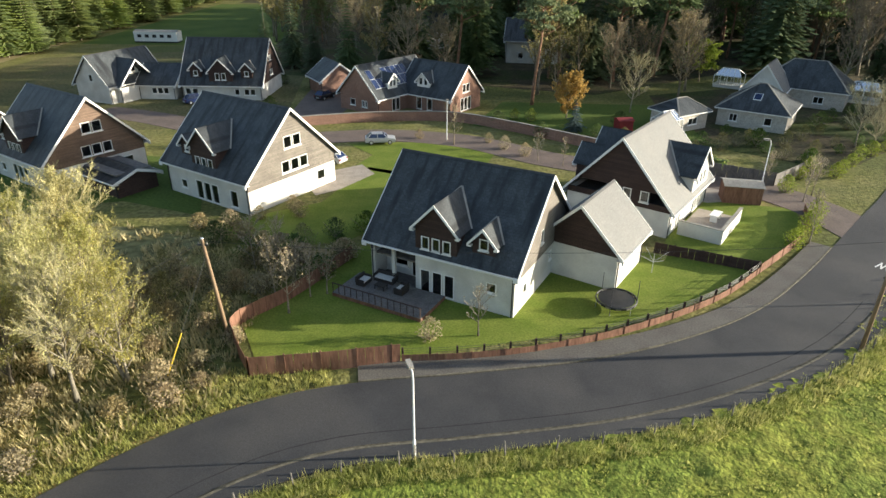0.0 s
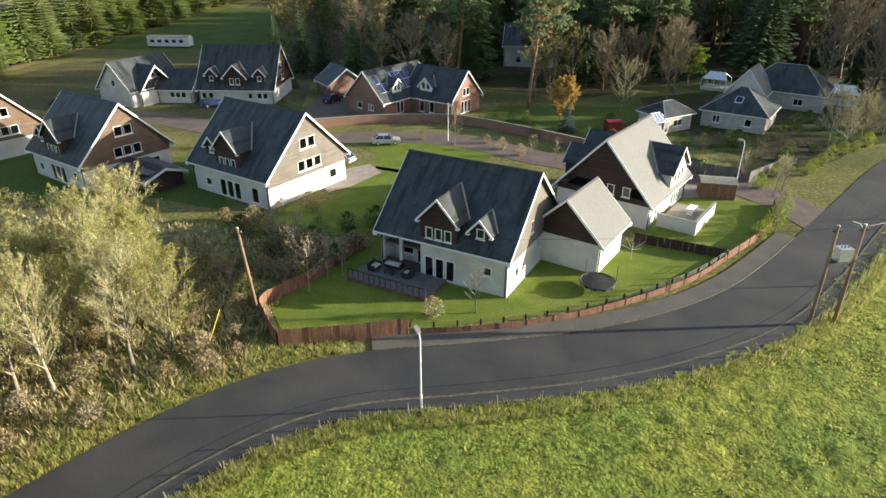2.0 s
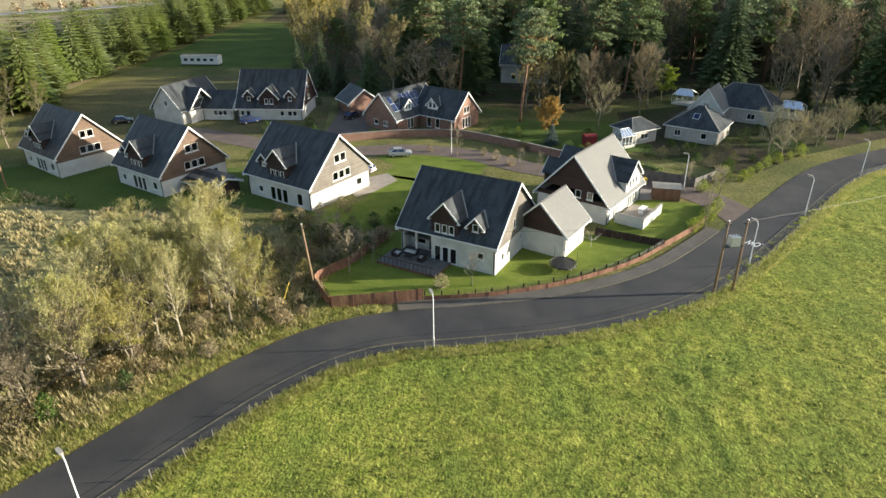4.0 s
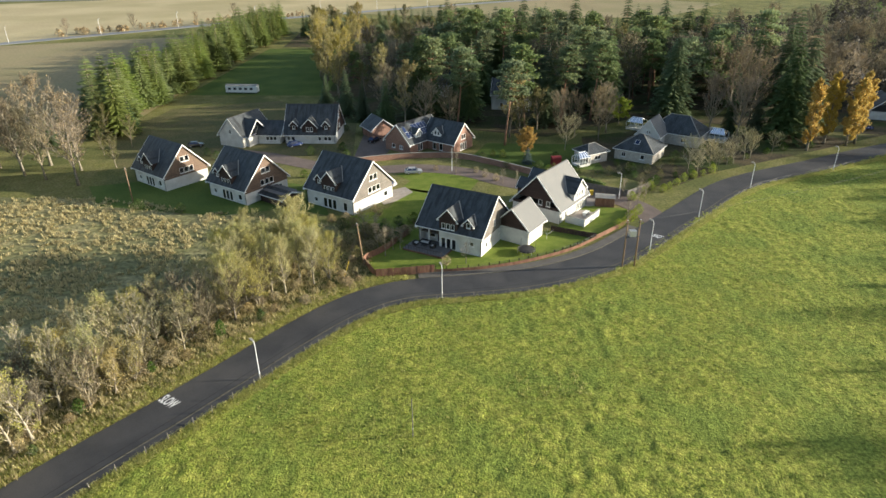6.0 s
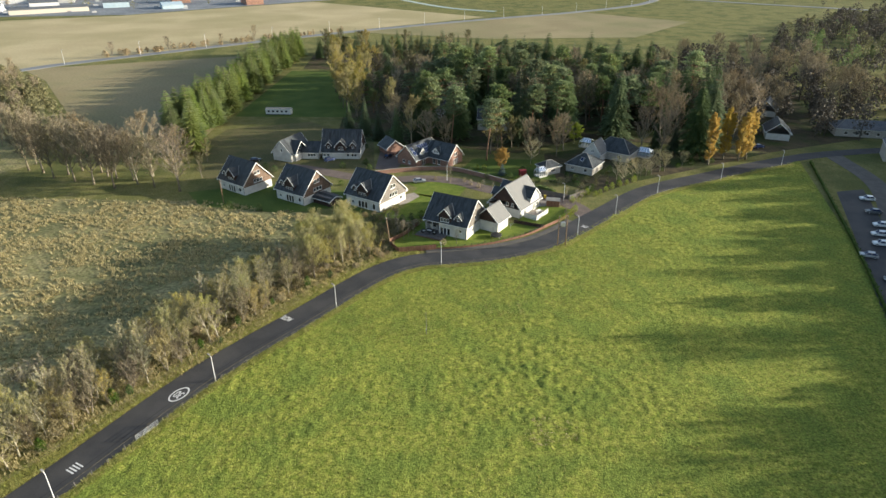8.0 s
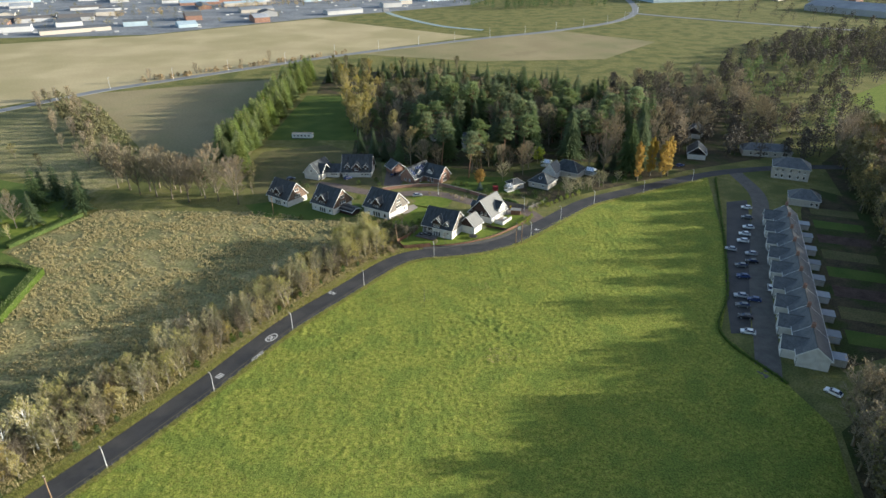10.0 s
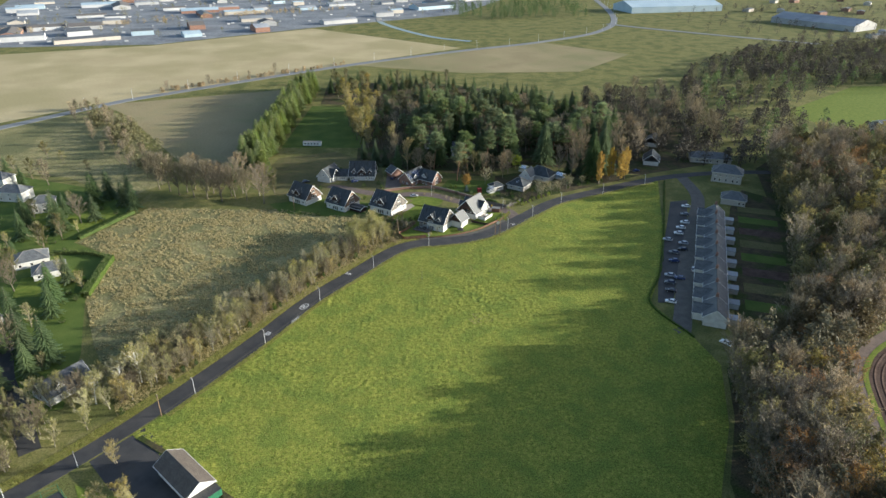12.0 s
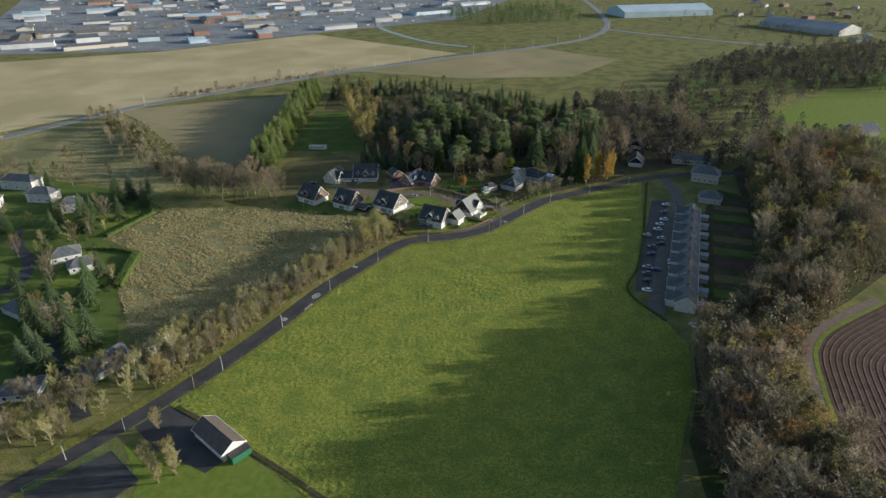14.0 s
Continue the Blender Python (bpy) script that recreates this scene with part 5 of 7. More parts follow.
# the conifer row and the wood behind the houses
row_a = spruce(41, 16, 7.5, BARK, NEEDLE_HEDGE, "yellow-green conifer of the shelter row", 24, 13, group="conifer row", name="row_conifer", shape=0.65, droop=0.2)
row_b = spruce(42, 14, 7.0, BARK, NEEDLE_HEDGE, "bright green conifer of the shelter row", 22, 13, group="conifer row", name="row_conifer", shape=0.55, droop=0.15)
R = random.Random(6)
row = [(-104 + 3 * math.sin(i * 0.7) + R.uniform(-2.5, 2.5), 106 + i * 2.5) for i in range(88)] + [(-111 + R.uniform(-2, 2), 112 + i * 3.4) for i in range(62)] + [(-99, 101), (-96, 95), (-103, 98), (-101, 92), (-107, 104)]
mixed_wood([row_a, row_b], row, 17, 0.95, 1.35)
spr_a = spruce(43, 20, 8.0, BARK, NEEDLE, "tall dark spruce in the wood", 26, 12, group="wood conifers", low=0.08, droop=0.45)
spr_b = spruce(44, 24, 8.5, BARK, NEEDLE, "tall dark fir in the wood", 28, 12, group="wood conifers", low=0.1, shape=0.7, droop=0.45)
fir_c = spruce(47, 23, 11.0, BARK, NEEDLE_FIR, "broad layered fir with drooping boughs", 24, 13, group="wood conifers", low=0.12, shape=0.62, droop=0.6)
pin_a = pine(51, 22, "tall Scots pine with a bare reddish trunk", 36, 75, 9.5)
pin_b = pine(52, 17, "Scots pine with a broad dark crown", 36, 75, 10.0, bare=0.35)
wd_a = broadleaf(61, 17, 5.6, BARK, TWIG_WOOD, LEAF_BROWN, 28, 11, 13, 0.4, 0.25, low=0.2, label="tall bare broadleaf tree with a few brown leaves", group="wood broadleaves", name="woodland_tree", twig_w=0.08, rise=0.65)
wd_b = broadleaf(62, 16, 4.2, BARK, TWIG, LEAF_GOLDEN, 22, 9, 8, 2, 0.3, low=0.18, label="birch with gold autumn leaves in the wood", group="wood broadleaves", name="woodland_tree", twig_w=0.05, rise=1.0)
wd_c = broadleaf(63, 16, 5.5, BARK, TWIG_MAUVE, LEAF_BROWN, 26, 10, 11, 0.15, 0.25, low=0.18, label="bare russet-twigged tree in the wood", group="wood broadleaves", name="woodland_tree", twig_w=0.08, rise=0.75)
wd_d = broadleaf(64, 14, 4.6, BARK, TWIG_WOOD, LEAF_DULL, 20, 9, 8, 2, 0.3, low=0.2, label="broadleaf tree with olive autumn leaves", group="wood broadleaves", name="woodland_tree", twig_w=0.05, rise=0.8)
CORE = [(-20, 118), (-40, 160), (-46, 240), (10, 250), (100, 215), (125, 130), (60, 118), (30, 104), (8, 108)]
core = scatter(CORE, 190, 6.4, 71)
core = [p for p in core if not (-12 < p[0] - 25 < 14 and 118 < p[1] < 140)]
tall = [p for p in core if p[0] > -12]
mixed_wood([spr_a, pin_a, pin_b, spr_b, fir_c, wd_a, wd_d], tall, 72, 0.95, 1.35)
for k, proto in enumerate((wd_a, wd_d, pin_b, wd_c)):
    plant(proto, [p for p in core if p[0] <= -12][k::4], 720 + k, 0.6, 0.85, first=False)
plant(wd_c, [(85, 92), (79, 97), (92, 101)] + scatter([(82, 112), (128, 98), (150, 180), (100, 200)], 18, 8, 73), 74, 1.0, 1.3)
plant(wd_b, scatter([(-58, 165), (-38, 140), (-36, 250), (-64, 262)], 18, 6.5, 75) + [(-12, 104), (19, 92), (-60, 280), (-52, 300), (-70, 285), (-40, 150), (10, 150), (40, 140), (70, 170), (-48, 176), (-42, 192), (-54, 205), (-46, 222), (-38, 236), (0, 180), (30, 190), (60, 200), (88, 180), (50, 158), (-22, 140)], 76, 0.95, 1.35)
plant(wd_d, scatter([(-50, 230), (-90, 300), (-88, 350), (20, 340), (40, 250)], 26, 9, 77) + [(22, 88), (28, 100)], 78, 0.8, 1.1)
plant(wd_a, scatter([(130, 120), (215, 150), (220, 285), (130, 270)], 34, 10, 79), 80, 0.8, 1.2, first=False)
plant(spr_a, scatter([(-92, 300), (-90, 350), (20, 345), (125, 268), (120, 255), (0, 310)], 50, 7, 81), 82, 0.5, 0.8, first=False)
gold = broadleaf(65, 19, 3.6, BARK, TWIG, LEAF_GOLD, 32, 10, 8, 5, 0.34, low=0.06, label="tall golden larch-like tree beside the road", group="golden trees", twig_w=0.06, rise=0.9)
plant(gold, [(111, 82), (98, 77.5), (114.5, 84), (106, 84)], 83, 1.0, 1.25)
plant(fir_c, [(96, 88), (104, 96), (72, 112)], 84, 1.1, 1.3, first=False)
plant(pin_a, [(17, 84), (24, 98), (4, 104), (36, 104), (46, 110), (-4, 112)], 841, 0.95, 1.15, first=False)
orange = broadleaf(66, 7.0, 3.0, BARK, TWIG, LEAF_ORANGE, 26, 10, 8, 4, 0.26, low=0.12, label="round orange-leaved garden tree", group="garden trees", name="garden_tree", rise=0.4)
plant(orange, [(21.5, 75)], 85)
silver = broadleaf(67, 9.0, 4.0, BARK_PALE, TWIG, LEAF_OLIVE, 26, 11, 11, 0.05, 0.12, low=0.25, label="bare silver-grey spreading tree", group="garden trees", name="garden_tree", twig_w=0.04, rise=0.5)
plant(silver, [(33, 79), (60, 60), (66, 62), (72, 66)], 86, 0.6, 1.0)
willow = broadleaf(68, 8.5, 3.4, BARK, TWIG, LEAF_LIME, 24, 11, 8, 5, 0.28, low=0.3, droop=0.7, label="weeping willow with yellow-green leaves", group="garden trees", name="garden_tree")
plant(willow, [(54, 105)], 87)
blue = spruce(45, 4.5, 3.0, BARK, NEEDLE_BLUE, "small blue spruce in a garden", 12, 9, group="garden conifers")
plant(blue, [(21.5, 67.5)], 88)
sapling = broadleaf(69, 4.5, 1.3, BARK, TWIG_RED, LEAF_BROWN, 14, 6, 6, 0.2, 0.12, low=0.3, label="slender bare sapling in a garden", group="garden trees", name="garden_tree", twig_w=0.03)
plant(sapling, [(4.2, 12.0), (-10.5, 15), (-9.3, 17.5), (17, 51), (14, 53), (3, 60), (42, 39), (37, 28), (40, 44), (-13, 22), (44, 41)], 89, 0.8, 1.3)
ginger = shrub(33, 1.9, 2.2, LEAF_BROWN, "ginger-brown bush in the garden", 500, 0.14, group="garden bushes")
plant(ginger, [(0.6, 11.5), (-13.5, 34), (-14.6, 35.8), (-17.5, 33.2), (-20, 31.5), (10, 58), (12.5, 55), (8, 61), (-2, 63)], 90, 0.7, 1.1)
lime = shrub(34, 1.8, 2.0, LEAF_LIME, "yellow-green clipped bush in a garden", 700, 0.13, group="garden bushes")
plant(lime, [(13, 74), (15.5, 73), (41.5, 42), (35, 27.2), (36.5, 28.8), (38.2, 30.6), (39.6, 32.5), (41, 34.5), (52, 49), (57, 54), (66, 60), (45.5, 46.5), (47.5, 48.5), (50, 47), (54.5, 51.5), (60, 56), (63, 58)], 91, 0.8, 1.3)
privet = shrub(35, 2.2, 3.0, LEAF_GREEN, "dense green bush in a garden", 800, 0.16, group="garden bushes")
plant(privet, [(-9, 21), (-12, 25), (-16, 24), (-20, 27), (-8, 26), (26, 62), (33, 60), (48, 50), (60, 57), (-70, 60), (-50, 62), (-34, 58), (-66, 38), (-56, 36)], 92, 0.7, 1.2)

# the trees by the meadow and gardens to the west
plant(wd_a, [(-87, 53), (-97, 57), (-104, 60), (-110, 56), (-119, 60), (-127, 63), (-114, 66), (-136, 66), (-150, 75), (-122, 72), (-102, 68), (-130, 74), (-143, 72)], 93, 1.0, 1.3, first=False)
plant(wd_d, [(-84, 66), (-92, 76), (-98, 90), (-88, 84), (-102, 100)], 94, 0.5, 0.8, first=False)
plant(wd_c, scatter([(-150, 80), (-235, 232), (-262, 262), (-290, 250), (-190, 110)], 34, 8, 95) + [(-230, 312), (-200, 338), (-150, 385), (-170, 366)], 96, 0.5, 0.8, first=False)
garden_fir = spruce(46, 15, 7.5, BARK, NEEDLE, "broad dark garden conifer", 18, 10, group="garden conifers")
plant(garden_fir, [(-166, 33), (-152, 46), (-172, 63), (-160, 60), (-182, 26), (-186, 34), (-196, 26), (-142, -55), (-146, -46), (-131, -91), (-146, -90), (-158, -70), (-138, -80), (-150, -78), (-136, -100), (-166, -84), (-128, -84), (-176, 20), (-190, 12), (-152, -62), (-160, 52), (-145, -98), (-176, 54)], 97, 0.95, 1.35)
plant(strip_a, scatter([(-104, -96), (-94, -112), (-118, -140), (-135, -130), (-125, -105)], 24, 4, 98) + [(-150, -30), (-140, -36), (-190, 0), (-180, 6)], 99, 0.8, 1.3, first=False)
plant(wd_d, [(-250, 110), (-240, 130), (-225, 120), (-262, 96), (-200, 100), (-280, 120)], 100, 0.6, 0.9, first=False)
birch = broadleaf(70, 13, 3.8, LAMP_WHITE, TWIG, LEAF_OLIVE, 24, 9, 9, 0.6, 0.3, low=0.2, label="pale birch with fine bare twigs", group="roadside trees", twig_w=0.06)
plant(birch, [(-98, -100), (-93, -96), (-103, -106)], 101)
plant(strip_c, [(-86, -131), (-77, -146), (-80, -150), (-74, -150), (-78, -153), (-83, -147)], 102, 1.0, 1.4, first=False)

# the broadleaf wood to the east
big_a = broadleaf(81, 20, 6.8, BARK, TWIG_MAUVE, LEAF_BROWN, 30, 11, 11, 0.25, 0.25, low=0.14, label="tall broad bare tree with brown leaves", group="eastern wood", name="broad_tree", twig_w=0.08, rise=0.9)
big_b = broadleaf(82, 17, 5.8, BARK, TWIG_WOOD, LEAF_GOLDEN, 24, 9, 8, 2, 0.3, low=0.12, label="tall tree with olive-yellow leaves", group="eastern wood", name="broad_tree", twig_w=0.06, rise=0.7)
big_c = broadleaf(83, 19, 6.5, BARK, TWIG_WOOD, LEAF_BROWN, 30, 11, 11, 0.1, 0.25, low=0.14, label="tall grey-twigged bare tree", group="eastern wood", name="broad_tree", twig_w=0.08, rise=1.0)
big_d = broadleaf(84, 17, 6.0, BARK, TWIG_WOOD, LEAF_DULL, 24, 9, 8, 2, 0.3, low=0.12, label="tall tree with dull green autumn leaves", group="eastern wood", name="broad_tree", twig_w=0.06, rise=0.7)
big_e = broadleaf(85, 16, 5.8, BARK, TWIG_MAUVE, LEAF_RUST, 24, 9, 8, 1, 0.3, low=0.12, label="broad beech with rust-brown leaves", group="eastern wood", name="broad_tree", twig_w=0.06, rise=0.7)
BEHIND = [(132, -70), (150, -80), (172, -66), (215, -35), (262, 40), (290, 120), (230, 130), (208, 104), (188, 52), (168, 2), (150, -35)]
SOUTH = [(97, -97), (112, -90), (128, -88), (138, -92), (121, -112), (111, -134), (108, -150), (112, -188), (74, -190), (80, -150), (90, -122)]
behind = scatter(BEHIND, 130, 7.2, 111)
corner = [(134, -73), (141, -77), (147, -75), (154, -79), (128, -80), (120, -86), (137, -83), (146, -83)]
plant(big_c, corner[::2], 119, 1.05, 1.25, first=False)
plant(big_a, corner[1::2], 120, 1.05, 1.25, first=False)
south = scatter(SOUTH, 80, 5.4, 156)
for k, proto in enumerate((big_a, big_b, big_c, big_d, big_e)):
    plant(proto, behind[k::5], 112 + k, 1.0, 1.35)
    plant(proto, [p for p in south if p[1] > -112][k::5], 122 + k, 0.8, 1.05, first=False)
    plant(proto, [p for p in south if p[1] <= -112][k::5], 157 + k, 1.2, 1.5, first=False)


def far_wood(name, outline, n, h, spread, material, label, seed, leaves=150):
    """A distant wood as one mass of many crowns and stems."""
    r = random.Random(seed)
    xs, ys = [p[0] for p in outline], [p[1] for p in outline]
    g = Geo()
    done = 0
    while done < n:
        x, y = r.uniform(min(xs), max(xs)), r.uniform(min(ys), max(ys))
        if not inside(outline, x, y):
            continue
        done += 1
        k = r.uniform(0.6, 1.2)
        g.tube([(x, y, 0), (x, y, h * k * 0.7)], [0.3, 0.12], 4)
        for _ in range(leaves):
            a, u, z = r.uniform(0, 6.283), r.random() ** 0.6, r.random() ** 0.8
            w = spread * k * math.sin(math.pi * (0.15 + 0.8 * z))
            leaf(g, Vector((x + math.cos(a) * u * w, y + math.sin(a) * u * w, h * k * (0.15 + 0.85 * z))), 1.0, r)
    return solid(name, g, material, label, "wood", "stuff")


# tree-high filler masses, added so the bare wood casts a solid shadow
far_wood("wood_understorey", [(x + 5, y) for x, y in BEHIND[:2]] + BEHIND[2:], 330, 19, 4.5, LEAF_DULL, "dense leaf mass added among the eastern trees to deepen their shadow", 134, 200)
far_wood("wood_understorey", SOUTH, 190, 20, 4.0, LEAF_THICKET, "dense twig mass added among the trees by the field to deepen their shadow", 135, 200)
far_wood("wood_understorey", [(114, -89), (132, -72), (162, -72), (152, -84), (136, -92)], 80, 19, 4.0, LEAF_THICKET, "dense twig mass added among the trees by the track to deepen their shadow", 137, 200)
VALLEY = [(196, 100), (215, 285), (290, 420), (420, 520), (640, 560), (520, 345), (400, 332), (288, 240), (296, 172), (336, 133), (420, 110), (470, 60), (330, -25), (215, -40), (262, 40), (290, 120), (230, 130)]
far_wood("far_wood", VALLEY, 380, 15, 5, LEAF_SHADED, "bare brown valley wood in the distance", 121, 210)
far_wood("far_wood", VALLEY, 150, 16, 5, LEAF_DULL, "olive autumn trees in the valley wood", 122, 210)
far_wood("far_wood", VALLEY, 60, 17, 4, NEEDLE, "dark evergreens in the valley wood", 131, 210)
far_wood("far_wood", [(330, 330), (520, 340), (640, 560), (560, 640), (400, 520), (320, 430)], 230, 14, 6, LEAF_SHADED, "brown woodland towards the town", 123)
far_wood("far_wood", [(128, 108), (196, 100), (215, 285), (130, 270)], 90, 14, 4.5, LEAF_SHADED, "bare trees behind the road junction", 132, 210)
far_wood("far_wood", [(-155, 82), (-145, 96), (-240, 240), (-290, 262), (-268, 236)], 60, 9, 3.5, LEAF_DULL, "bare hedgerow trees along the fallow field", 133, 160)
far_wood("far_wood", [(60, 800), (280, 860), (300, 1080), (40, 1040)], 170, 16, 5, NEEDLE, "dark plantation beyond the bypass", 124)
far_wood("far_wood", [(420, 300), (470, 300), (480, 340), (430, 345)], 12, 16, 7, NEEDLE, "dark conifer clump on the far slope", 125)
far_wood("far_wood", [(-640, 250), (-320, 150), (-300, 190), (-600, 330)], 60, 10, 5, LEAF_BROWN, "scattered bare trees along the bypass", 126, 90)
far_wood("far_wood", [(400, 640), (900, 600), (1000, 1000), (560, 1000), (420, 860)], 170, 12, 6, LEAF_SHADED, "trees scattered through the far town", 127, 90)
far_wood("far_hedge", [(-90, 438), (-86, 446), (-240, 318), (-236, 310)], 60, 4, 2.0, LEAF_BROWN, "low hedge along the bypass", 128, 60)
far_wood("far_wood", [(230, -40), (320, -20), (420, 100), (380, 150), (300, 60)], 90, 17, 6, LEAF_DULL, "wood above the ploughed field", 129)
far_wood("far_hedge", [(-560, 700), (-300, 900), (-140, 1000), (-160, 960), (-320, 860), (-560, 670)], 60, 8, 5, LEAF_BROWN, "trees between the sheds of the trading estate", 130, 80)
mixed = scatter([(-140, -20), (-166, 10), (-155, 45), (-180, 75), (-262, 120), (-290, 20), (-200, -110), (-118, -100), (-130, -60)], 76, 7, 141)
CLEAR = [(-246, 84), (-222, 63), (-198, 47), (-173, -12), (-160, -22), (-166, -60), (-138, -112), (-248, 52), (-190, -20), (-140, -92)]
mixed = [p for p in mixed if all((p[0] - q[0]) ** 2 + (p[1] - q[1]) ** 2 > 110 for q in CLEAR)]
for k, proto in enumerate((garden_fir, wd_d, garden_fir, strip_a, wd_a)):
    plant(proto, mixed[k::5], 142 + k, 0.65, 1.05, first=False)
plant(privet, scatter([(-140, -20), (-166, 10), (-155, 45), (-200, 60), (-220, 0), (-180, -70), (-130, -60)], 40, 4, 146), 147, 0.8, 1.5, first=False)
plant(wd_a, [(-113, -119), (-121, -127), (-129, -136), (-136, -143), (-106, -108), (-143, -150)], 161, 0.55, 0.75, first=False)
plant(wd_d, [(-123, -118), (-117, -124), (-131, -128), (-140, -138), (-126, -132), (-150, -152)], 162, 0.55, 0.8, first=False)
# dark garden trees and bushes round the estate
plant(thicket, [(46, 63), (50, 60), (54, 63), (58, 66), (43, 60), (64, 69), (40, 58), (36, 57), (31, 58), (27, 60), (47, 54), (52, 56), (57, 60)], 160, 0.6, 0.95, first=False)
plant(privet, [(24, 64), (29, 70), (16, 64), (10, 70), (44, 66), (46, 60), (38, 60), (-26, 74), (-28, 80), (-36, 76), (-60, 72), (-64, 76), (-72, 66), (-30, 100), (-40, 102), (-52, 104), (-24, 104), (60, 70), (64, 74), (70, 78), (72, 70), (80, 78), (-4, 33), (-6, 30), (-9, 29)], 148, 0.7, 1.3, first=False)
plant(silver, [(70, 66), (78, 70)], 149, 0.6, 0.9, first=False)
plant(wd_a, [(44, 88), (38, 92), (34, 98), (48, 96), (-6, 100), (2, 98)], 150, 0.6, 0.9, first=False)
plant(spr_a, [(-18, 106), (-26, 112), (-10, 110), (-32, 118), (-40, 126), (84, 96), (90, 92)], 151, 0.6, 0.9, first=False)
plant(sapling, [(-12, 17), (-15, 22), (-11, 20), (-8, 18)], 152, 0.9, 1.3, first=False)
plant(bramble, [(-9, 22), (-11, 23.5), (-13.5, 25.5), (-15.5, 27), (-18, 28.5), (-12, 21), (-14.5, 23), (-7.5, 24.5), (-20.5, 29.5), (-23, 31)], 153, 1.0, 1.5, first=False)
plant(wd_c, [(-92, 64), (-107, 64), (-118, 68), (-133, 70)], 154, 0.95, 1.25, first=False)
plant(spr_a, [(-112, 86), (-106, 96), (-94, 98)], 155, 0.5, 0.7, first=False)

# ---- street lamps, poles, signs ----
def street_lamp(h=6.0):
    t = thing("street_lamp", 0, 0, 0, 0, "white painted steel street lamp column with bracket head", "street lamp", "street lamps")
    part("column", Geo().tube([(0, 0, 0), (0, 0, 1.2), (0, 0, 1.25), (0, 0, h - 0.5), (0, 0.12, h - 0.12), (0, 0.35, h)], [0.09, 0.09, 0.06, 0.055, 0.05, 0.045], 10), LAMP_WHITE, t, smooth=True)
    part("lantern", Geo().prism([(-0.13, 0.25, h - 0.06), (0.13, 0.25, h - 0.06), (0.17, 0.55, h - 0.03), (0.13, 0.95, h), (-0.13, 0.95, h), (-0.17, 0.55, h - 0.03)], (0, 0, 0.16)), KERB, t)
    part("lens", Geo().prism([(-0.1, 0.4, h - 0.09), (0.1, 0.4, h - 0.09), (0.1, 0.85, h - 0.05), (-0.1, 0.85, h - 0.05)], (0, 0, 0.03)), PAINT_WHITE, t)
    part("base_door", Geo().box(-0.05, -0.1, 0.35, 0.05, -0.085, 0.95), KERB, t)
    return t


LAMP = street_lamp()
LAMPS = [(0, -0.2, 20), (-23.9, -21.1, 50), (-43.0, -47.5, 55), (-58.0, -76.0, 57), (-74.0, -102.3, 52), (38.4, 17.0, 45), (52.9, 32.3, 45), (70.8, 49.3, 40), (96.2, 61.0, 25), (124, 75.5, 20), (39, 43, 90), (2, 62, 180), (-108.5, -143.5, -140), (-96, -132, -140)]
for i, (x, y, a) in enumerate(LAMPS):
    m = pose(x, y, 0, 0, 0, a)
    if i == 0:
        LAMP.matrix_basis = m
    else:
        copy_thing(LAMP, m)


def pole(x, y, h, lean, label):
    t = thing("utility_pole", x, y, 0, 0, label, "utility pole", "utility poles")
    part("post", Geo().tube([(0, 0, -0.2), (lean[0] * 0.5, lean[1] * 0.5, h / 2), (lean[0], lean[1], h)], [0.16, 0.14, 0.11], 9), POLE_WOOD, t, smooth=True)
    part("cap", Geo().tube([(lean[0], lean[1], h), (lean[0], lean[1], h + 0.06)], [0.13, 0.1], 9), STEEL, t)
    part("bracket", Geo().box(lean[0] - 0.35, lean[1] - 0.06, h - 0.5, lean[0] + 0.35, lean[1] + 0.06, h - 0.4), DARK_METAL, t)
    for e in (-1, 0, 1):
        part("insulator", Geo().tube([(lean[0] + 0.28 * e, lean[1], h - 0.4), (lean[0] + 0.28 * e, lean[1], h - 0.24)], [0.05, 0.035], 7), KERB, t)
    return t


pole(-14.0, 11.2, 8.2, (-0.75, 0.1), "leaning wooden utility pole at the garden corner")
guy = thing("guy_wire", -14.3, 11.2, 0, 0, "stay wire with a yellow guard by the pole", "wire")
part("wire", Geo().tube([(-0.4, 0.05, 6.8), (-2.6, -4.2, 0)], [0.018, 0.018], 4), DARK_METAL, guy)
part("guard", Geo().tube([(-1.8, -2.67, 2.45), (-2.6, -4.2, 0.0)], [0.05, 0.05], 6), YELLOW_PLASTIC, guy)
pole(31.6, 10.3, 9.0, (0, 0), "wooden pole of the twin-post stand by the road")
pole(33.8, 10.6, 9.0, (0, 0), "second wooden pole of the twin-post stand by the road")
tr = thing("pole_transformer", 32.70, 10.45, 6.0, 8, "grey transformer box slung between two poles", "transformer")
part("tank", Geo().box(-0.55, -0.4, 0, 0.55, 0.4, 1.1), STEEL, tr)
part("platform", Geo().box(-1.15, -0.25, -0.12, 1.15, 0.25, 0), DARK_METAL, tr)
for e in (-1, 0, 1):
    part("bushing", Geo().tube([(0.3 * e, 0, 1.1), (0.3 * e, 0, 1.4)], [0.06, 0.03], 6), KERB, tr)
pole(-81, -112, 8.0, (0.1, 0), "wooden utility pole by the field corner")
fp = thing("field_pole", -3.2, -31.9, 0, 0, "slim grey weathered pole standing in the field", "pole")
part("post", Geo().tube([(0, 0, -0.1), (0.03, 0, 3), (0, 0.04, 5.6)], [0.06, 0.05, 0.04], 7), DECK_WOOD, fp)
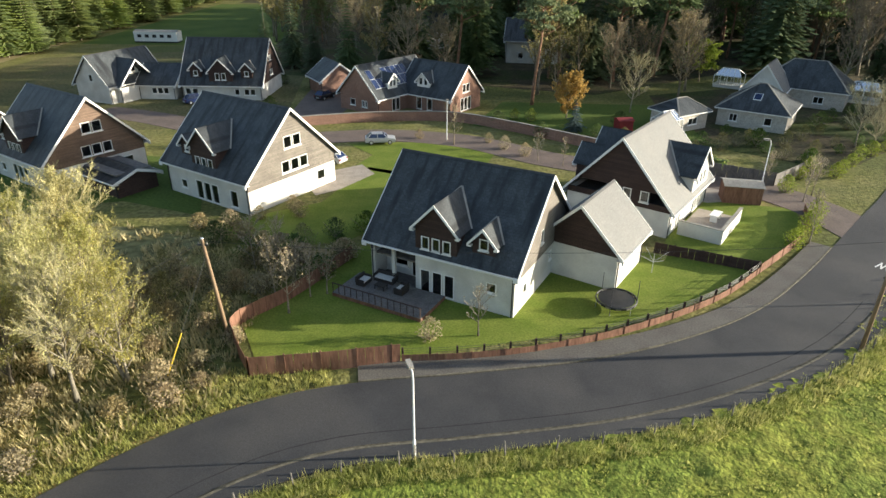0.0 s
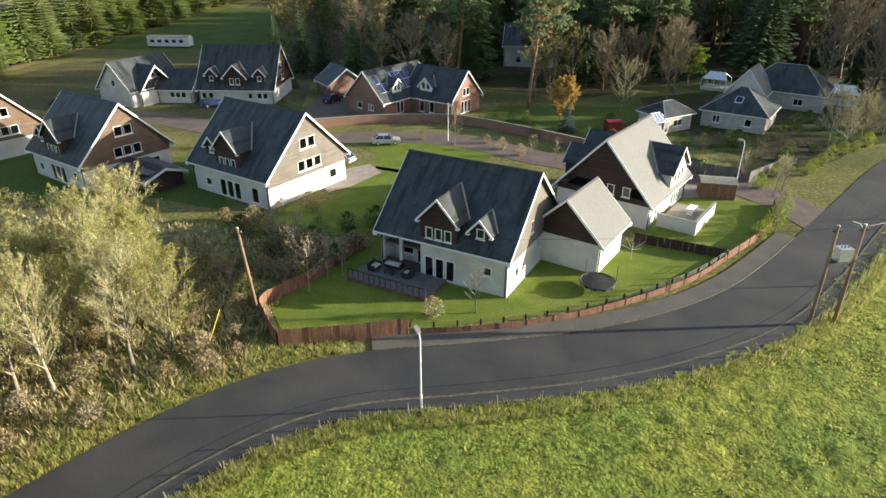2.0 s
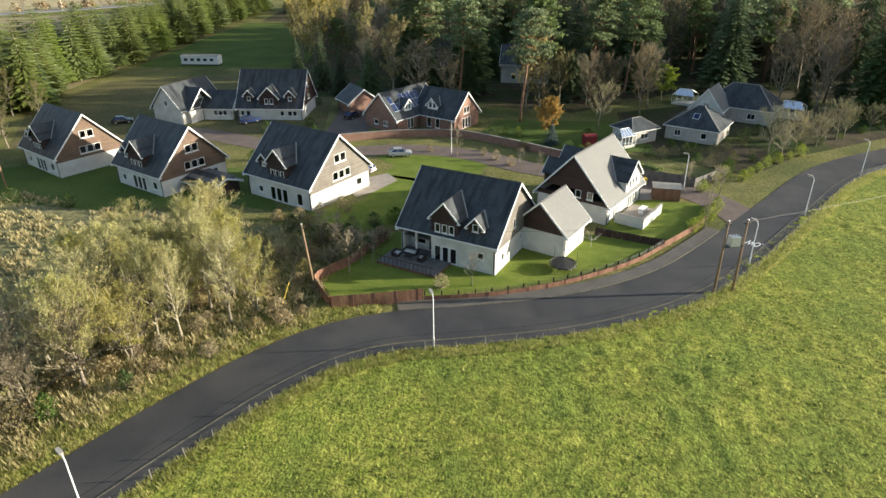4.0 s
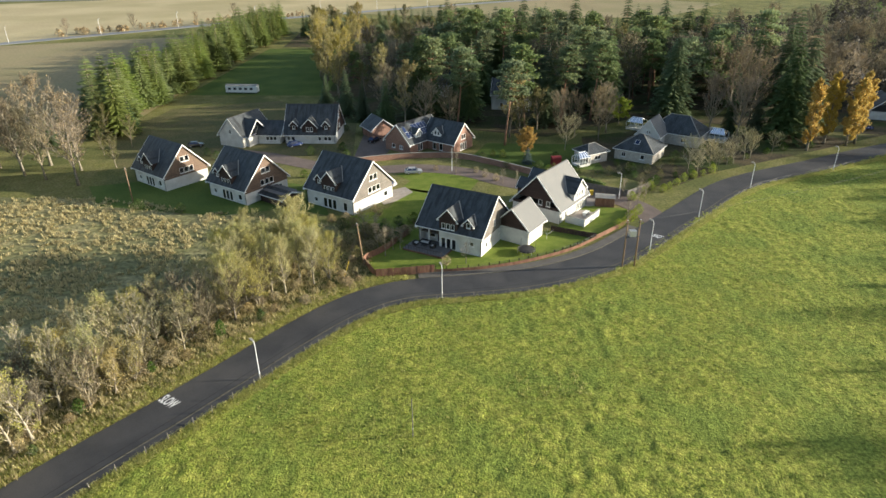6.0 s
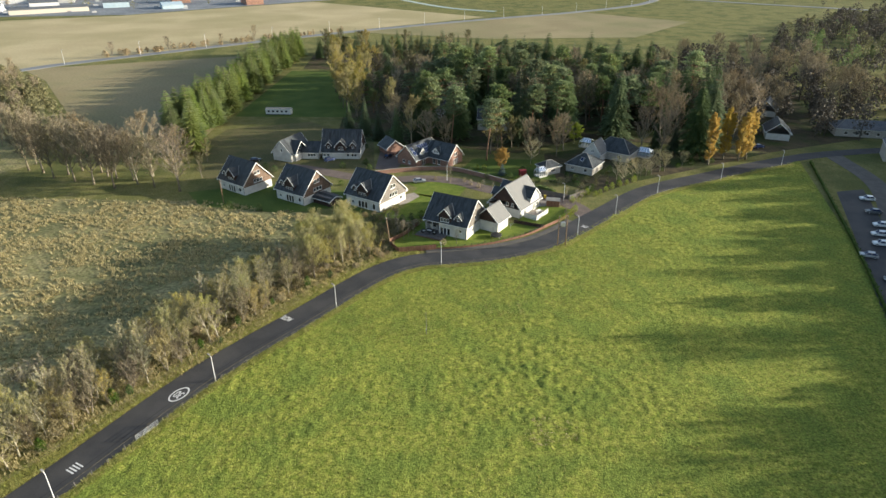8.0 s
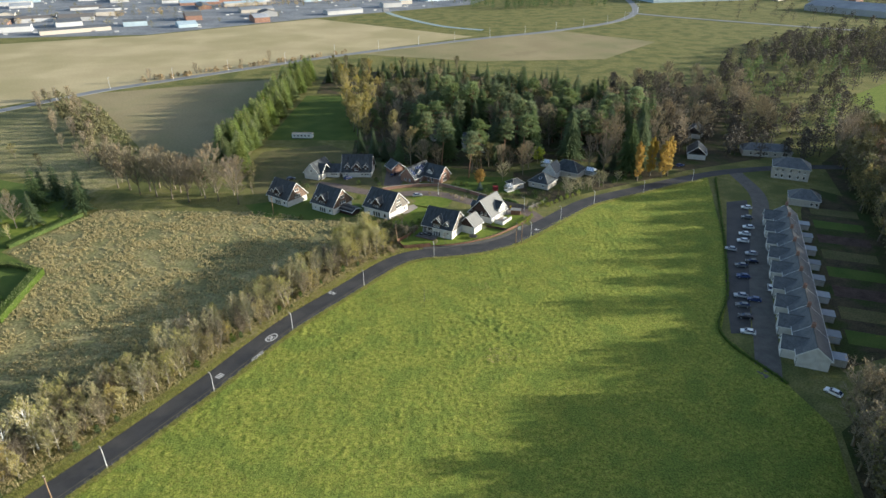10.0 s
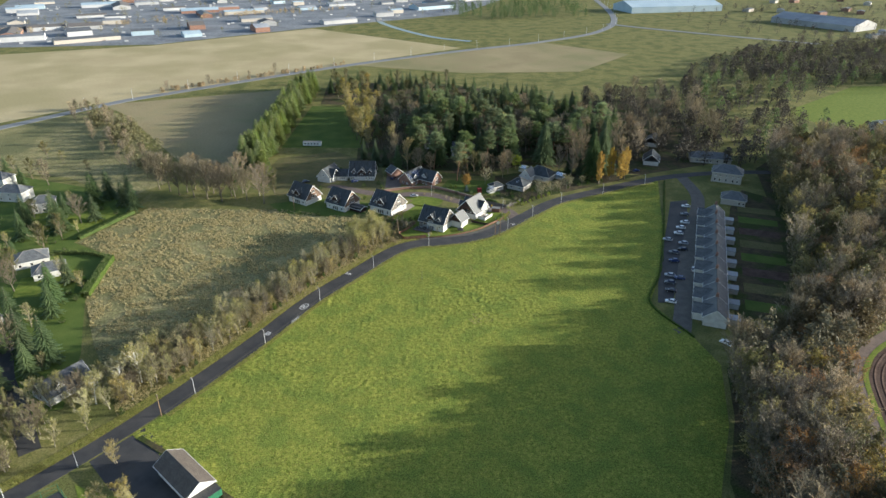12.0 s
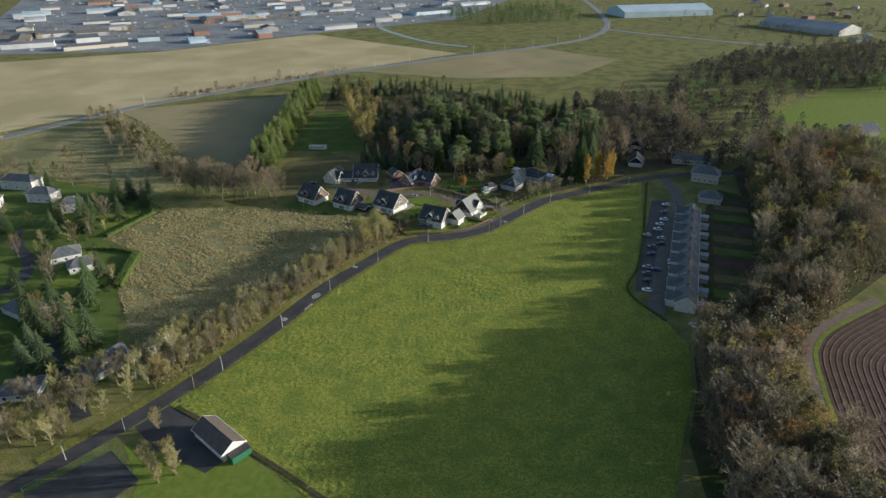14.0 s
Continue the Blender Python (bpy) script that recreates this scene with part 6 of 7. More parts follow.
part("band", Geo().tube([(0, 0, 1.2), (0, 0, 1.35)], [0.075, 0.075], 7), STEEL, fp)
pole(-69, 42, 8.0, (-0.1, 0), "wooden utility pole behind the western houses")


def cable(p, q, sag, label):
    a, b = Vector(p), Vector(q)
    pts = [a.lerp(b, i / 10) - Vector((0, 0, sag * 4 * (i / 10) * (1 - i / 10))) for i in range(11)]
    solid("overhead_cable", Geo().tube(pts, [0.014] * 11, 4), BLACK, label, "cable", group="overhead cables")


cable((-14.75, 11.3, 8.0), (31.6, 10.3, 8.8), 0.9, "thin black overhead cable along the road")
cable((33.8, 10.6, 8.8), (96, 40, 8.0), 0.8, "thin black overhead cable over the field edge")
cable((-14.75, 11.3, 8.0), (-81, -112, 7.8), 2.0, "long thin black overhead cable above the young trees")


# ---- fences and walls ----
def board_fence(line, h, name, label, board=0.6, posts=2.4, low=0.0, material=None):
    """A fence of separate upright boards between posts, along a line of the plan."""
    f = thing(name, 0, 0, 0, 0, label, "fence", "garden fences")
    d = np.r_[0, np.cumsum(np.hypot(*np.diff(line, axis=0).T))]
    at = lambda s: (float(np.interp(s, d, line[:, 0])), float(np.interp(s, d, line[:, 1])))
    n = int(d[-1] / board)
    r = random.Random(int(d[-1] * 10))
    for i in range(n):
        (x0, y0), (x1, y1) = at(i * board + 0.01), at((i + 1) * board - 0.01)
        part("board", Geo().beam((x0, y0, low + h / 2 + r.uniform(-0.02, 0.02)), (x1, y1, low + h / 2 + r.uniform(-0.02, 0.02)), 0.03, h), material or FENCE_WOOD, f)
    for i in range(int(d[-1] / posts) + 1):
        x, y = at(i * posts)
        part("post", Geo().box(x - 0.05, y - 0.05, 0, x + 0.05, y + 0.05, low + h + 0.08), material or FENCE_WOOD, f)
    return f


S1 = spline([(-11.4, 7.0), (-6, 7.8), (-1.2, 8.7)], 0.3)
board_fence(S1, 1.55, "board_fence", "tall red-brown board fence beside the road verge")
board_fence(spline([(-11.4, 7.0), (-13.2, 10.2), (-14.0, 13.0), (-10.6, 17.5), (-6.5, 25)], 0.3), 1.3, "board_fence", "red-brown board fence down the garden side")
S2 = spline([(-1.2, 8.7), (3, 9.0), (8, 9.9), (14, 11.9), (20, 14.8), (25, 18), (29.5, 22)], 0.3)
board_fence(S2, 0.62, "low_board_fence", "low red-brown plinth boards along the footway")
rail = thing("post_rail_fence", 0, 0, 0, 0, "dark post and wire fence above the low boards", "fence", "garden fences")
d2 = np.r_[0, np.cumsum(np.hypot(*np.diff(S2, axis=0).T))]
for i in range(int(d2[-1] / 1.9)):
    x, y = float(np.interp(i * 1.9, d2, S2[:, 0])), float(np.interp(i * 1.9, d2, S2[:, 1]))
    part("post", Geo().box(x - 0.07, y + 0.03, 0, x + 0.07, y + 0.17, 1.15), CLAD_DARK, rail)
for z in (0.75, 0.92, 1.08):
    part("wire", Geo().tube([(x, y + 0.1, z) for x, y in S2[::4]], [0.012] * len(S2[::4]), 4), DARK_METAL, rail)
board_fence(spline([(29.5, 22), (33, 25.2), (37, 29.2), (39.5, 33.5), (41, 37)], 0.3), 0.9, "low_board_fence", "brown board fence round the eastern lawn")
board_fence(spline([(29.5, 22.2), (25, 24.3), (21, 26.2)], 0.3), 1.1, "board_fence", "dark brown divider fence between two gardens", material=CLAD_DARK)
board_fence(spline([(41, 44), (36, 47), (30, 50.5)], 0.3), 1.7, "board_fence", "grey weathered board fence behind the pale-roofed house", material=DECK_WOOD)
board_fence(spline([(41, 44), (47, 49), (50, 54)], 0.3), 1.5, "board_fence", "grey weathered board fence near the junction", material=DECK_WOOD)
# post and wire fence along the field
ff = thing("field_fence", 0, 0, 0, 0, "weathered post and wire fence along the pasture", "fence")
FL = offset_line(ROAD[i0:i3], -4.75)
fd = np.r_[0, np.cumsum(np.hypot(*np.diff(FL, axis=0).T))]
fr = random.Random(77)
for i in range(int(fd[-1] / 3.0)):
    s = i * 3.0 + fr.uniform(-0.4, 0.4)
    x, y = float(np.interp(s, fd, FL[:, 0])), float(np.interp(s, fd, FL[:, 1]))
    part("post", Geo().tube([(x, y, 0), (x + fr.uniform(-0.08, 0.08), y + fr.uniform(-0.08, 0.08), fr.uniform(0.95, 1.2))], [0.055, 0.05], 6), DECK_WOOD, ff)
for z in (0.45, 0.75, 1.0):
    part("wire", Geo().tube([(x, y, z) for x, y in FL[::3]], [0.005] * len(FL[::3]), 3), DARK_METAL, ff)
gt = thing("field_gate", -50.2, -61.4, 0, 61, "galvanised field gate beside the road", "gate")
for z in (0.25, 0.5, 0.75, 1.0, 1.2):
    part("bar", Geo().tube([(-2.2, 0, z), (2.2, 0, z)], [0.03, 0.03], 6), STEEL, gt)
for e in (-1, 0, 1):
    part("upright", Geo().tube([(2.2 * e, 0, 0.1), (2.2 * e, 0, 1.25)], [0.035, 0.035], 6), STEEL, gt)
# brick boundary wall of the houses behind
WL = spline([(-24, 68), (-17, 70.5), (-8, 72.5), (3, 72.5), (12, 67), (20, 60.5), (24, 57)], 0.5)
bw = band("boundary_wall", WL, 0.12, -0.12, 0.0, 1.5, BRICK, "curving red-brown brick wall behind the estate road")
band("wall_coping", WL, 0.17, -0.17, 1.5, 1.58, KERB, "pale coping on the brick wall")
# hedges
for k, (pts, h, w, label) in enumerate((([(-164, 11), (-151, 42)], 1.6, 2.2, "long clipped green garden hedge"), ([(-136, -42), (-140, -10)], 2.6, 3.6, "tall clipped bright green hedge"), ([(-184, -5), (-156, -4), (-141, -9)], 1.8, 2.2, "clipped green hedge between gardens"), ([(25, 52), (33, 53), (37, 49)], 1.6, 1.5, "clipped green hedge behind the house"), ([(137, 80), (114, 14), (98, -28), (86, -52), (94, -76)], 0.9, 1.0, "rough hedge along the car park"))):
    line = spline(pts, 0.5)
    r = random.Random(200 + k)
    hd = thing("hedge", 0, 0, 0, 0, label, "hedge", "hedges")
    g, lf = Geo(), Geo()
    d = np.gradient(line, axis=0)
    for i, (x, y) in enumerate(line):
        nx, ny = -d[i][1], d[i][0]
        q = math.hypot(nx, ny)
        nx, ny = nx / q, ny / q
        for _ in range(int(14 * h * w / 3)):
            u, z = r.uniform(-w / 2, w / 2), h * math.sqrt(r.random())
            leaf(lf, Vector((x + nx * u + r.uniform(-0.3, 0.3), y + ny * u + r.uniform(-0.3, 0.3), z)), 0.36, r)
    core = strip(line, w / 2 - 0.25, -w / 2 + 0.25, 0.0, h - 0.2)
    part("core", core, LEAF_GREEN, hd)
    part("foliage", lf, LEAF_GREEN if k == 4 else NEEDLE_HEDGE, hd)

# ---- in the gardens ----
hx = Vector((math.cos(radians(-28.3)), math.sin(radians(-28.3))))
hc = Vector((10.3, 19.6)) - hx * 7.0
hn = Vector((hx.y, -hx.x))
H1P = lambda u, v: hc + hx * u + hn * v  # u along the ridge, v out of the front
p = H1P(-3.6, 7.9)
deck = thing("deck", p.x, p.y, 0, -28.3, "raised dark timber deck in front of the white house", "deck")
for k in range(26):
    part("plank", Geo().box(-4.2, -2.2 + 0.15 * k, 0.32, 4.2, -2.06 + 0.15 * k, 0.36), DECK_WOOD, deck)
part("skirt", Geo().box(-4.2, -2.22, 0, 4.2, -2.17, 0.32), FENCE_WOOD, deck)
part("skirt", Geo().box(-4.22, -2.2, 0, -4.17, 1.7, 0.32), FENCE_WOOD, deck)
part("skirt", Geo().box(4.17, -2.2, 0, 4.22, 1.7, 0.32), FENCE_WOOD, deck)
for k in range(15):
    part("baluster", Geo().box(-4.15 + 0.59 * k, -2.19, 0.36, -4.1 + 0.59 * k, -2.14, 1.2), CLAD_DARK, deck)
part("handrail", Geo().box(-4.2, -2.21, 1.2, 4.2, -2.11, 1.25), CLAD_DARK, deck)


def sofa(x, y, a, w, label):
    s = thing("garden_sofa", x, y, 0.36, a, label, "garden sofa", "garden furniture")
    part("base", Geo().box(-w / 2, -0.4, 0, w / 2, 0.4, 0.3), RATTAN, s)
    part("backrest", Geo().box(-w / 2, 0.3, 0.3, w / 2, 0.42, 0.75), RATTAN, s)
    for e in (-1, 1):
        part("armrest", Geo().box(e * w / 2 - 0.07, -0.4, 0.3, e * w / 2 + 0.07, 0.4, 0.58), RATTAN, s)
    part("cushion", Geo().box(-w / 2 + 0.1, -0.36, 0.3, w / 2 - 0.1, 0.28, 0.42), CUSHION, s)
    return s


for u, v, a, w in ((-5.0, 6.4, 0, 1.9), (-6.4, 7.6, 90, 1.2), (-2.8, 7.4, -90, 1.1)):
    p = H1P(u, v)
    sofa(p.x, p.y, -28.3 + a, w, "dark rattan garden sofa with pale cushions")
p = H1P(-4.6, 7.7)
tb = thing("coffee_table", p.x, p.y, 0.36, -28.3, "low dark rattan table on the deck", "table", "garden furniture")
part("top", Geo().box(-0.5, -0.35, 0.36, 0.5, 0.35, 0.4), RATTAN, tb)
for e in (-1, 1):
    for f in (-1, 1):
        part("leg", Geo().box(0.42 * e - 0.03, 0.28 * f - 0.03, 0, 0.42 * e + 0.03, 0.28 * f + 0.03, 0.36), RATTAN, tb)
tp = thing("trampoline", 15.4, 16.2, 0, 0, "round black trampoline with net poles on the lawn", "trampoline")
ring = [(1.6 * math.cos(a), 1.6 * math.sin(a)) for a in np.linspace(0, 2 * math.pi, 25)[:-1]]
part("mat", Geo().prism([(x * 0.9, y * 0.9, 0.8) for x, y in ring], (0, 0, 0.02)), BLACK, tp)
part("rim", Geo().tube([(x, y, 0.82) for x, y in ring + ring[:1]], [0.07] * 25, 6), DARK_METAL, tp)
for k in range(24):
    part("skirt_band", Geo().prism([(*ring[k], 0.78), (*ring[(k + 1) % 24], 0.78), (*ring[(k + 1) % 24], 0.62), (*ring[k], 0.62)], (0, 0, 0.01)), KERB if k % 2 else BLACK, tp)
for k in range(6):
    x, y = ring[k * 4]
    part("leg", Geo().tube([(x, y, 0), (x, y, 0.8)], [0.025, 0.025], 6), STEEL, tp)
    if k % 2 == 0:
        part("net_pole", Geo().tube([(x * 1.04, y * 1.04, 0.1), (x * 1.04, y * 1.04, 2.4)], [0.025, 0.025], 6), DARK_METAL, tp)
dr = thing("rotary_dryer", 20, 22, 0, 15, "silver rotary clothes dryer on the lawn", "clothes dryer")
part("mast", Geo().tube([(0, 0, 0), (0, 0, 1.9)], [0.03, 0.025], 7), STEEL, dr)
for k in range(4):
    a = k * math.pi / 2
    part("arm", Geo().tube([(0, 0, 1.1), (1.4 * math.cos(a), 1.4 * math.sin(a), 1.9)], [0.02, 0.015], 5), STEEL, dr)
for q in (0.6, 0.8, 1.0):
    part("line", Geo().tube([(1.4 * q * math.cos(k * math.pi / 2), 1.4 * q * math.sin(k * math.pi / 2), 1.1 + 0.8 * q) for k in range(5)], [0.006] * 5, 3), KERB, dr)
# terrace wall of the house with the pale roof
ex = Vector((math.cos(radians(53.6)), math.sin(radians(53.6))))
ec = Vector((18.83, 32.06)) + ex * 6.65
en = Vector((ex.y, -ex.x))
p = ec + ex * -1.0 + en * 8.0
tw = thing("terrace", p.x, p.y, 0, 53.6, "raised terrace with white rendered parapet walls", "terrace")
part("paving", Geo().box(-3.4, -2.0, 0, 3.4, 2.0, 0.5), PAVING, tw)
part("parapet", Geo().box(-3.6, -2.25, 0, 3.6, -2.0, 1.5), RENDER_WHITE, tw)
part("parapet", Geo().box(-3.6, -2.0, 0, -3.4, 2.0, 1.5), RENDER_WHITE, tw)
for e in (-1, 1):
    part("coping", Geo().box(-3.65, -2.3, 1.5, 3.65, -1.95, 1.56) if e < 0 else Geo().box(-3.65, -1.95, 1.5, -3.35, 2.0, 1.56), KERB, tw)
p2 = ec + ex * 0.2 + en * 8.3
tb = thing("patio_table", p2.x, p2.y, 0.5, 53.6, "white patio table on the terrace", "table", "garden furniture")
part("top", Geo().box(-0.9, -0.45, 0.7, 0.9, 0.45, 0.75), PAINT_WHITE, tb)
for e in (-1, 1):
    part("leg", Geo().box(0.7 * e - 0.05, -0.35, 0, 0.7 * e + 0.05, 0.35, 0.7), PAINT_WHITE, tb)


def shed(x, y, a, L, W, h, wallm, roofm, label, name="shed", group="sheds"):
    s = thing(name, x, y, 0, a, label, "shed", group)
    part("wall", Geo().prism([(-L / 2, -W / 2, 0), (-L / 2, W / 2, 0), (-L / 2, W / 2, h), (-L / 2, 0, h + W * 0.12), (-L / 2, -W / 2, h)], (L, 0, 0)), wallm, s)
    for e in (-1, 1):
        part("roof", roof_slab([(-L / 2 - 0.15, 0, h + W * 0.12 + 0.06), (L / 2 + 0.15, 0, h + W * 0.12 + 0.06), (L / 2 + 0.15, e * (W / 2 + 0.15), h + 0.03), (-L / 2 - 0.15, e * (W / 2 + 0.15), h + 0.03)], 0.06), roofm, s)
    part("door", Geo().box(-0.4, -W / 2 - 0.04, 0.05, 0.4, -W / 2, min(1.9, h - 0.05)), wallm, s)
    return s


shed(35, 39.5, -12, 4.0, 2.6, 2.0, FENCE_WOOD, KERB, "red-brown timber shed with pale felt roof")
shed(28.6, 66.5, 10, 2.2, 2.0, 2.1, RED_PAINT, RED_PAINT, "small red painted shed by the hedge")
shed(38.5, 76, 10, 2.4, 2.0, 2.0, RED_PAINT, KERB, "red timber garden shed")
b = thing("wheelie_bin", 33.4, 45.5, 0, 0, "yellow plastic bin beside the fence", "bin")
part("body", Geo().box(-0.35, -0.35, 0.05, 0.35, 0.35, 1.0), YELLOW_PLASTIC, b)
part("lid", Geo().box(-0.38, -0.4, 1.0, 0.38, 0.38, 1.08), YELLOW_PLASTIC, b)
cv = thing("static_caravan", -77, 154, 0, -4, "long white static caravan in the paddock", "caravan")
part("body", Geo().box(-6, -1.6, 0.4, 6, 1.6, 2.9), PAINT_WHITE, cv)
part("roof", Geo().prism([(-6.1, -1.7, 2.9), (-6.1, 0, 3.3), (-6.1, 1.7, 2.9)], (12.2, 0, 0)), KERB, cv)
part("skirt", Geo().box(-5.9, -1.5, 0, 5.9, 1.5, 0.4), BLACK, cv)
for k in range(5):
    part("window", Geo().box(-5 + 2.1 * k, -1.63, 1.4, -3.9 + 2.1 * k, -1.59, 2.2), BLACK, cv)
gr = house(-33, 40.5, -34, 8, 3.0, 1.9, 2.9, "low dark garden room with a shallow slate roof", name="garden_room", clad=CLAD_DARK, wall=CLAD_DARK)


# ---- cars ----
def car(colour, name, label):
    paint = mat(name + "_paint", colour, tuple(min(1, c * 1.15) for c in colour), 1.0, 0.3, 5.0, 0.04, shine=0.6)
    t = thing("car", 0, 0, 0, 0, label, "car", "parked cars")
    W = 0.88
    low = [(-2.1, 0.3), (2.1, 0.3), (2.15, 0.6), (2.0, 0.82), (1.1, 0.95), (-1.9, 1.0), (-2.12, 0.9), (-2.15, 0.5)]
    g = Geo()
    n = len(low)
    vs = [(x, e * (W if 0.4 < z < 0.9 else W - 0.06), z) for e in (-1, 1) for x, z in low]
    g.add(vs, [tuple(range(n)), tuple(range(2 * n - 1, n - 1, -1)), *((i, n + i, n + (i + 1) % n, (i + 1) % n) for i in range(n))])
    part("body", g, paint, t)
    top = [(1.05, 0.94), (0.35, 1.45), (-1.2, 1.5), (-1.95, 0.99)]
    g = Geo()
    vs = [(x, e * (W - 0.06 if z < 1.1 else W - 0.22), z) for e in (-1, 1) for x, z in top]
    g.add(vs, [(0, 1, 2, 3), (7, 6, 5, 4), (0, 4, 5, 1), (1, 5, 6, 2), (2, 6, 7, 3), (3, 7, 4, 0)])
    part("cabin_glass", g, SOLAR, t, "dark tinted glazing")
    part("roof", Geo().box(-1.2, -W + 0.22, 1.48, 0.35, W - 0.22, 1.53), paint, t)
    for x in (-0.4, 1.02, -1.9):
        for e in (-1, 1):
            part("pillar", Geo().beam((x, e * (W - 0.05), 0.95), (x - 0.5 if x > 0.5 else (x + 0.6 if x < -1 else x), e * (W - 0.21), 1.49), 0.07, 0.07), paint, t)
    for x in (-1.3, 1.32):
        for e in (-1, 1):
            w = part("wheel", Geo().tube([(x, e * (W - 0.17), 0.32), (x, e * (W + 0.02), 0.32)], [0.32, 0.32], 14), BLACK, t)
            part("rim", Geo().tube([(x, e * (W + 0.02), 0.32), (x, e * (W + 0.035), 0.32)], [0.2, 0.19], 10), STEEL, w)
    for e in (-1, 1):
        part("headlight", Geo().box(2.03, e * 0.7 - 0.15, 0.62, 2.12, e * 0.7 + 0.15, 0.76), PAINT_WHITE, t)
        part("tail_light", Geo().box(-2.16, e * 0.72 - 0.12, 0.65, -2.08, e * 0.72 + 0.12, 0.88), RED_PAINT, t)
        part("mirror", Geo().box(0.7, e * (W + 0.08) - 0.09, 0.95, 0.85, e * (W + 0.08) + 0.09, 1.08), paint, t)
    for e in (-1, 1):
        part("plate", Geo().box(e * 2.15 - 0.03, -0.26, 0.42, e * 2.15 + 0.03, 0.26, 0.53), PAINT_WHITE, t)
    return t


SILVER = car((0.36, 0.37, 0.39), "silver", "silver hatchback parked on the ground")
BLUE = car((0.03, 0.05, 0.14), "blue", "dark blue car parked on a drive")
WHITE = car((0.72, 0.72, 0.72), "white", "white car parked beside the lane")
DARK = car((0.02, 0.02, 0.025), "dark", "black car parked on a drive")
GREY = car((0.12, 0.125, 0.13), "grey", "grey car parked beside the lane")
OFF_ROAD = [(126, 98), (103.8, -80), (-70, 84)]
for proto, spots in ((SILVER, [(-7.5, 60.5, 8), (-13.2, 52.0, 150), (118, -1, 165), (101, -31, 165), (112, 3, 160)]), (BLUE, [(-42, 84, 40), (107.5, -18, 165), (104.3, -33.5, 160), (126, 98, 20)]), (WHITE, [(135.5, 42.5, 165), (127.3, 22.2, 165), (119.7, 9.9, 165), (94, -52, 160), (103.8, -80, 130), (123, 16, 165), (113.1, -26.1, 66)]), (DARK, [(-20, 88, 60), (115.4, -7.2, 165), (97, -43.6, 160), (-70, 84, 20)]), (GREY, [(110.3, -10.1, 165), (99, -37, 165), (131, 32, 165)])):
    for i, (x, y, a) in enumerate(spots):
        m = pose(x, y, 0.02 if (x, y) in OFF_ROAD else 0.045, 0, 0, a)
        if i == 0:
            proto.matrix_basis = m
        else:
            copy_thing(proto, m)


# ---- road markings ----
def painted(text, x, y, a, size, label, stretch=1.0):
    c = bpy.data.curves.new("road_word", "FONT")
    c.body, c.size, c.align_x, c.align_y, c.extrude, c.offset = text, size, "CENTER", "CENTER", 0.002, 0.02
    ob = new("temporary", c)
    me = bpy.data.meshes.new_from_object(ob.evaluated_get(bpy.context.evaluated_depsgraph_get()))
    bpy.data.objects.remove(ob)
    me.materials.clear()
    me.materials.append(LINE_PAINT)
    o = tagged(new("road_marking", me), label, "road marking", "road markings")
    o.matrix_basis = pose(x, y, 0.066, 0, 0, a)
    o.scale = (1, stretch, 1)
    return o


painted("SLOW", -34.3, -25.6, -34, 0.95, "white painted SLOW lettering on the asphalt", 2.2)
painted("SLOW", 42.0, 22.9, 135, 0.95, "white painted SLOW lettering near the junction", 2.2)
painted("30", -48.6, -51.3, 152, 1.6, "white painted speed number on the asphalt", 1.6)
g = Geo()
for k in range(32):
    a, b2 = 2 * math.pi * k / 32, 2 * math.pi * (k + 1) / 32
    g.prism([(1.15 * math.cos(a), 1.9 * math.sin(a), 0), (1.4 * math.cos(a), 2.2 * math.sin(a), 0), (1.4 * math.cos(b2), 2.2 * math.sin(b2), 0), (1.15 * math.cos(b2), 1.9 * math.sin(b2), 0)], (0, 0, 0.004))
o = solid("road_marking", g, LINE_PAINT, "white painted ring round the speed number", "road marking", group="road markings")
o.matrix_basis = pose(-48.6, -51.3, 0.064, 0, 0, 152)
for k in range(4):
    g = Geo().box(-0.9, -1.0 + k * 0.55, 0, 0.9, -0.75 + k * 0.55, 0.004)
    o = solid("road_marking", g, LINE_PAINT, "white painted bar on the asphalt", "road marking", group="road markings")
    o.matrix_basis = pose(-58.6, -69.4, 0.064, 0, 0, 152)
edge = ROAD[int(np.argmin(np.hypot(ROAD[:, 0] + 70, ROAD[:, 1] + 92))):int(np.argmin(np.hypot(ROAD[:, 0] - 36, ROAD[:, 1] - 20)))]
solid("moss_line", strip(edge, -2.84, -2.98, 0.07), mat("moss", (0.065, 0.06, 0.045), (0.1, 0.088, 0.06), 0.8, 0.95, 3.0, 0.5), "yellowish moss and leaves along the road edge", kind="structure")
solid("worn_joint", strip(edge, -1.85, -1.93, 0.064), mat("tar_seam", (0.02, 0.02, 0.02), (0.03, 0.03, 0.03), 1.0, 0.8, 5.0, 0.3), "dark tar seam along the lane", kind="structure")

# ---- the trading estate and the town far off ----
R = random.Random(300)
ESTATE = [(-535, 575), (-345, 596), (-175, 742), (40, 905), (120, 1150), (200, 1450), (-900, 1450), (-680, 820)]
CLADS = (GREY_CLAD, GREY_CLAD, BLUE_CLAD, STONE_PALE, BRICK, DECK_WOOD)
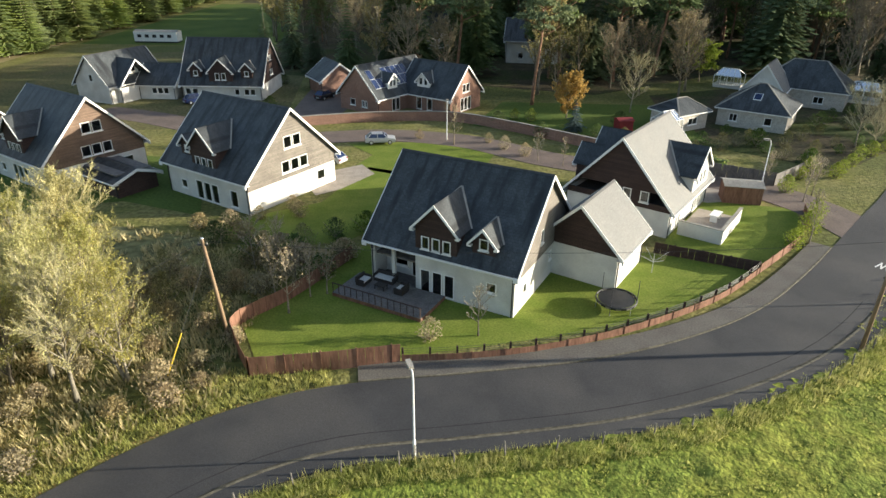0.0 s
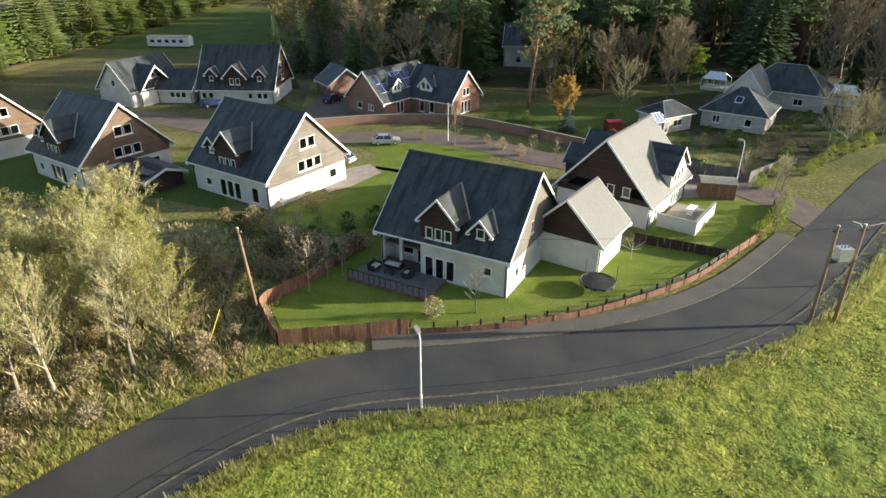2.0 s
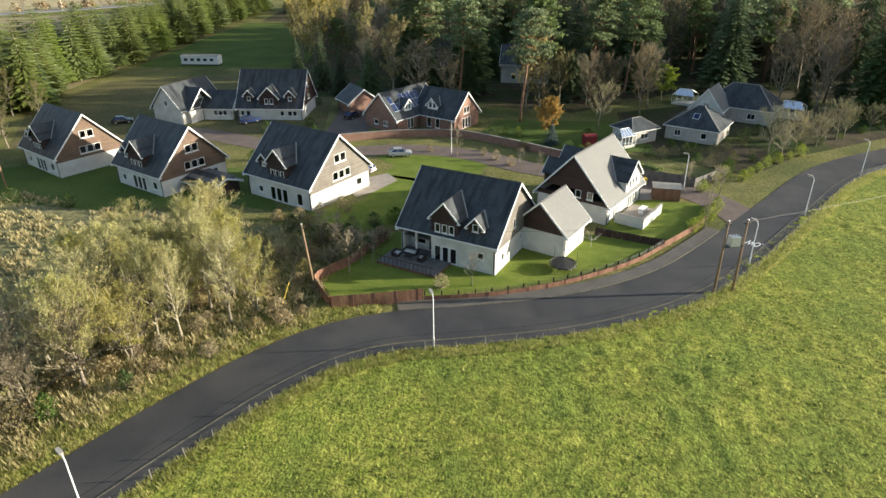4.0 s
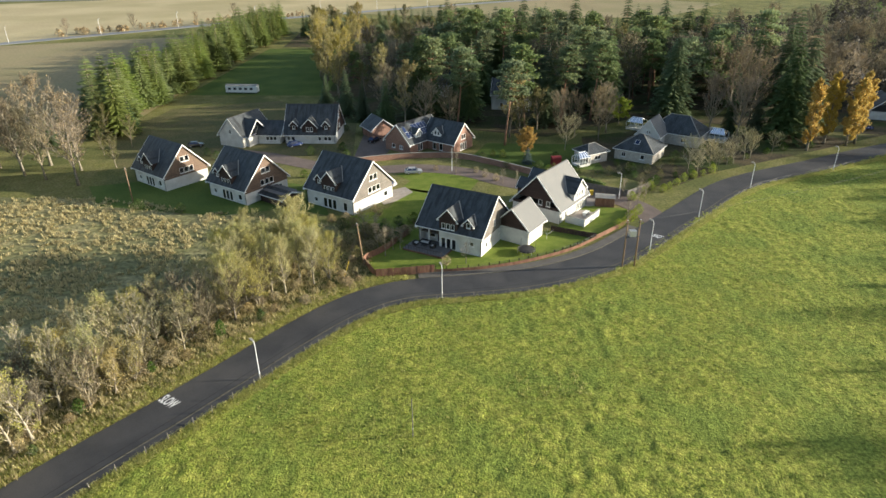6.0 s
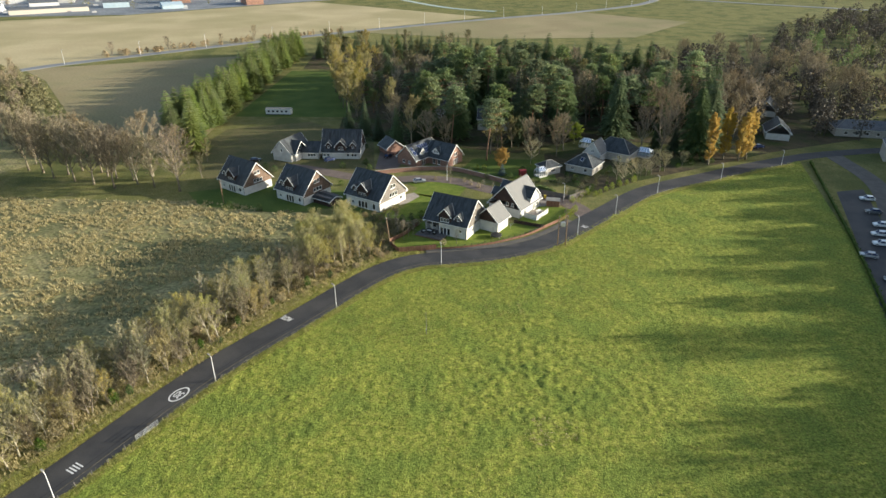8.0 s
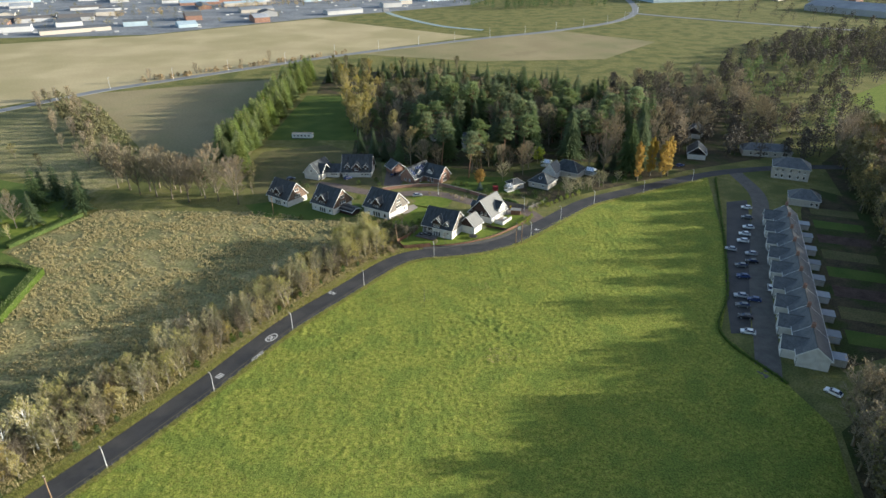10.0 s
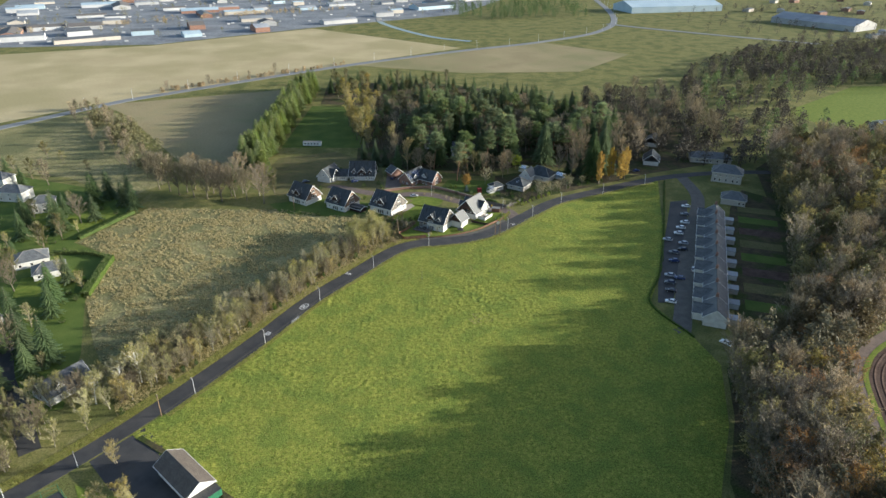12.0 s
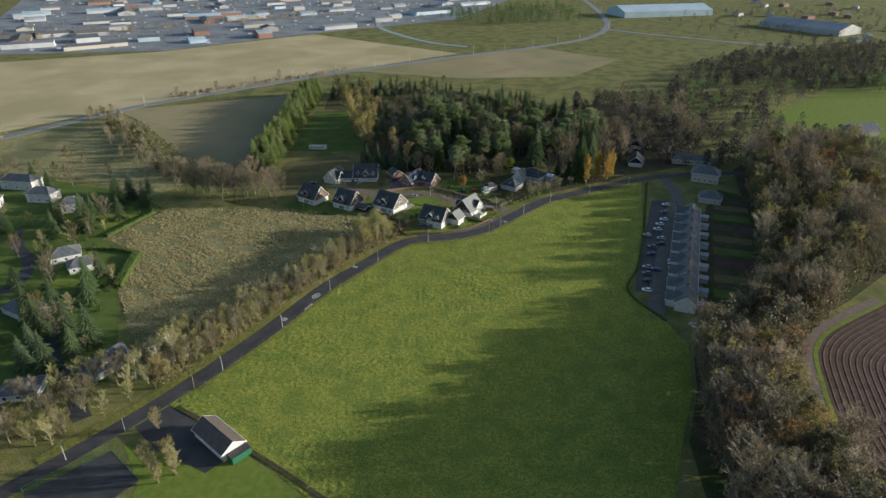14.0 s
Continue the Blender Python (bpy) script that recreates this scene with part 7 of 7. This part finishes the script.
for x, y in scatter(ESTATE, 84, 46, 301):
    L, W = R.choice((24, 30, 42, 60, 75)) * R.uniform(0.8, 1.1), R.choice((16, 22, 30)) * R.uniform(0.8, 1.1)
    shed(x, y, R.choice((26, 26, 32, 116)) + R.uniform(-3, 3), L, W, R.uniform(3.5, 6.5), R.choice(CLADS), R.choice((ROOF_CLAD, ROOF_CLAD, SLATE_OLD, BLUE_CLAD, DECK_WOOD)), "sheet-roofed warehouse on the trading estate", "warehouse", "trading estate")
vans = Geo()
for x, y in scatter(ESTATE, 260, 9, 302):
    a = R.choice((0.45, 2.0)) + R.uniform(-0.1, 0.1)
    vans.beam((x, y, 0.8), (x + 4.6 * math.cos(a), y + 4.6 * math.sin(a), 0.8), 1.9, 1.6)
solid("parked_vehicles", vans, GREY_CLAD, "many small pale vehicles parked between the warehouses", "vehicles", "stuff")
far_wood("far_wood", ESTATE, 200, 9, 5, LEAF_DULL, "trees standing among the warehouses", 136, 60)
shed(445, 960, 12, 180, 70, 10, BLUE_CLAD, BLUE_CLAD, "long pale blue warehouse beyond the junction", "warehouse", "trading estate")
shed(610, 745, -60, 130, 60, 8, GREY_CLAD, ROOF_CLAD, "large grey supermarket shed near the town", "warehouse", "trading estate")
sheet("estate_yard", [(-540, 560), (-340, 582), (-165, 735), (60, 900), (300, 1500), (-1000, 1500), (-700, 800)], 0.03, YARD, "grey tarred yards of the trading estate")
for i in range(26):
    x, y = R.uniform(560, 1100), R.uniform(560, 1250)
    shed(x, y, R.uniform(0, 90), R.uniform(14, 26), 12, 5, R.choice((BRICK, STONE_PALE)), SLATE_OLD, "distant slate-roofed town house", "town_house", "distant town")
plant(LAMP, [(float(x) + 6, float(y) + 6) for x, y in BYPASS[18::4]][:26], 301, 1.5, 1.7, first=False)
for x, y, z in ((345, 180, 0), (312, 8, 0)):
    house(x, y, 10, 22, 8, 5, 9, "old stone house on the far slope", clad=STONE_PALE, wall=STONE_PALE, roof=SLATE_OLD, group="houses on the slope")
court = thing("court_fence", 0, 0, 0, 0, "tall green mesh fence round the ball court", "fence")
for (x0, y0), (x1, y1) in (((-114, -156), (-97, -140)), ((-97, -140), (-84, -152))):
    for i in range(7):
        x, y = x0 + (x1 - x0) * i / 6, y0 + (y1 - y0) * i / 6
        part("post", Geo().tube([(x, y, 0), (x, y, 2.6)], [0.05, 0.05], 6), GREEN_PAINT, court)
    for z in (0.1, 1.3, 2.6):
        part("rail", Geo().tube([(x0, y0, z), (x1, y1, z)], [0.03, 0.03], 5), GREEN_PAINT, court)


# ---- grass ----
def tufts(name, outline, n, h, blades, material, label, seed, spread=0.22, w=0.07, line=None, clump=0.0):
    """Tufts of upright blades scattered over an outline, thinned by a soft pattern."""
    r = np.random.RandomState(seed)
    xs, ys = np.array([p[0] for p in outline or [(0, 0)]]), np.array([p[1] for p in outline or [(0, 0)]])
    out = []
    while len(out) < n and line is None:
        x, y = r.uniform(xs.min(), xs.max()), r.uniform(ys.min(), ys.max())
        if clump and noise.noise(Vector((x * 0.12, y * 0.12, seed))) + 0.5 * noise.noise(Vector((x * 0.5, y * 0.5, seed))) < r.uniform(-clump, 0.35):
            continue
        if inside(outline, x, y):
            out.append((x, y))
    if line is not None:  # a band between two lines
        k, f, u = r.randint(0, len(line[0]) - 2, n), r.uniform(0, 1, n)[:, None], r.uniform(0, 1, n)[:, None]
        a0, a1 = line[0][k] * (1 - f) + line[0][k + 1] * f, line[1][k] * (1 - f) + line[1][k + 1] * f
        out = (a0 * (1 - u) + a1 * u).tolist()
    c = np.repeat(np.array(out), blades, 0)
    m = len(c)
    a = r.uniform(0, 2 * np.pi, m)
    base = c + np.stack([np.cos(a), np.sin(a)], 1) * (spread * r.uniform(0, 1, m))[:, None]
    hh = h * r.uniform(0.5, 1.2, m) * np.repeat(r.uniform(0.6, 1.3, len(out)), blades)
    tip = base + np.stack([np.cos(a), np.sin(a)], 1) * (hh * 0.45)[:, None]
    t = np.stack([-np.sin(a), np.cos(a)], 1) * (w * r.uniform(0.6, 1.3, m))[:, None]
    v = np.empty((m, 3, 3))
    v[:, 0, :2], v[:, 1, :2], v[:, 2, :2] = base - t, base + t, tip
    v[:, 0, 2] = v[:, 1, 2] = 0.0
    v[:, 2, 2] = hh
    me = bpy.data.meshes.new(name)
    me.from_pydata(v.reshape(-1, 3).tolist(), [], np.arange(3 * m).reshape(-1, 3).tolist())
    me.materials.append(material)
    return tagged(new(name, me), label, "grass", kind="stuff")


FIELD_IN = FIELD_EDGE + [(114, 15), (98, -28), (86, -52), (90, -76), (94, -92), (84, -121), (66, -150), (-10, -165), (-50, -143)]
tufts("field_grass", FIELD_IN, 20000, 0.2, 5, BLADE, "uneven green tufts of pasture grass", 401, 0.4, 0.12, clump=0.2)
tufts("near_field_grass", [(-30, -38), (-12, -7), (-4, -2), (14, 1.4), (29, 8.5), (42, 21.5), (60, 39), (62, 10), (40, -20), (0, -36)], 14000, 0.2, 5, BLADE, "green tufts of pasture grass near the road", 402, 0.3, 0.035, clump=0.5)
vl = ROAD[i0:i3]
tufts("verge_grass", None, 16000, 0.42, 6, BLADE_VERGE, "long pale grass along the field fence", 403, 0.25, 0.028, (offset_line(vl, -4.4), offset_line(vl, -6.2)))
j1 = int(np.argmin(np.hypot(ROAD[:, 0] + 2, ROAD[:, 1] - 3.8)))
vn2 = ROAD[int(np.argmin(np.hypot(ROAD[:, 0] + 112, ROAD[:, 1] + 148))):j1]
tufts("verge_grass_north", None, 20000, 0.36, 6, BLADE_VERGE, "rough yellow-green grass on the roadside verge", 404, 0.25, 0.035, (offset_line(vn2, 3.2), offset_line(vn2, 6.8)))
tufts("fallen_leaf_litter", None, 6000, 0.04, 2, FALLEN, "fallen leaves along the road edge", 405, 0.15, 0.08, (offset_line(vn2, 2.6), offset_line(vn2, 3.5)))
MEADOW = [(-20, 28), (-75, 44), (-145, 48), (-163, 8), (-140, -8), (-136, -42), (-118, -75), (-104, -95), (-60, -32)]
tufts("meadow_tussocks", MEADOW, 10000, 0.6, 8, BLADE_TAN, "dry tan rush tussocks in the meadow", 406, 0.5, 0.16, clump=0.4)
tufts("understorey_grass", [(-13, 4), (-23, -4), (-60, -60), (-94, -112), (-104, -96), (-58, -30), (-24, 26), (-13, 26)], 9000, 0.6, 6, BLADE_TAN, "rank dry grass under the roadside trees", 407, 0.4, 0.08)
plant(silver, [(62, 59), (68, 63), (74, 67), (80, 71), (88, 76)], 501, 0.45, 0.75, first=False)
plant(privet, [(46, 57), (50, 53), (56, 57), (61, 61), (67, 63), (73, 67), (79, 71), (86, 75), (92, 78), (100, 80)], 502, 0.6, 1.0, first=False)
r = random.Random(77)
for k, (x, y, n) in enumerate(((18.5, -61.5, 5.5), (14, -21.5, 6.0))):
    ring = [(x + n * r.uniform(0.7, 1.2) * math.cos(q * 0.7), y + 0.7 * n * r.uniform(0.7, 1.2) * math.sin(q * 0.7)) for q in range(9)]
    tufts("pasture_tussocks" if k else "rank_tussocks", ring, 90, 0.32, 7, BLADE_VERGE if k else BLADE_TAN, "scattered pale tussocks standing in the pasture", 409 + k, 0.5, 0.09)
